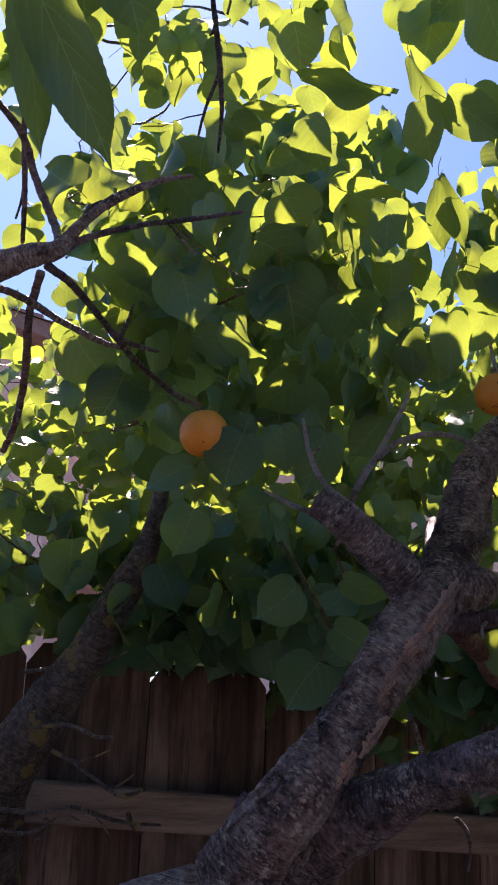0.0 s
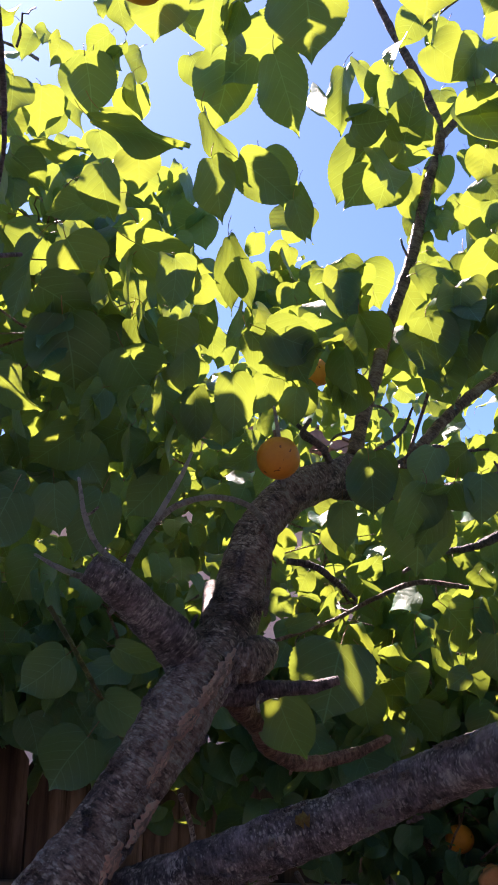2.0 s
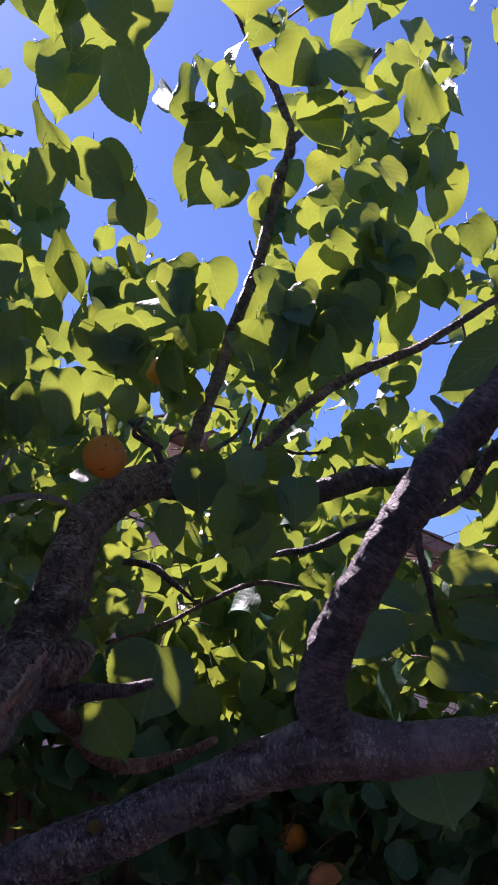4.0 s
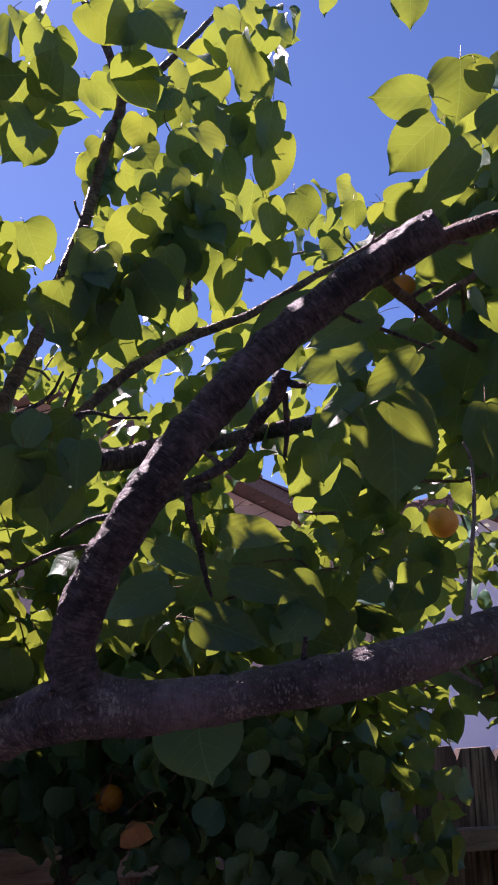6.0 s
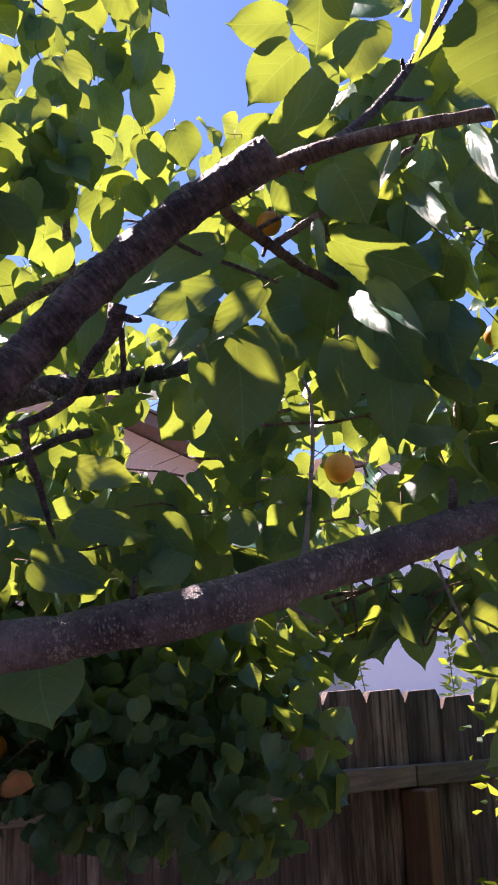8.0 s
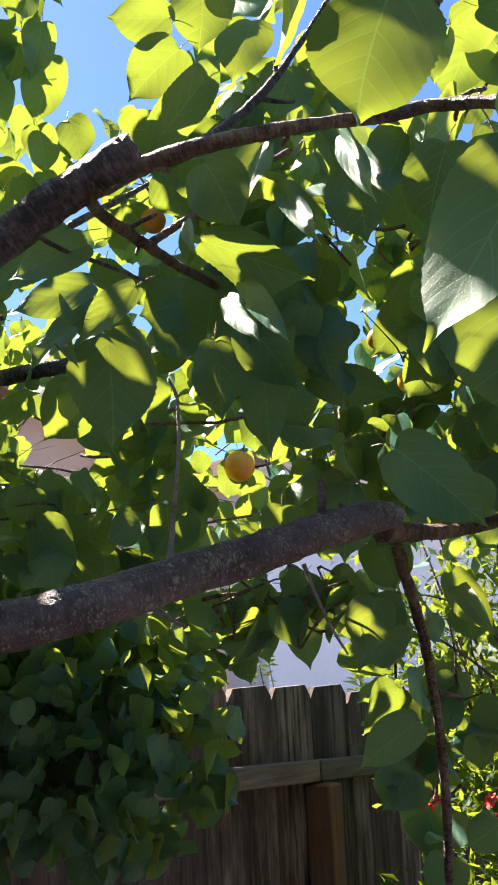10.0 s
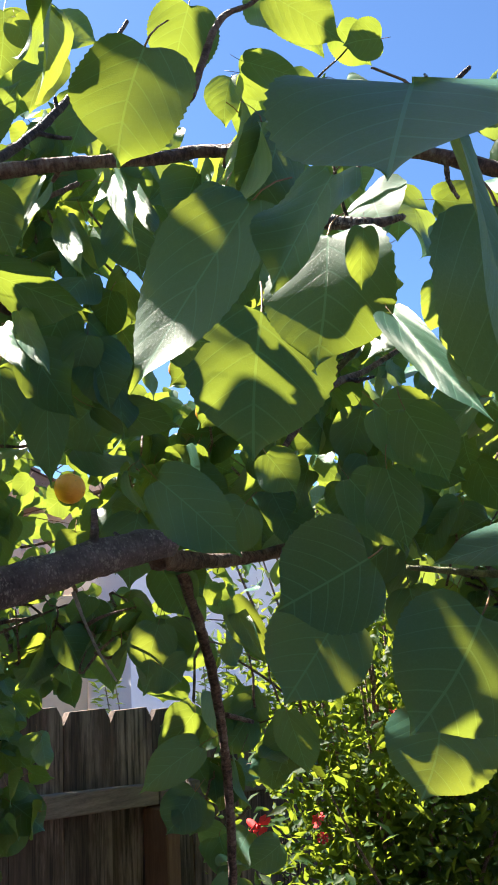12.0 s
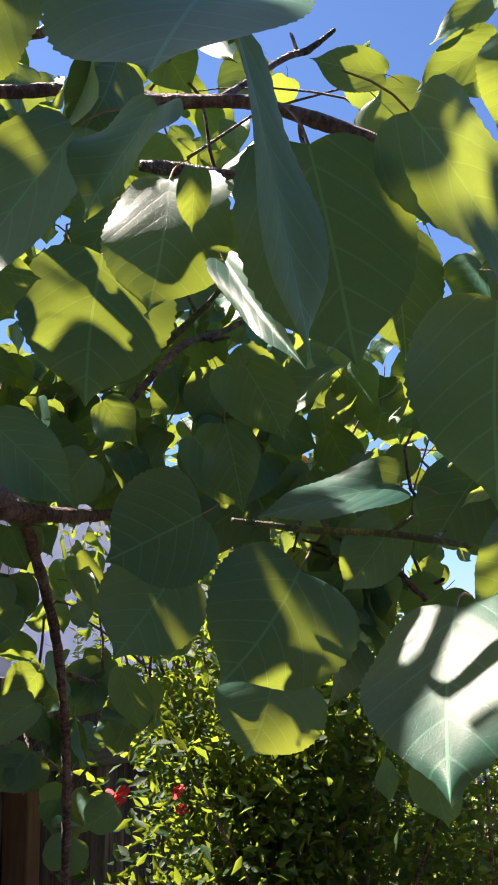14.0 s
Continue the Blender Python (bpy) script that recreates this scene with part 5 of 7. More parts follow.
leaf((0.292, 0.971, 2.554), (0.307, 0.987, 2.490), (-0.77, -0.55, -0.33), 0.063, 0.50, 0.10)
leaf((0.392, 0.981, 2.464), (0.368, 1.008, 2.382), (-0.39, -0.90, -0.18), 0.061, 0.10, 0.10)
leaf((0.070, 0.898, 2.377), (0.160, 0.894, 2.342), (-0.36, 0.04, -0.93), 0.047, 0.30, 0.10)
leaf((0.173, 0.880, 2.385), (0.210, 0.892, 2.324), (-0.85, -0.00, -0.53), 0.048, 0.40, 0.10)
leaf((0.237, 0.881, 2.346), (0.265, 0.892, 2.291), (-0.51, -0.75, -0.42), 0.057, 0.25, 0.10)
leaf((0.275, 0.866, 2.304), (0.291, 0.881, 2.245), (-0.86, -0.40, -0.33), 0.032, 0.50, 0.10)
leaf((0.197, 0.890, 2.335), (0.196, 0.908, 2.274), (-0.54, -0.81, -0.23), 0.038, 0.25, 0.10)
leaf((-0.042, 0.918, 2.297), (-0.048, 0.931, 2.254), (-0.45, -0.87, -0.21), 0.077, 0.25, 0.10)
leaf((-0.002, 0.921, 2.338), (0.051, 0.914, 2.331), (-0.13, -0.08, -0.99), 0.031, 0.25, 0.10)
leaf((0.127, 1.075, 2.462), (0.134, 1.088, 2.413), (-0.17, -0.95, -0.28), 0.061, 0.25, 0.10)
leaf((0.085, 0.920, 2.294), (0.016, 0.937, 2.269), (-0.17, -0.96, -0.22), 0.039, 0.25, 0.10)
leaf((0.043, 0.922, 2.236), (0.070, 0.932, 2.187), (-0.34, -0.87, -0.37), 0.066, 0.25, 0.10)
leaf((0.014, 0.836, 2.184), (-0.007, 0.860, 2.111), (-0.73, -0.69, -0.02), 0.036, 0.50, 0.10)
leaf((0.117, 0.947, 2.256), (0.202, 0.942, 2.227), (-0.29, -0.62, -0.73), 0.053, 0.25, 0.10)
leaf((0.209, 0.914, 2.248), (0.218, 0.933, 2.177), (-0.81, -0.52, -0.25), 0.036, 0.25, 0.10)
leaf((-0.086, 0.910, 2.164), (-0.089, 0.946, 2.113), (-0.11, -0.81, -0.57), 0.079, 0.25, 0.10)
leaf((0.044, 0.897, 2.140), (0.062, 0.934, 2.073), (-0.14, -0.85, -0.51), 0.084, 0.25, 0.10)
leaf((0.114, 0.914, 2.151), (0.137, 0.931, 2.081), (-0.69, -0.62, -0.37), 0.050, 0.25, 0.10)
leaf((0.169, 0.952, 2.137), (0.175, 0.963, 2.093), (-0.21, -0.94, -0.28), 0.037, 0.25, 0.10)
leaf((0.236, 0.915, 2.154), (0.279, 0.923, 2.102), (-0.52, -0.66, -0.54), 0.047, 0.25, 0.10)
leaf((0.267, 0.900, 2.156), (0.297, 0.911, 2.099), (-0.53, -0.73, -0.43), 0.055, 0.25, 0.10)
leaf((0.185, 0.962, 2.093), (0.191, 0.975, 2.045), (-0.22, -0.94, -0.28), 0.036, 0.25, 0.10)
leaf((0.221, 0.958, 2.087), (0.223, 0.971, 2.042), (-0.24, -0.93, -0.27), 0.045, 0.25, 0.10)
leaf((0.296, 0.941, 2.107), (0.296, 0.953, 2.065), (-0.69, -0.70, -0.21), 0.034, 0.25, 0.10)
leaf((-0.044, 0.930, 2.072), (0.027, 0.925, 2.051), (-0.23, -0.76, -0.61), 0.042, 0.25, 0.10)
leaf((-0.037, 0.917, 1.931), (-0.086, 0.931, 1.907), (-0.29, -0.96, -0.00), 0.035, 0.25, 0.10)
leaf((0.012, 0.881, 1.956), (-0.005, 0.899, 1.902), (-0.13, -0.95, -0.28), 0.057, 0.20, 0.10)
leaf((0.048, 0.892, 1.969), (0.057, 0.904, 1.923), (-0.08, -0.96, -0.26), 0.041, 0.25, 0.10)
leaf((0.093, 0.907, 1.968), (0.072, 0.928, 1.904), (-0.21, -0.94, -0.25), 0.049, 0.25, 0.10)
leaf((0.022, 0.891, 1.971), (-0.017, 0.901, 1.957), (-0.23, -0.97, -0.07), 0.023, 0.25, 0.10)
leaf((0.068, 0.975, 2.038), (0.101, 0.983, 1.992), (-0.13, -0.96, -0.26), 0.048, 0.25, 0.10)
leaf((0.174, 1.014, 2.027), (0.132, 1.036, 1.975), (-0.16, -0.95, -0.26), 0.054, 0.25, 0.10)
leaf((-0.037, 1.028, 1.908), (-0.059, 1.047, 1.854), (-0.04, -0.95, -0.32), 0.054, 0.25, 0.10)
leaf((0.079, 1.033, 1.828), (0.034, 1.051, 1.792), (-0.21, -0.96, -0.20), 0.055, 0.25, 0.10)
leaf((0.108, 1.051, 1.750), (0.073, 1.072, 1.696), (-0.25, -0.95, -0.21), 0.067, 0.25, 0.10)
leaf((0.121, 1.039, 1.787), (0.178, 1.039, 1.756), (-0.06, -0.99, -0.11), 0.043, 0.25, 0.10)
leaf((0.130, 1.044, 1.839), (0.184, 1.041, 1.819), (-0.20, -0.87, -0.44), 0.033, 0.25, 0.10)
leaf((0.332, 0.917, 1.838), (0.313, 0.921, 1.764), (-0.44, -0.90, 0.06), 0.085, 0.15, 0.10)
leaf((0.292, 0.994, 1.789), (0.326, 1.006, 1.727), (-0.41, -0.83, -0.38), 0.059, 0.25, 0.10)
leaf((0.371, 0.912, 2.035), (0.372, 0.930, 1.976), (-0.47, -0.85, -0.26), 0.051, 0.25, 0.10)
leaf((0.411, 0.928, 2.023), (0.416, 0.938, 1.988), (-0.41, -0.86, -0.30), 0.029, 0.25, 0.10)
leaf((0.350, 0.953, 1.987), (0.357, 0.967, 1.936), (-0.35, -0.89, -0.29), 0.033, 0.25, 0.10)
leaf((0.423, 0.907, 2.014), (0.432, 0.933, 1.925), (-0.43, -0.85, -0.29), 0.041, 0.25, 0.10)
leaf((0.093, 0.687, 2.355), (0.093, 0.702, 2.312), (-0.17, -0.93, -0.32), 0.055, 0.25, 0.10)
leaf((0.199, 0.949, 2.616), (0.200, 0.975, 2.542), (-0.15, -0.93, -0.32), 0.081, 0.25, 0.10)
leaf((0.214, 0.665, 2.374), (0.227, 0.684, 2.307), (-0.39, -0.86, -0.32), 0.073, 0.25, 0.10)
leaf((0.300, 0.595, 2.372), (0.301, 0.616, 2.309), (-0.36, -0.88, -0.31), 0.079, 0.25, 0.10)
leaf((0.381, 0.610, 2.384), (0.366, 0.629, 2.342), (-0.27, -0.91, -0.32), 0.045, 0.25, 0.10)
leaf((0.232, 1.007, 2.579), (0.218, 1.045, 2.482), (-0.12, -0.93, -0.35), 0.084, 0.25, 0.10)
leaf((0.261, 0.913, 2.506), (0.294, 0.935, 2.415), (-0.62, -0.68, -0.38), 0.064, 0.25, 0.10)
leaf((0.369, 0.972, 2.557), (0.368, 1.000, 2.477), (-0.88, -0.45, -0.15), 0.052, 0.60, 0.10)
leaf((0.416, 0.941, 2.447), (0.369, 0.985, 2.361), (-0.28, -0.91, -0.31), 0.067, 0.10, 0.10)
leaf((0.392, 0.908, 2.405), (0.449, 0.895, 2.391), (-0.31, -0.51, -0.80), 0.036, 0.25, 0.10)
leaf((0.451, 0.952, 2.384), (0.419, 0.976, 2.344), (-0.22, -0.91, -0.36), 0.042, 0.25, 0.10)
leaf((0.052, 1.020, 2.542), (0.067, 1.041, 2.469), (-0.10, -0.95, -0.29), 0.072, 0.25, 0.10)
leaf((0.059, 0.893, 2.363), (0.149, 0.878, 2.326), (-0.39, -0.09, -0.92), 0.044, 0.25, 0.10)
leaf((0.181, 0.869, 2.322), (0.195, 0.887, 2.258), (-0.60, -0.73, -0.33), 0.048, 0.25, 0.10)
leaf((0.208, 0.861, 2.321), (0.267, 0.859, 2.276), (-0.36, -0.83, -0.43), 0.051, 0.25, 0.10)
leaf((0.261, 0.841, 2.270), (0.275, 0.851, 2.227), (-0.77, -0.51, -0.37), 0.032, 0.25, 0.10)
leaf((0.206, 0.889, 2.244), (0.235, 0.907, 2.166), (-0.82, -0.41, -0.40), 0.038, 0.25, 0.10)
leaf((0.249, 0.897, 2.149), (0.310, 0.886, 2.129), (-0.31, -0.83, -0.46), 0.053, 0.25, 0.10)
leaf((0.172, 0.937, 2.136), (0.178, 0.952, 2.088), (-0.16, -0.94, -0.31), 0.035, 0.25, 0.10)
leaf((0.186, 0.946, 2.097), (0.191, 0.965, 2.037), (-0.49, -0.82, -0.31), 0.035, 0.25, 0.10)
leaf((0.223, 0.930, 2.111), (0.228, 0.951, 2.045), (-0.20, -0.93, -0.32), 0.044, 0.25, 0.10)
leaf((0.267, 0.936, 2.119), (0.247, 0.957, 2.075), (-0.23, -0.91, -0.34), 0.036, 0.25, 0.10)
leaf((0.358, 0.898, 2.020), (0.368, 0.914, 1.965), (-0.34, -0.89, -0.32), 0.051, 0.25, 0.10)
leaf((0.396, 0.910, 2.014), (0.413, 0.918, 1.975), (-0.34, -0.88, -0.34), 0.028, 0.25, 0.10)
leaf((0.429, 0.951, 1.996), (0.440, 0.974, 1.917), (-0.38, -0.87, -0.32), 0.078, 0.25, 0.10)
leaf((0.517, 1.016, 1.824), (0.495, 1.029, 1.806), (-0.46, -0.88, -0.08), 0.027, 0.25, 0.10)
leaf((0.342, 1.200, 1.927), (0.373, 1.201, 1.897), (-0.18, -0.96, -0.22), 0.033, 0.25, 0.10)
leaf((0.367, 1.206, 1.886), (0.408, 1.189, 1.900), (-0.35, -0.93, -0.13), 0.023, 0.25, 0.10)
leaf((0.541, 0.995, 1.864), (0.553, 1.011, 1.807), (-0.44, -0.84, -0.33), 0.040, 0.25, 0.10)
leaf((0.652, 0.735, 2.138), (0.585, 0.812, 2.093), (-0.75, -0.66, -0.01), 0.058, 0.25, 0.10)
leaf((0.298, 0.955, 2.591), (0.221, 1.009, 2.526), (-0.07, -0.81, -0.59), 0.075, 0.25, 0.10)
leaf((0.618, 0.843, 2.529), (0.652, 0.854, 2.454), (-0.88, -0.21, -0.43), 0.052, 0.50, 0.10)
leaf((0.693, 0.601, 2.314), (0.641, 0.630, 2.314), (-0.45, -0.82, -0.35), 0.043, 0.25, 0.10)
leaf((0.716, 0.578, 2.347), (0.719, 0.596, 2.285), (-0.61, -0.76, -0.24), 0.061, 0.25, 0.10)
leaf((0.717, 0.559, 2.331), (0.733, 0.559, 2.301), (-0.70, -0.61, -0.37), 0.029, 0.25, 0.10)
leaf((0.704, 0.603, 2.287), (0.668, 0.637, 2.239), (-0.38, -0.86, -0.33), 0.054, 0.25, 0.10)
leaf((0.676, 0.603, 2.184), (0.722, 0.552, 2.265), (-0.23, -0.88, -0.41), 0.041, 0.15, 0.10)
leaf((0.656, 0.631, 2.203), (0.699, 0.606, 2.209), (-0.26, -0.62, -0.74), 0.038, 0.25, 0.10)
leaf((0.707, 0.533, 2.162), (0.693, 0.557, 2.108), (-0.57, -0.80, -0.21), 0.048, 0.25, 0.10)
leaf((0.472, 0.663, 1.811), (0.517, 0.628, 1.790), (-0.53, -0.82, 0.22), 0.038, 0.20, 0.10)
leaf((0.451, 0.666, 1.838), (0.402, 0.689, 1.811), (-0.50, -0.84, 0.18), 0.032, 0.20, 0.10)
leaf((0.520, 0.695, 1.849), (0.572, 0.656, 1.834), (-0.57, -0.80, 0.18), 0.031, 0.20, 0.10)
leaf((0.527, 0.724, 1.897), (0.574, 0.689, 1.885), (-0.57, -0.82, 0.12), 0.032, 0.20, 0.10)
leaf((0.485, 0.774, 1.887), (0.526, 0.745, 1.857), (-0.50, -0.86, 0.14), 0.027, 0.20, 0.10)
leaf((0.490, 0.697, 1.745), (0.494, 0.679, 1.687), (-0.49, -0.85, 0.22), 0.072, 0.20, 0.10)
leaf((0.622, 0.626, 2.047), (0.563, 0.665, 2.025), (-0.58, -0.81, 0.09), 0.036, 0.25, 0.10)
leaf((0.631, 0.569, 2.026), (0.594, 0.603, 1.981), (-0.73, -0.68, 0.09), 0.029, 0.25, 0.10)
leaf((0.586, 0.592, 1.993), (0.560, 0.616, 1.961), (-0.82, -0.47, 0.32), 0.030, 0.50, 0.10)
leaf((0.619, 0.597, 1.994), (0.624, 0.603, 1.899), (-0.71, -0.70, -0.08), 0.073, 0.20, 0.10)
leaf((0.722, 0.591, 2.001), (0.729, 0.598, 1.931), (-0.72, -0.68, -0.13), 0.044, 0.20, 0.10)
leaf((0.749, 0.555, 1.987), (0.755, 0.565, 1.893), (-0.76, -0.64, -0.12), 0.041, 0.20, 0.10)
leaf((0.658, 0.509, 2.048), (0.735, 0.472, 2.013), (-0.52, -0.35, -0.78), 0.049, 0.25, 0.10)
leaf((0.684, 0.520, 2.010), (0.662, 0.456, 1.956), (-0.86, -0.13, 0.50), 0.021, 0.10, 0.05)
leaf((0.703, 0.478, 2.123), (0.680, 0.494, 2.072), (-0.92, -0.04, 0.39), 0.034, 0.20, 0.10)
leaf((0.684, 0.464, 2.115), (0.669, 0.485, 2.070), (-0.93, -0.31, 0.18), 0.032, 0.60, 0.10)
leaf((0.647, 0.525, 2.104), (0.690, 0.500, 2.098), (-0.41, -0.53, -0.75), 0.035, 0.25, 0.10)
leaf((0.662, 0.301, 2.131), (0.665, 0.346, 2.067), (-0.91, -0.32, -0.27), 0.095, 0.15, 0.10)
leaf((0.736, 0.422, 2.090), (0.750, 0.426, 2.035), (-0.76, -0.60, -0.24), 0.050, 0.25, 0.10)
leaf((0.720, 0.415, 2.111), (0.689, 0.357, 2.026), (-0.93, -0.04, 0.37), 0.019, 0.20, 0.10)
leaf((0.816, 0.394, 2.122), (0.809, 0.417, 2.053), (-0.86, -0.51, -0.08), 0.054, 0.25, 0.10)
leaf((0.646, 0.485, 2.099), (0.670, 0.480, 2.049), (-0.75, -0.59, -0.31), 0.051, 0.25, 0.10)
leaf((0.708, 0.478, 2.096), (0.679, 0.402, 2.011), (-0.90, -0.12, 0.42), 0.018, 0.20, 0.10)
leaf((0.578, 0.548, 2.043), (0.531, 0.588, 2.019), (-0.61, -0.78, -0.12), 0.032, 0.25, 0.10)
leaf((0.750, 0.295, 1.967), (0.748, 0.307, 1.869), (-0.62, -0.78, -0.08), 0.102, 0.12, 0.05)
leaf((0.563, 0.036, 1.925), (0.521, 0.019, 1.876), (-0.58, -0.46, 0.67), 0.084, 0.10, 0.05)
leaf((0.582, 0.038, 1.919), (0.611, 0.022, 1.810), (0.14, -0.97, 0.19), 0.045, 0.40, 0.10)
leaf((0.661, 0.065, 1.923), (0.683, 0.056, 1.829), (-0.58, -0.81, -0.06), 0.082, 0.12, 0.06)
leaf((0.827, 0.060, 1.900), (0.808, 0.059, 1.783), (-0.87, -0.46, 0.14), 0.099, 0.15, 0.10)
leaf((0.688, 0.032, 1.938), (0.767, 0.012, 1.873), (-0.33, -0.94, -0.10), 0.064, 0.25, 0.10)
leaf((0.865, 0.315, 1.809), (0.804, 0.349, 1.774), (-0.47, -0.88, -0.04), 0.087, 0.10, 0.05)
leaf((0.912, 0.386, 1.774), (0.863, 0.405, 1.707), (-0.54, -0.83, 0.16), 0.087, 0.10, 0.05)
leaf((0.826, 0.199, 1.761), (0.780, 0.221, 1.696), (-0.58, -0.80, 0.15), 0.094, 0.10, 0.05)
leaf((0.994, 0.356, 1.690), (0.960, 0.356, 1.629), (-0.63, -0.70, 0.35), 0.093, 0.10, 0.08)
leaf((0.816, 0.091, 1.736), (0.734, 0.060, 1.657), (-0.75, -0.05, 0.66), 0.091, 0.10, 0.05)
leaf((0.859, 0.050, 1.769), (0.822, 0.082, 1.731), (-0.63, -0.78, -0.02), 0.062, 0.15, 0.05)
leaf((0.649, 0.143, 1.968), (0.617, 0.162, 1.910), (-0.87, -0.29, 0.39), 0.047, 0.60, 0.10)
leaf((0.640, 0.189, 1.971), (0.589, 0.238, 1.871), (-0.84, -0.48, 0.26), 0.060, 0.15, 0.10)
leaf((0.746, 0.230, 1.997), (0.731, 0.240, 1.910), (-0.94, -0.33, 0.13), 0.089, 0.15, 0.10)
leaf((0.709, 0.173, 1.969), (0.713, 0.181, 1.936), (-0.69, -0.68, -0.24), 0.019, 0.25, 0.10)
leaf((0.872, 0.154, 1.813), (0.806, 0.218, 1.797), (-0.62, -0.47, 0.64), 0.041, 0.30, 0.10)
leaf((0.924, 0.180, 2.133), (0.884, 0.220, 2.146), (-0.73, -0.65, -0.21), 0.035, 0.25, 0.10)
leaf((0.937, 0.090, 2.170), (0.909, 0.134, 2.132), (-0.89, -0.43, 0.14), 0.029, 0.25, 0.10)
leaf((0.942, 0.097, 2.133), (0.909, 0.147, 2.098), (-0.74, -0.63, -0.21), 0.036, 0.25, 0.10)
leaf((0.760, 0.308, 2.167), (0.791, 0.279, 2.149), (-0.68, -0.31, -0.67), 0.026, 0.25, 0.10)
leaf((0.739, 0.262, 2.186), (0.778, 0.232, 2.147), (-0.74, -0.09, -0.67), 0.042, 0.25, 0.10)
leaf((0.889, 0.278, 2.229), (0.869, 0.302, 2.227), (-0.60, -0.56, -0.57), 0.034, 0.25, 0.10)
leaf((0.882, 0.582, 1.778), (0.880, 0.599, 1.727), (-0.67, -0.71, -0.20), 0.046, 0.25, 0.10)
leaf((0.945, 0.555, 2.073), (0.921, 0.604, 2.018), (-0.67, -0.67, -0.31), 0.051, 0.20, 0.10)
leaf((0.958, 0.531, 2.024), (0.934, 0.578, 1.969), (-0.70, -0.66, -0.27), 0.050, 0.20, 0.10)
leaf((0.995, 0.225, 2.039), (1.029, 0.235, 1.943), (-0.81, -0.47, -0.34), 0.071, 0.15, 0.08)
leaf((0.863, 0.438, 1.868), (0.845, 0.464, 1.831), (-0.80, -0.60, -0.02), 0.049, 0.25, 0.10)
leaf((0.792, 0.550, 1.966), (0.854, 0.504, 1.943), (-0.60, -0.50, -0.62), 0.040, 0.25, 0.10)
leaf((0.932, 0.534, 1.797), (0.968, 0.521, 1.738), (-0.80, -0.48, -0.37), 0.033, 0.25, 0.10)
leaf((0.946, 0.485, 1.696), (0.966, 0.485, 1.636), (-0.92, -0.23, -0.31), 0.041, 0.25, 0.10)
leaf((0.986, 0.676, 1.613), (0.986, 0.688, 1.572), (-0.70, -0.68, -0.20), 0.044, 0.25, 0.10)
leaf((0.761, 0.424, 1.876), (0.796, 0.376, 1.815), (-0.81, -0.59, 0.01), 0.053, 0.20, 0.10)
leaf((0.935, 0.593, 1.665), (0.893, 0.636, 1.625), (-0.80, -0.54, 0.27), 0.041, 0.25, 0.10)
leaf((0.971, 0.644, 1.616), (0.951, 0.669, 1.576), (-0.78, -0.62, -0.01), 0.046, 0.25, 0.10)
leaf((0.888, 0.181, 1.645), (0.892, 0.187, 1.618), (-0.98, 0.17, -0.10), 0.017, 0.25, 0.10)
leaf((0.925, 0.171, 1.641), (0.939, 0.171, 1.597), (-0.93, -0.22, -0.30), 0.035, 0.25, 0.10)
leaf((0.971, 0.645, 1.610), (0.973, 0.657, 1.571), (-0.63, -0.73, -0.26), 0.044, 0.25, 0.10)
leaf((1.057, 0.613, 1.557), (1.038, 0.644, 1.533), (-0.85, -0.53, -0.00), 0.038, 0.25, 0.10)
leaf((0.860, 0.287, 1.870), (0.877, 0.289, 1.811), (-0.92, -0.27, -0.28), 0.044, 0.25, 0.10)
leaf((0.847, 0.257, 1.905), (0.874, 0.246, 1.853), (-0.87, -0.33, -0.37), 0.047, 0.25, 0.10)
leaf((0.787, 0.335, 1.882), (0.804, 0.325, 1.853), (-0.82, -0.46, -0.35), 0.034, 0.25, 0.10)
leaf((0.867, 0.560, 1.740), (0.881, 0.550, 1.725), (-0.59, -0.81, 0.00), 0.044, 0.25, 0.10)
leaf((0.675, 0.316, 1.941), (0.698, 0.292, 1.932), (-0.53, -0.24, -0.81), 0.037, 0.25, 0.10)
leaf((0.748, 0.191, 1.936), (0.713, 0.110, 1.845), (-0.80, -0.40, -0.35), 0.021, 0.45, 0.10)
leaf((0.687, 0.500, 2.017), (0.663, 0.424, 1.947), (-0.81, -0.24, 0.54), 0.020, 0.15, 0.10)
leaf((0.724, 0.484, 2.103), (0.696, 0.405, 2.019), (-0.87, -0.18, 0.45), 0.014, 0.15, 0.10)
leaf((0.741, 0.416, 2.103), (0.718, 0.370, 2.042), (-0.91, -0.11, 0.41), 0.014, 0.10, 0.10)
leaf((0.756, 0.215, 2.097), (0.735, 0.171, 2.049), (-0.95, 0.12, 0.29), 0.018, 0.10, 0.10)
leaf((0.944, 0.547, 1.795), (0.908, 0.471, 1.741), (-0.75, -0.11, 0.65), 0.019, 0.20, 0.10)
leaf((0.767, 1.031, 2.713), (0.723, 0.895, 2.501), (-0.93, -0.18, 0.31), 0.033, 0.20, 0.10)
leaf((0.734, 1.066, 2.654), (0.705, 0.965, 2.514), (-0.90, -0.24, 0.36), 0.022, 0.20, 0.10)
leaf((0.589, 0.623, 2.001), (0.575, 0.564, 1.953), (-0.77, -0.27, 0.57), 0.014, 0.20, 0.10)
leaf((0.646, 0.514, 2.064), (0.629, 0.479, 2.020), (-0.88, -0.13, 0.46), 0.011, 0.20, 0.10)
leaf((0.345, 1.056, 2.594), (0.325, 0.902, 2.411), (-0.88, -0.31, 0.36), 0.026, 0.20, 0.10)
leaf((0.421, 1.049, 2.578), (0.393, 0.954, 2.437), (-0.90, -0.26, 0.35), 0.026, 0.20, 0.10)
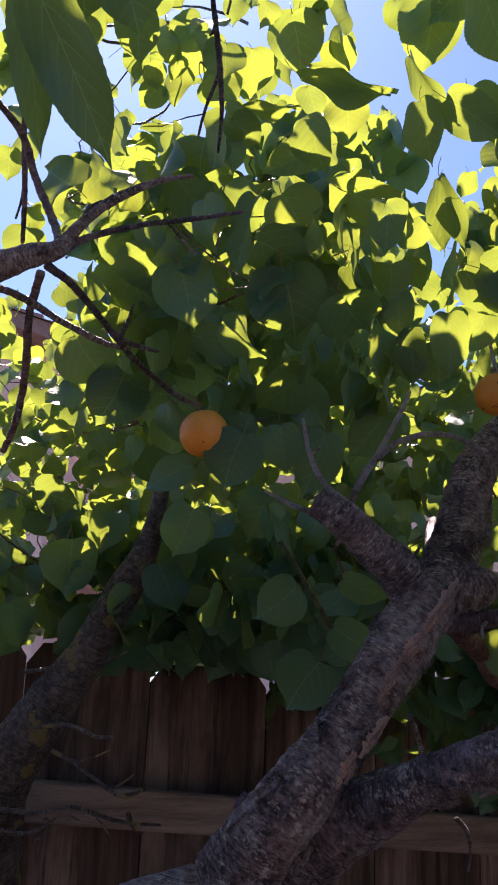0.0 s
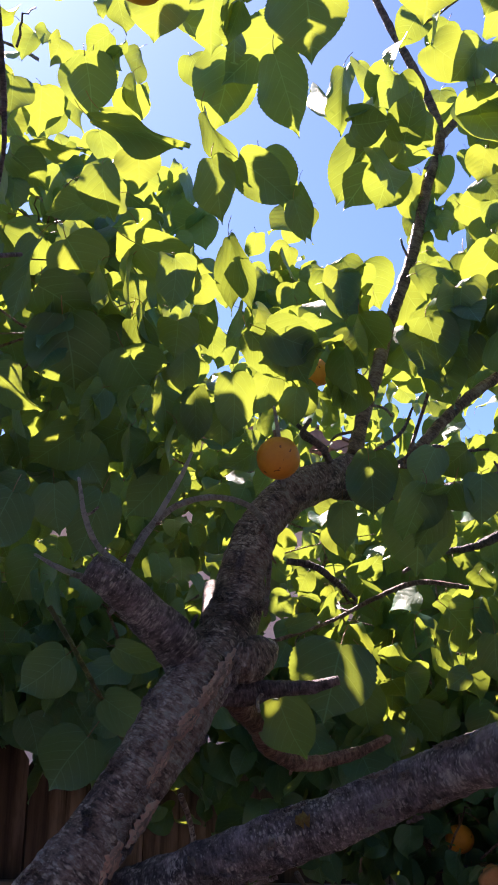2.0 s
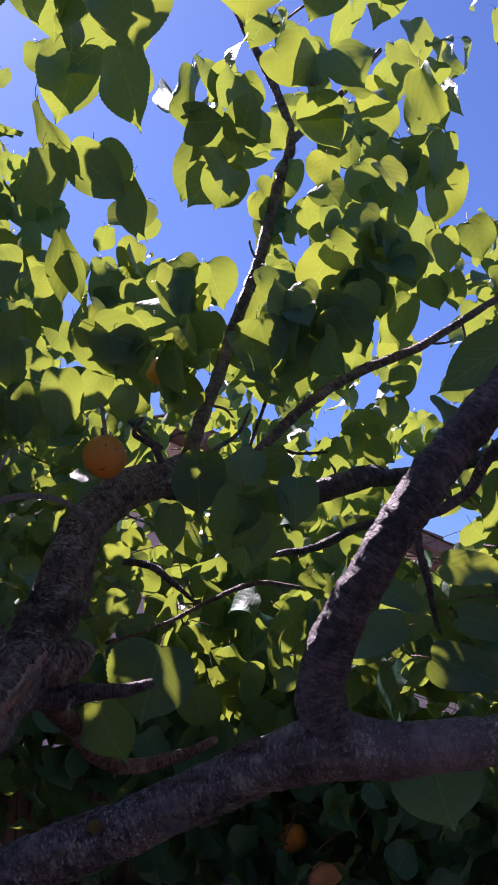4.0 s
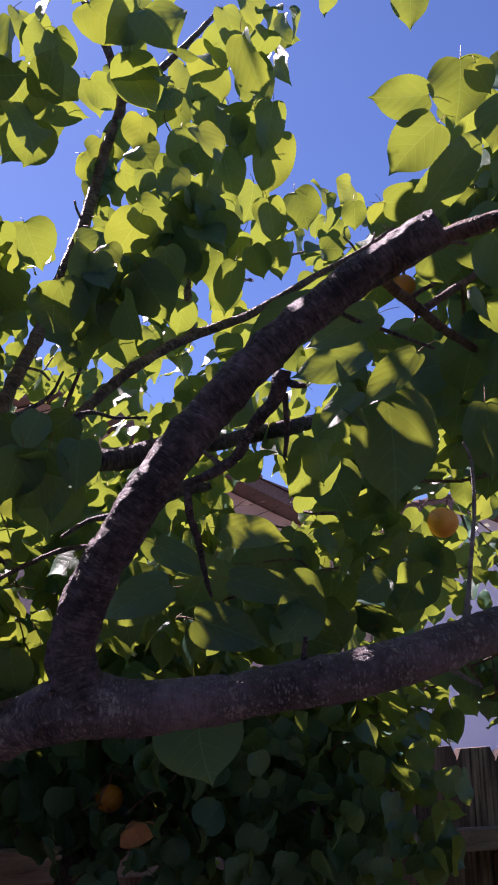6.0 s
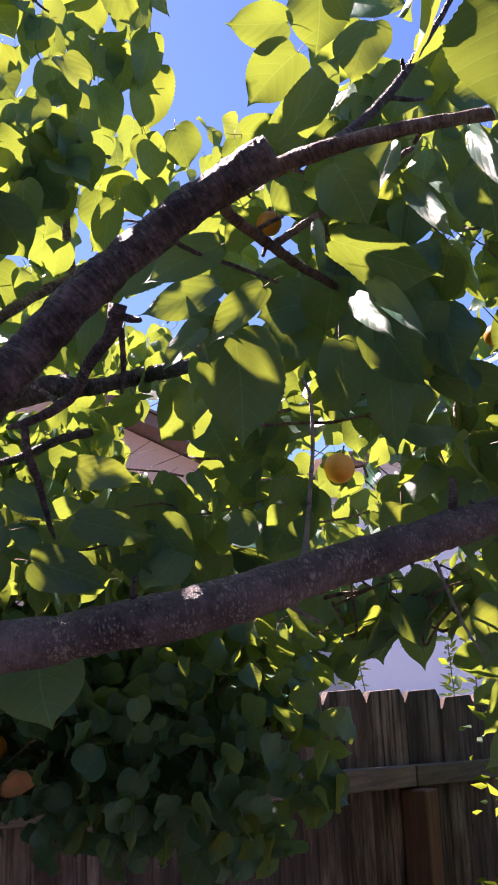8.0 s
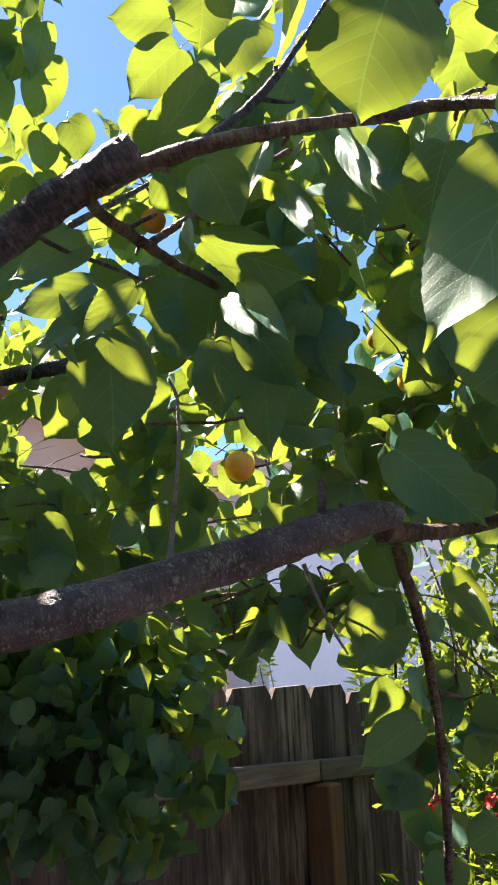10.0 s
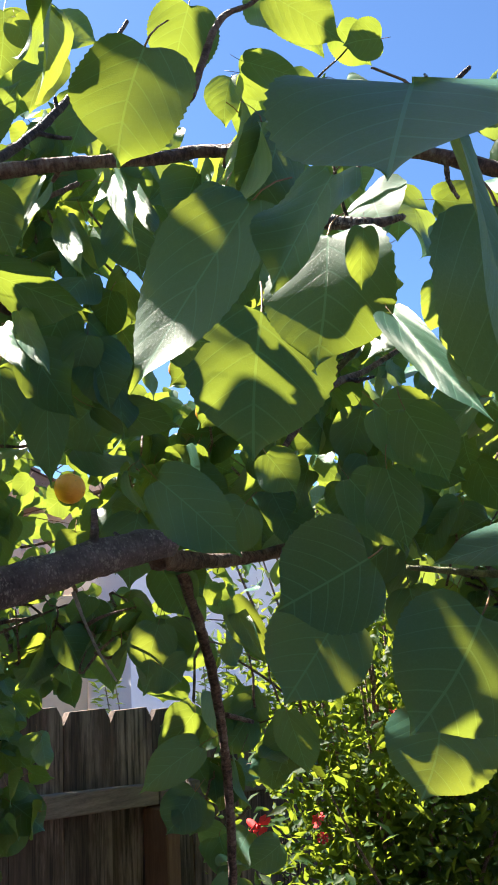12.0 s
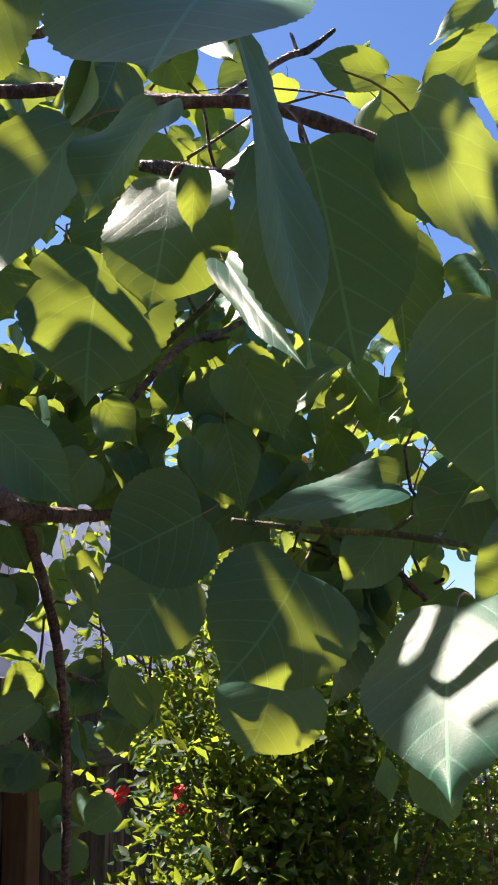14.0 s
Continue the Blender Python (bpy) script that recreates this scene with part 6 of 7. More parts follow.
leaf((0.754, 1.026, 2.703), (0.711, 0.953, 2.540), (-0.95, -0.09, 0.29), 0.037, 0.20, 0.10)
leaf((0.088, 1.129, 2.664), (0.093, 0.946, 2.459), (-0.71, -0.54, 0.46), 0.023, 0.20, 0.10)
leaf((0.457, 0.684, 1.836), (0.406, 0.708, 1.816), (-0.47, -0.86, 0.18), 0.033, 0.15, 0.10)
leaf((0.418, 0.868, 2.098), (0.433, 0.875, 2.025), (-0.34, -0.93, -0.16), 0.062, 0.20, 0.10)
leaf((0.506, 1.076, 2.582), (0.552, 1.075, 2.545), (-0.46, -0.68, -0.57), 0.046, 0.20, 0.15)
leaf((0.569, 1.033, 2.583), (0.594, 1.037, 2.544), (-0.75, -0.43, -0.51), 0.045, 0.20, 0.15)
leaf((0.609, 1.014, 2.558), (0.580, 1.031, 2.530), (-0.45, -0.89, -0.05), 0.039, 0.20, 0.15)
leaf((0.625, 1.045, 2.575), (0.632, 1.048, 2.508), (-0.55, -0.83, -0.10), 0.037, 0.20, 0.15)
leaf((0.650, 1.005, 2.605), (0.673, 1.004, 2.549), (-0.33, -0.93, -0.12), 0.046, 0.20, 0.15)
leaf((0.697, 0.967, 2.609), (0.720, 0.976, 2.526), (-0.64, -0.72, -0.26), 0.057, 0.20, 0.15)
leaf((0.643, 1.004, 2.546), (0.673, 1.014, 2.489), (-0.23, -0.93, -0.28), 0.043, 0.20, 0.15)
leaf((0.673, 0.984, 2.536), (0.686, 0.985, 2.470), (-0.09, -1.00, -0.03), 0.048, 0.20, 0.15)
leaf((0.723, 0.951, 2.536), (0.715, 0.968, 2.460), (-0.12, -0.97, -0.20), 0.046, 0.20, 0.15)
leaf((0.741, 0.967, 2.503), (0.736, 1.006, 2.421), (-0.38, -0.84, -0.38), 0.059, 0.20, 0.15)
leaf((0.527, 1.091, 2.504), (0.526, 1.096, 2.441), (0.19, -0.98, -0.08), 0.045, 0.20, 0.15)
leaf((0.550, 1.067, 2.524), (0.551, 1.098, 2.469), (-0.70, -0.61, -0.37), 0.045, 0.20, 0.15)
leaf((0.574, 1.044, 2.524), (0.583, 1.052, 2.488), (-0.11, -0.97, -0.24), 0.032, 0.20, 0.15)
leaf((0.584, 1.068, 2.466), (0.571, 1.094, 2.419), (-0.40, -0.84, -0.36), 0.047, 0.20, 0.15)
leaf((0.608, 1.049, 2.480), (0.619, 1.061, 2.433), (-0.51, -0.80, -0.33), 0.040, 0.20, 0.15)
leaf((0.626, 1.043, 2.490), (0.666, 1.041, 2.427), (-0.16, -0.98, -0.08), 0.071, 0.20, 0.15)
leaf((0.683, 1.028, 2.492), (0.705, 1.038, 2.419), (-0.72, -0.63, -0.31), 0.061, 0.20, 0.15)
leaf((0.593, 1.066, 2.413), (0.622, 1.043, 2.378), (-0.83, -0.30, -0.48), 0.043, 0.20, 0.15)
leaf((0.594, 1.106, 2.404), (0.621, 1.110, 2.333), (-0.78, -0.54, -0.32), 0.073, 0.20, 0.15)
leaf((0.633, 1.052, 2.388), (0.632, 1.080, 2.341), (0.12, -0.85, -0.51), 0.050, 0.20, 0.15)
leaf((0.738, 1.000, 2.419), (0.757, 1.013, 2.360), (-0.23, -0.93, -0.28), 0.049, 0.20, 0.15)
leaf((0.776, 0.988, 2.433), (0.793, 0.987, 2.375), (-0.80, -0.56, -0.21), 0.058, 0.20, 0.15)
leaf((0.837, 0.935, 2.406), (0.847, 0.952, 2.371), (-0.61, -0.62, -0.49), 0.035, 0.20, 0.15)
leaf((0.744, 0.993, 2.351), (0.761, 1.006, 2.302), (-0.45, -0.82, -0.37), 0.037, 0.20, 0.15)
leaf((0.717, 1.009, 2.345), (0.738, 1.016, 2.302), (-0.78, -0.44, -0.44), 0.043, 0.20, 0.15)
leaf((0.567, 1.120, 2.365), (0.577, 1.140, 2.331), (-0.24, -0.80, -0.55), 0.037, 0.20, 0.15)
leaf((0.548, 1.150, 2.323), (0.544, 1.165, 2.277), (-0.23, -0.93, -0.28), 0.042, 0.20, 0.15)
leaf((0.573, 1.114, 2.289), (0.575, 1.111, 2.244), (-0.76, -0.65, -0.01), 0.041, 0.20, 0.15)
leaf((0.635, 1.082, 2.329), (0.633, 1.094, 2.288), (-0.06, -0.96, -0.28), 0.043, 0.20, 0.15)
leaf((0.647, 1.068, 2.275), (0.646, 1.094, 2.233), (-0.08, -0.85, -0.53), 0.046, 0.20, 0.15)
leaf((0.707, 1.038, 2.333), (0.702, 1.067, 2.261), (-0.66, -0.71, -0.24), 0.042, 0.20, 0.15)
leaf((0.598, 1.116, 2.230), (0.621, 1.105, 2.185), (-0.73, -0.65, -0.21), 0.048, 0.20, 0.15)
leaf((0.551, 1.129, 2.243), (0.543, 1.140, 2.201), (0.03, -0.97, -0.25), 0.038, 0.20, 0.15)
leaf((0.622, 1.070, 2.358), (0.650, 1.059, 2.326), (-0.76, -0.40, -0.51), 0.039, 0.20, 0.15)
leaf((0.521, 1.116, 2.425), (0.552, 1.117, 2.399), (-0.42, -0.74, -0.53), 0.035, 0.20, 0.15)
leaf((0.539, 1.084, 2.599), (0.565, 1.055, 2.605), (-0.22, -0.40, -0.89), 0.032, 0.20, 0.15)
leaf((0.974, 0.884, 1.787), (0.973, 0.868, 1.718), (-0.73, -0.67, 0.17), 0.049, 0.20, 0.15)
leaf((1.021, 0.856, 1.788), (1.015, 0.843, 1.709), (-0.76, -0.63, 0.17), 0.048, 0.20, 0.15)
leaf((0.944, 0.900, 1.795), (0.940, 0.892, 1.745), (-0.71, -0.69, 0.16), 0.048, 0.20, 0.15)
leaf((0.999, 0.865, 1.802), (0.990, 0.865, 1.759), (-0.75, -0.65, 0.15), 0.055, 0.20, 0.15)
leaf((1.050, 0.838, 1.793), (1.050, 0.827, 1.750), (-0.78, -0.61, 0.16), 0.055, 0.20, 0.15)
leaf((0.917, 0.913, 1.806), (0.915, 0.905, 1.759), (-0.69, -0.71, 0.15), 0.052, 0.20, 0.15)
leaf((0.958, 0.888, 1.808), (0.959, 0.879, 1.770), (-0.72, -0.68, 0.15), 0.051, 0.20, 0.15)
leaf((1.037, 0.840, 1.814), (1.031, 0.836, 1.767), (-0.77, -0.62, 0.14), 0.055, 0.20, 0.15)
leaf((1.070, 0.824, 1.799), (1.062, 0.820, 1.739), (-0.79, -0.59, 0.16), 0.055, 0.20, 0.15)
leaf((0.582, 1.199, 2.394), (0.609, 1.208, 2.356), (-0.29, -0.87, -0.41), 0.041, 0.17, 0.05)
leaf((0.627, 1.162, 2.435), (0.647, 1.148, 2.394), (-0.07, -0.96, 0.28), 0.042, 0.40, 0.20)
leaf((0.733, 1.061, 2.396), (0.713, 1.104, 2.362), (0.01, -0.63, -0.78), 0.054, 0.35, 0.07)
leaf((0.745, 1.051, 2.470), (0.740, 1.068, 2.413), (0.26, -0.92, -0.29), 0.058, 0.36, 0.10)
leaf((0.711, 1.069, 2.589), (0.654, 1.106, 2.588), (-0.21, -0.35, -0.91), 0.070, 0.24, 0.22)
leaf((0.592, 1.195, 2.284), (0.612, 1.195, 2.215), (-0.23, -0.97, -0.06), 0.061, 0.40, 0.13)
leaf((0.524, 1.146, 2.635), (0.549, 1.149, 2.584), (-0.09, -0.99, -0.10), 0.056, 0.28, 0.16)
leaf((0.664, 1.067, 2.587), (0.702, 1.056, 2.620), (0.11, -0.90, -0.42), 0.038, 0.19, 0.07)
leaf((0.561, 1.218, 2.339), (0.562, 1.251, 2.283), (-0.12, -0.85, -0.51), 0.062, 0.40, 0.24)
leaf((0.681, 1.137, 2.296), (0.711, 1.121, 2.246), (-0.23, -0.96, 0.18), 0.059, 0.12, 0.21)
leaf((0.708, 1.071, 2.458), (0.705, 1.083, 2.409), (0.23, -0.94, -0.24), 0.046, 0.20, 0.23)
leaf((0.765, 1.066, 2.345), (0.785, 1.088, 2.299), (-0.62, -0.57, -0.54), 0.051, 0.11, 0.09)
leaf((0.741, 1.106, 2.336), (0.717, 1.145, 2.303), (-0.49, -0.71, -0.50), 0.045, 0.18, 0.20)
leaf((0.533, 1.177, 2.374), (0.576, 1.173, 2.316), (-0.69, -0.55, -0.46), 0.072, 0.28, 0.10)
leaf((0.635, 1.154, 2.260), (0.620, 1.152, 2.214), (0.30, -0.95, -0.06), 0.041, 0.36, 0.18)
leaf((0.563, 1.174, 2.448), (0.572, 1.170, 2.393), (0.04, -0.99, 0.09), 0.045, 0.21, 0.19)
leaf((0.651, 1.086, 2.662), (0.668, 1.074, 2.585), (0.01, -0.99, 0.16), 0.070, 0.33, 0.09)
leaf((0.687, 1.060, 2.555), (0.734, 1.017, 2.528), (-0.72, -0.66, -0.21), 0.054, 0.37, 0.11)
leaf((0.652, 1.125, 2.440), (0.642, 1.156, 2.388), (-0.05, -0.86, -0.51), 0.060, 0.31, 0.16)
leaf((0.658, 1.096, 2.663), (0.666, 1.103, 2.590), (-0.88, -0.45, -0.14), 0.074, 0.13, 0.07)
leaf((0.553, 1.180, 2.320), (0.555, 1.201, 2.264), (-0.26, -0.90, -0.35), 0.051, 0.22, 0.13)
leaf((0.566, 1.103, 2.642), (0.603, 1.100, 2.606), (-0.60, -0.55, -0.58), 0.053, 0.24, 0.10)
leaf((0.622, 1.134, 2.467), (0.657, 1.117, 2.449), (-0.54, -0.33, -0.77), 0.045, 0.33, 0.18)
leaf((0.720, 1.111, 2.393), (0.784, 1.087, 2.375), (-0.38, -0.38, -0.84), 0.068, 0.22, 0.17)
leaf((0.737, 1.110, 2.259), (0.735, 1.119, 2.208), (-0.45, -0.88, -0.14), 0.040, 0.12, 0.11)
leaf((0.752, 1.063, 2.343), (0.763, 1.092, 2.297), (0.03, -0.85, -0.52), 0.054, 0.20, 0.18)
leaf((0.691, 1.091, 2.572), (0.665, 1.103, 2.525), (0.26, -0.89, -0.37), 0.048, 0.28, 0.11)
leaf((0.635, 1.174, 2.276), (0.649, 1.186, 2.223), (0.10, -0.98, -0.20), 0.050, 0.22, 0.10)
leaf((0.595, 1.216, 2.275), (0.531, 1.238, 2.250), (0.12, -0.59, -0.80), 0.078, 0.28, 0.19)
leaf((0.565, 1.090, 2.653), (0.552, 1.104, 2.594), (-0.64, -0.77, -0.04), 0.058, 0.21, 0.08)

leaf((0.980, 0.222, 2.157), (1.017, 0.180, 2.094), (-0.89, -0.35, -0.29), 0.071, 0.30, 0.08)
leaf((0.930, 0.270, 2.096), (0.951, 0.217, 2.079), (-0.90, -0.24, -0.36), 0.036, 0.30, 0.08)
leaf((0.901, 0.055, 2.095), (0.898, 0.082, 2.037), (-0.83, -0.52, -0.21), 0.062, 0.20, 0.08)
leaf((0.852, 0.373, 2.319), (0.881, 0.332, 2.246), (-0.80, -0.21, 0.56), 0.063, 0.20, 0.08)
leaf((0.947, 0.367, 2.318), (0.983, 0.358, 2.288), (-0.61, -0.55, -0.57), 0.039, 0.15, 0.08)
leaf((0.864, 0.418, 2.261), (0.902, 0.389, 2.254), (-0.56, -0.62, -0.55), 0.043, 0.15, 0.08)
leaf((0.740, 0.344, 2.226), (0.739, 0.365, 2.168), (-0.50, -0.82, -0.28), 0.055, 0.15, 0.08)
leaf((0.885, 0.308, 1.925), (0.917, 0.273, 1.871), (-0.81, -0.58, -0.12), 0.055, 0.20, 0.08)
leaf((0.898, 0.354, 1.878), (0.924, 0.325, 1.817), (-0.78, -0.63, -0.03), 0.045, 0.20, 0.08)
leaf((1.020, 0.249, 1.809), (0.998, 0.286, 1.755), (-0.82, -0.56, -0.06), 0.053, 0.20, 0.08)

# ---- fruit
def apricot(place, r):
    bm = bmesh.new()
    bmesh.ops.create_uvsphere(bm, u_segments=28, v_segments=20, radius=1.0)
    for v in bm.verts:
        g = math.atan2(v.co.x, -v.co.y)
        flat = math.hypot(v.co.x, v.co.y)
        groove = 0.07 * math.exp(-((g - 0.5) / 0.16) ** 2) * flat
        dent = 0.16 * math.exp(-(flat / 0.22) ** 2) if v.co.z > 0 else 0
        v.co *= 1 - groove - dent + 0.025 * noise.noise(v.co * 1.7)
        v.co.z *= 0.97
        v.co *= r
    for fc in bm.faces:
        fc.smooth = True
    me = bpy.data.meshes.new("apricot")
    bm.to_mesh(me)
    bm.free()
    me.materials.append(FRUIT)
    ob = tagged(new("apricot", me), "ripe orange apricot hanging among the leaves", "fruit", "apricots on the tree")
    ob.location = place
    ob.rotation_euler = (random.uniform(-0.3, 0.3), random.uniform(-0.3, 0.3), random.uniform(-0.8, 0.8))
    st = bmesh.new()
    bmesh.ops.create_cone(st, segments=6, radius1=0.0022, radius2=0.0016, depth=r * 0.8)
    bmesh.ops.translate(st, verts=st.verts, vec=(0, 0, r * 1.15))
    part("stem", st, BARKS["red"], ob, "short brown stem")
    return ob


apricot((-0.026, 0.899, 1.959), 0.0243)
apricot((0.274, 0.936, 2.026), 0.0227)
apricot((0.074, 0.648, 2.324), 0.0212)
apricot((0.375, 1.097, 2.194), 0.0178)
apricot((1.261, 1.305, 2.058), 0.0285)
apricot((0.738, 0.715, 2.168), 0.0131)
apricot((1.706, 0.850, 2.026), 0.0172)
apricot((0.957, 0.628, 2.051), 0.0119)
apricot((0.635, 1.292, 1.627), 0.0193)
apricot((0.972, 0.602, 2.000), 0.0131)

# ---- fence
FENCE_A, FENCE_SLOPE = Vector((0.08, 1.53)), radians(15.7)
along = Vector((math.cos(FENCE_SLOPE), math.sin(FENCE_SLOPE)))


def fence_top(s):
    return 1.745 - 0.066 * s


fence = tagged(new("fence"), "weathered grey-brown board fence with dog-eared tops", "fence")
fence.location = (FENCE_A.x, FENCE_A.y, 0)
fence.rotation_euler = (0, 0, FENCE_SLOPE)
BW = 0.185
for k in range(-16, 44):
    s0 = k * BW - 0.19
    top = fence_top(s0) + random.uniform(-0.01, 0.008)
    g = random.uniform(0.0008, 0.0018)
    warp = random.uniform(-0.003, 0.003)
    bm = bmesh.new()
    outline = [(s0 + g, 0.0), (s0 + BW - g, 0.0), (s0 + BW - g, top - 0.03), (s0 + BW - g - 0.022, top), (s0 + g + 0.022, top), (s0 + g, top - 0.03)]
    near = [bm.verts.new((x, warp, z)) for x, z in outline]
    far = [bm.verts.new((x, 0.018 + warp, z)) for x, z in outline]
    bm.faces.new(near)
    bm.faces.new(far[::-1])
    for i in range(6):
        j = (i + 1) % 6
        bm.faces.new((near[j], near[i], far[i], far[j]))
    part("board", bm, BOARD, fence)
for k in range(-1, 4):
    bm = bmesh.new()
    x0 = 2.0 + (k - 1) * 2.44
    box(bm, (x0 + 0.003, -0.042, -0.055), (x0 + 2.437, -0.004, 0.0), 0.003)
    for v in bm.verts:
        v.co.z += fence_top(v.co.x) - 0.185 + 0.0
    part("rail", bm, RAIL, fence)
    bm = bmesh.new()
    box(bm, (x0 - 0.03, -0.085, 0.0), (x0 + 0.03, -0.004, fence_top(x0) - 0.245), 0.004)
    part("post", bm, POST, fence, "reddish-brown wooden post")

# ---- plain board walls that close the yard behind the camera
for lo, hi in (((-4.6, -7.1, 0), (9.6, -7.0, 1.8)), ((-4.7, -7.1, 0), (-4.6, 0.2, 1.8)), ((9.6, -7.1, 0), (9.7, 4.2, 1.8))):
    bm = bmesh.new()
    box(bm, lo, hi, 0.005)
    tagged(part("wall", bm, BOARD, None), "plain weathered timber wall round the yard", "wall", kind="structure")

# ---- unseen wall and timber roof, added behind the camera to cut the sky's fill
bm = bmesh.new()
box(bm, (-4.0, -4.2, 0), (1.2, -4.0, 3.1), 0.01)
tagged(part("wall", bm, BOARD, None), "plain brown timber wall added behind the camera to block sky light", "wall", kind="structure")
bm = bmesh.new()
box(bm, (-4.0, -4.2, 3.1), (1.2, -0.6, 3.2), 0.01)
tagged(part("ceiling", bm, BOARD, None), "plain brown timber roof added behind the camera to block sky light", "ceiling", kind="structure")

# ---- the neighbours' houses beyond the fence
def gable_house(place, lo, hi, deep, eave, apex, rise, walls, label):
    """A house with its gable end towards the yard: wall, roof slabs with overhang, fascia boards."""
    h = tagged(new("house"), label, "house", "houses over the fence")
    h.location = place
    bm = bmesh.new()
    ridge = eave + rise * (hi - apex)
    left = ridge - rise * (apex - lo)
    outline = [(lo, 0), (hi, 0), (hi, eave), (apex, ridge), (lo, left)]
    a1 = [bm.verts.new((x, 0, z)) for x, z in outline]
    a2 = [bm.verts.new((x, deep, z)) for x, z in outline]
    bm.faces.new(a1)
    bm.faces.new(a2[::-1])
    for i in range(5):
        j = (i + 1) % 5
        bm.faces.new((a1[j], a1[i], a2[i], a2[j]))
    part("wall", bm, walls, h)
    for end in (lo, hi):
        e = 0.35 if end == hi else -0.35
        zz = (eave if end == hi else left) - rise * 0.35
        bm = bmesh.new()
        sec = [(apex, ridge + 0.02), (end + e, zz + 0.02), (end + e, zz + 0.14), (apex, ridge + 0.14)]
        b1 = [bm.verts.new((x, -0.3, z)) for x, z in sec]
        b2 = [bm.verts.new((x, deep + 0.3, z)) for x, z in sec]
        for q in ((b1[0], b1[1], b1[2], b1[3]), (b2[3], b2[2], b2[1], b2[0])):
            bm.faces.new(q)
        for i in range(4):
            j = (i + 1) % 4
            bm.faces.new((b1[j], b1[i], b2[i], b2[j]))
        bmesh.ops.recalc_face_normals(bm, faces=bm.faces)
        roof = part("roof", bm, SHINGLE, h, "brown shingle roof")
        n = 9
        for k in range(n):
            u0, u1 = k / n, (k + 1) / n
            xa, za = apex + (end + e - apex) * u0, ridge + (zz - ridge) * u0
            xb, zb = apex + (end + e - apex) * u1, ridge + (zz - ridge) * u1
            bm = bmesh.new()
            vs = [bm.verts.new(c) for c in ((xa, -0.33, za + 0.142), (xb, -0.33, zb + 0.142), (xb, -0.33, zb + 0.175), (xa, -0.33, za + 0.146), (xa, deep, za + 0.142), (xb, deep, zb + 0.142), (xb, deep, zb + 0.175), (xa, deep, za + 0.146))]
            for q in ((0, 1, 2, 3), (7, 6, 5, 4), (3, 2, 6, 7), (1, 5, 6, 2)):
                bm.faces.new([vs[i] for i in q])
            bmesh.ops.recalc_face_normals(bm, faces=bm.faces)
            part("shingle", bm, SHINGLE, roof)
    return h


gable_house((0, 8.0, 0), -0.5, 5.1, 6.0, 3.45, 2.4, 0.35, STUCCO, "beige stucco house with a brown shingle gable roof")
gable_house((0, 7.7, 0), 6.15, 11.0, 5.0, 2.75, 6.9, 0.24, WHITE, "white painted house behind the fence")
gable_house((0, 7.0, 0), -8.0, -1.35, 6.0, 4.15, -5.0, 0.3, STUCCO, "pale stucco house glimpsed through leaves")
bm = bmesh.new()
box(bm, (5.2, 8.4, 0), (6.12, 8.6, 2.5), 0.01)
tagged(part("garden_wall", bm, CREAM, None), "cream rendered garden wall", "wall", kind="structure")

# ---- unseen pale strip, added to bounce sunlight onto the house walls
bm = bmesh.new()
box(bm, (-0.4, 3.9, -0.2), (12.0, 7.0, 0.06), 0.01)
tagged(part("pavement", bm, CONCRETE, None), "pale concrete strip added beyond the fence to bounce sunlight", "pavement", kind="structure")

# ---- the shrub with red flowers at the fence
def narrow_leaf():
    s = np.array((0.0, 0.4, 1.0))
    w = np.array((0.05, 0.22, 0.0))
    verts, uvs, faces = [], [], []
    for k in range(3):
        for e in (-1, 0, 1):
            verts.append((w[k] * e, s[k], abs(e) * w[k] * 0.3 - 0.12 * s[k] ** 2))
            uvs.append((0.5 + w[k] * e, s[k]))
    for k in range(2):
        for j in range(2):
            o = k * 3 + j
            faces.append((o, o + 1, o + 4, o + 3))
    return np.array(verts), faces, np.array(uvs)


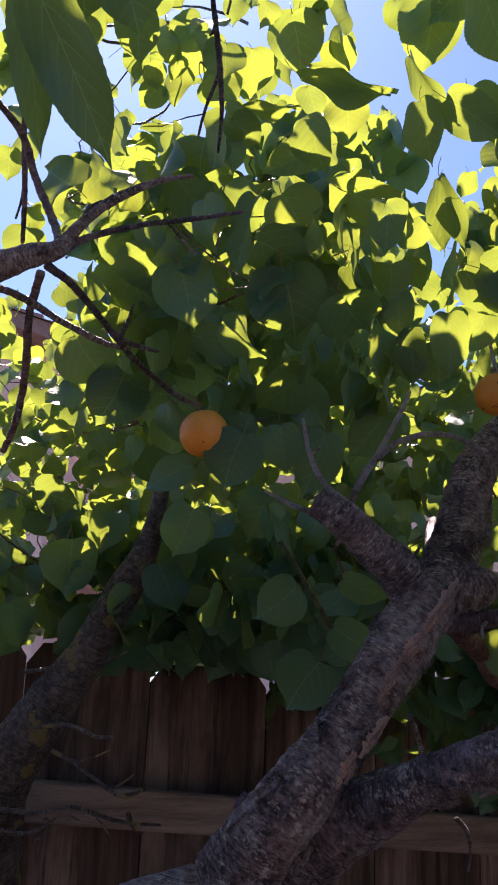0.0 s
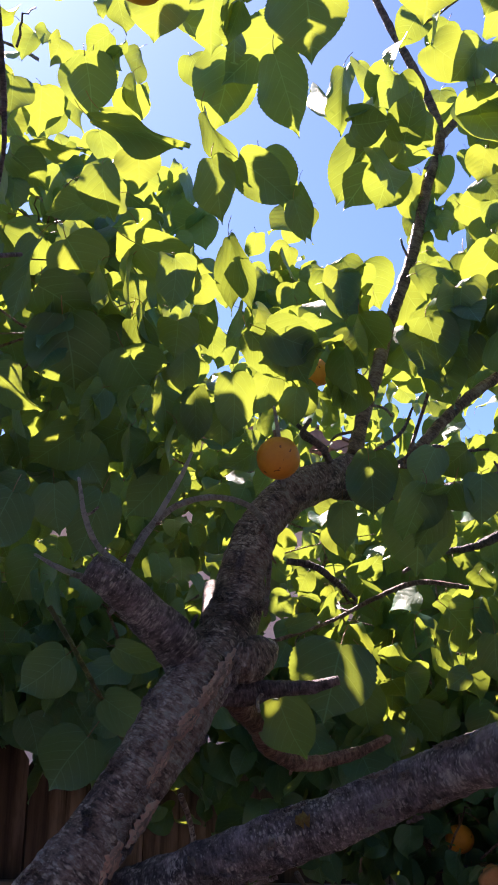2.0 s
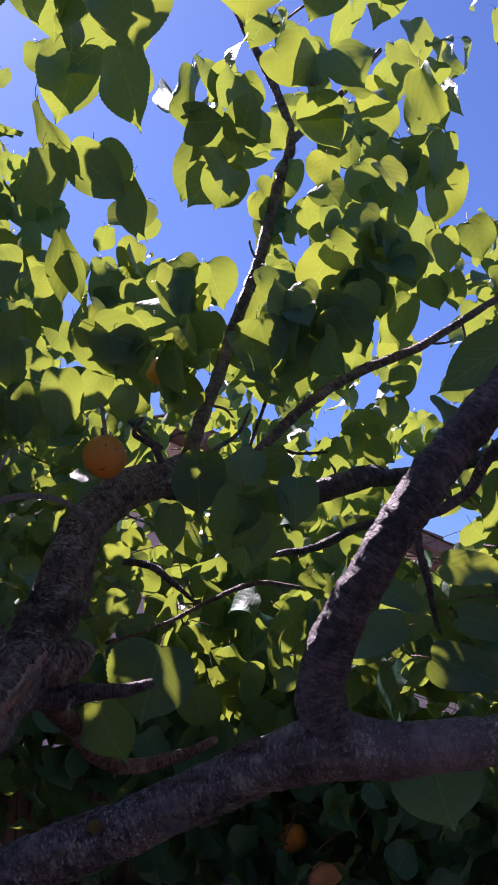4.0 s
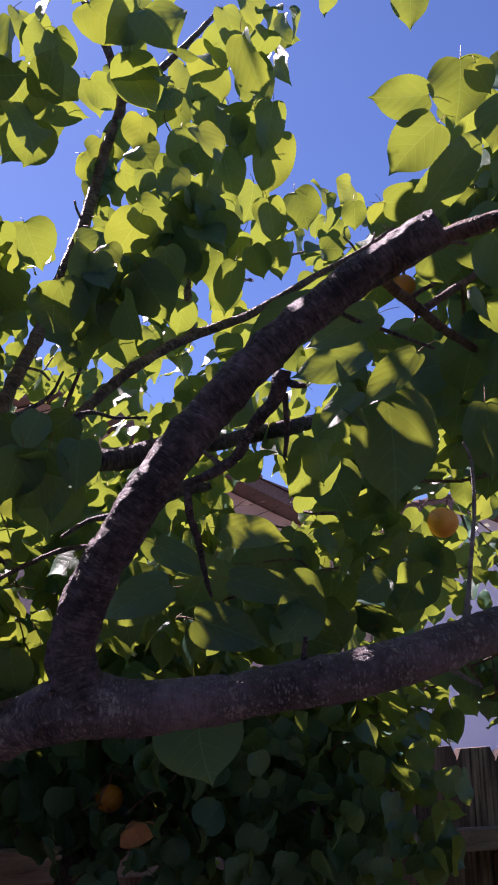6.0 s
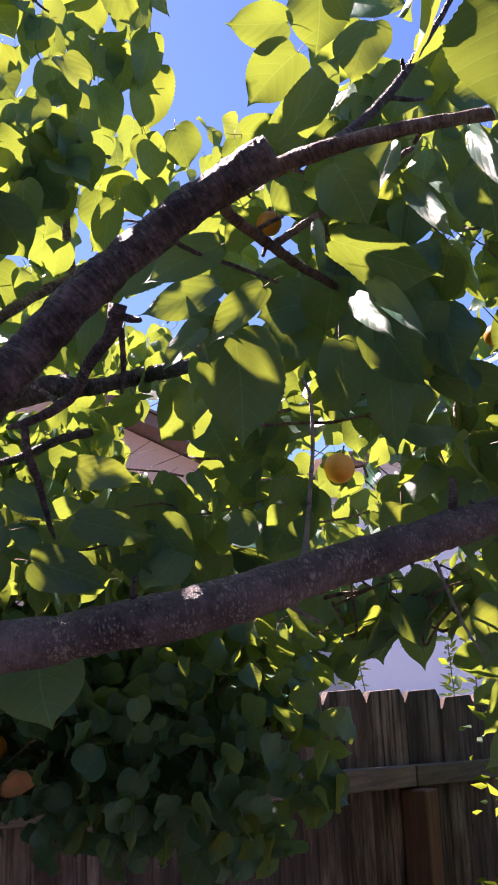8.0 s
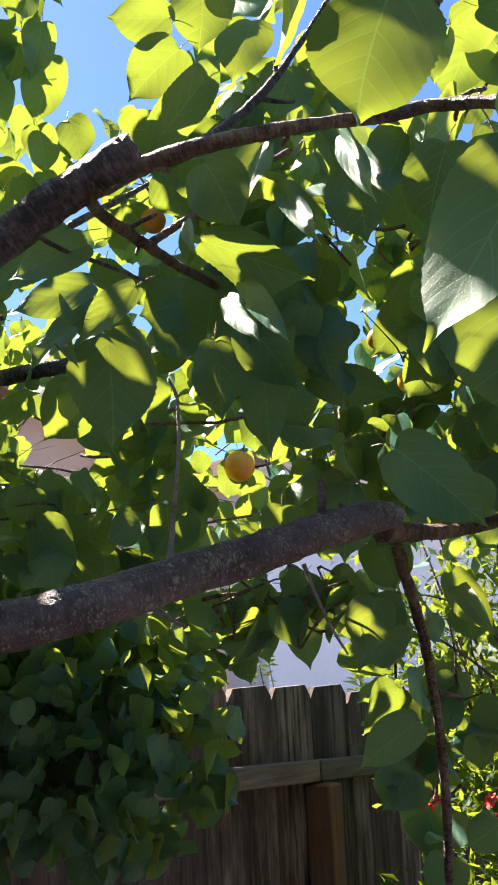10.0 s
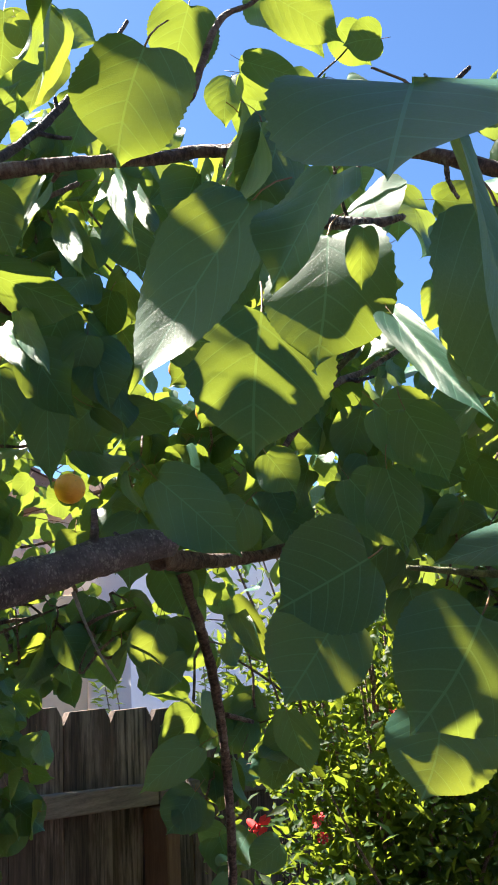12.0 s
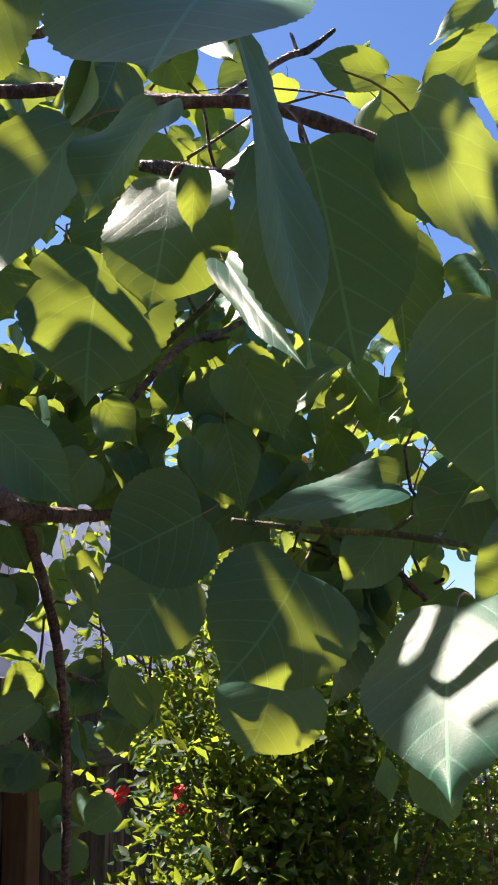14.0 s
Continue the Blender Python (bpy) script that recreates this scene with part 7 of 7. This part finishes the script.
shrub = tagged(new("shrub"), "leafy pomegranate shrub with small glossy leaves by the fence", "shrub")
shrub.location = (2.47, 1.33, 0)
BLOSSOMS = [((1.815, 1.472, 1.405), 0.04, 0.4), ((1.953, 1.407, 1.398), 0.02, 1.6), ((1.976, 1.398, 1.356), 0.015, 2.9), ((2.129, 1.310, 1.613), 0.014, 0.9)]
YARD = Vector((-0.68, -0.73, 0.08))
random.seed(21)
bushy = []
SUNNY = Vector((2.22, 1.29, 1.59))
for k in range(96):
    shift = Vector((0.62, -0.12, 0)) if k >= 74 else Vector()
    g, lean_out = random.uniform(0, 6.28), random.uniform(0.15, 0.75)
    top = Vector((math.cos(g) * lean_out * 0.95, math.sin(g) * lean_out * 0.75, random.uniform(1.0, 1.78) - 0.25 * lean_out))
    if k % 5 < 3 and k < 74:
        shift = Vector((-0.12, 0.16, 0))
        top = Vector((top.x * 0.62, top.y * 0.75, random.uniform(1.5, 2.15)))
    bend = Vector((top.x * 0.35, top.y * 0.35, top.z * 0.6))
    tube("stem", [(0.03 * math.cos(g) + shift.x, 0.03 * math.sin(g) + shift.y, -0.05, 0.012), (*(bend + shift), 0.007), (*(top + shift), 0.002)], BARKS["red"], shrub, knots=0.1, seed=k)
    for i in range(330):
        u = 1.08 - 0.75 * random.random() ** 1.3
        mid = bend.lerp(top, (u - 0.35) / 0.65) + shift
        place = shrub.location + mid + Vector([random.gauss(0, 0.1) for _ in range(3)])
        if place.x < 1.88:
            continue
        off = place - SUNNY
        s = off.dot(toward)
        if s > 0.06 and (off - toward * s).length < 0.2 and random.random() < 0.93:
            continue
        if any((place - Vector(b[0]) - YARD * min(0.8, max(0, (place - Vector(b[0])).dot(YARD)))).length < 0.05 for b in BLOSSOMS):
            continue
        axis = Vector((random.gauss(top.x, 0.7), random.gauss(top.y, 0.7), random.gauss(0.2, 0.6))).normalized()
        bushy.append((place, axis, Vector((random.gauss(-0.35, 0.6), random.gauss(-0.4, 0.5), random.gauss(0.5, 0.5))), random.uniform(0.024, 0.052)))
for i in range(1500):
    place = SUNNY + Vector((random.gauss(0, 0.11), random.gauss(0.02, 0.06), random.gauss(0, 0.09)))
    if any((place - Vector(b[0])).length < 0.12 for b in BLOSSOMS):
        continue
    axis = Vector((random.gauss(-0.3, 0.6), random.gauss(-0.3, 0.6), random.gauss(0.2, 0.6))).normalized()
    bushy.append((place, axis, Vector((random.gauss(-0.35, 0.6), random.gauss(-0.4, 0.5), random.gauss(0.3, 0.5))), random.uniform(0.026, 0.055)))
tagged(joined_leaves("foliage", bushy, SHRUB_LEAF, shrub, [narrow_leaf()], False), "small narrow glossy green leaves", kind="stuff")


# ---- a sparse shrub beyond the fence, its shoots before the pale wall
thin = tagged(new("shrub"), "sparse dark-leaved shrub shoots rising behind the fence", "shrub")
SPRIGS = [(2.178, 2.531, 1.777), (2.244, 2.554, 1.739), (2.470, 2.354, 1.754), (2.491, 2.264, 1.768), (2.677, 2.169, 1.779), (2.648, 2.069, 1.739)]
thin.location = (*[sum(p[i] for p in SPRIGS) / len(SPRIGS) for i in range(2)], 0)
sprig_leaves = []
for k, p in enumerate(SPRIGS):
    top = Vector(p) - thin.location
    foot = Vector((top.x * 0.4, top.y * 0.4, -0.05))
    tube("stem", [(*foot, 0.01), (*(foot.lerp(top, 0.6) + Vector((0.03, 0, 0))), 0.005), (*top, 0.0015)], BARKS["purple"], thin, knots=0.1, seed=k)
    for i in range(26):
        u = i / 26
        place = Vector(p) - Vector((0.0, 0.0, 0.2 * u)) + Vector([random.gauss(0, 0.008) for _ in range(3)])
        axis = Vector((random.choice((-1, 1)) * random.uniform(0.5, 1), random.gauss(0, 0.4), random.uniform(0.0, 0.7))).normalized()
        sprig_leaves.append((place, axis, Vector((random.gauss(0, 0.4), -0.6, 0.8)), random.uniform(0.028, 0.045)))
tagged(joined_leaves("foliage", sprig_leaves, SHRUB_LEAF, thin, [narrow_leaf()], False), "small dark narrow leaves", kind="stuff")


def red_flower(place, size, turn):
    """A crumpled pomegranate blossom: waxy calyx and six ragged petals."""
    f = tagged(new("flower"), "crumpled red pomegranate blossom on the shrub", "flower", "red blossoms")
    f.location = place
    f.rotation_euler = (2.2, 0.3, turn)
    v, fc = [], []
    for k, (r, z) in enumerate(((0.12, 0.0), (0.22, 0.25), (0.2, 0.5), (0.3, 0.75))):
        for j in range(8):
            g = j * math.pi / 4
            v.append((r * math.cos(g) * size, r * math.sin(g) * size, z * size))
        if k:
            fc += [((k - 1) * 8 + j, (k - 1) * 8 + (j + 1) % 8, k * 8 + (j + 1) % 8, k * 8 + j) for j in range(8)]
    mesh_object("calyx", v, fc, PETAL, f)
    for i in range(6):
        v, fc = [], []
        g0 = i * math.pi / 3
        for a2 in range(5):
            for b2 in range(4):
                u, w = a2 / 4, (b2 / 3 - 0.5) * (0.25 + 0.6 * math.sin(a2 / 4 * 2.4))
                g = g0 + w
                r = (0.2 + 0.75 * u + random.uniform(-0.06, 0.06)) * size
                v.append((r * math.cos(g), r * math.sin(g), (0.65 + 0.45 * u * (1 - 0.6 * u) + random.uniform(-0.07, 0.07)) * size))
        for a2 in range(4):
            for b2 in range(3):
                o = a2 * 4 + b2
                fc.append((o, o + 1, o + 5, o + 4))
        mesh_object("petal", v, fc, PETAL, f)


for place, size, turn in BLOSSOMS:
    red_flower(place, size, turn)
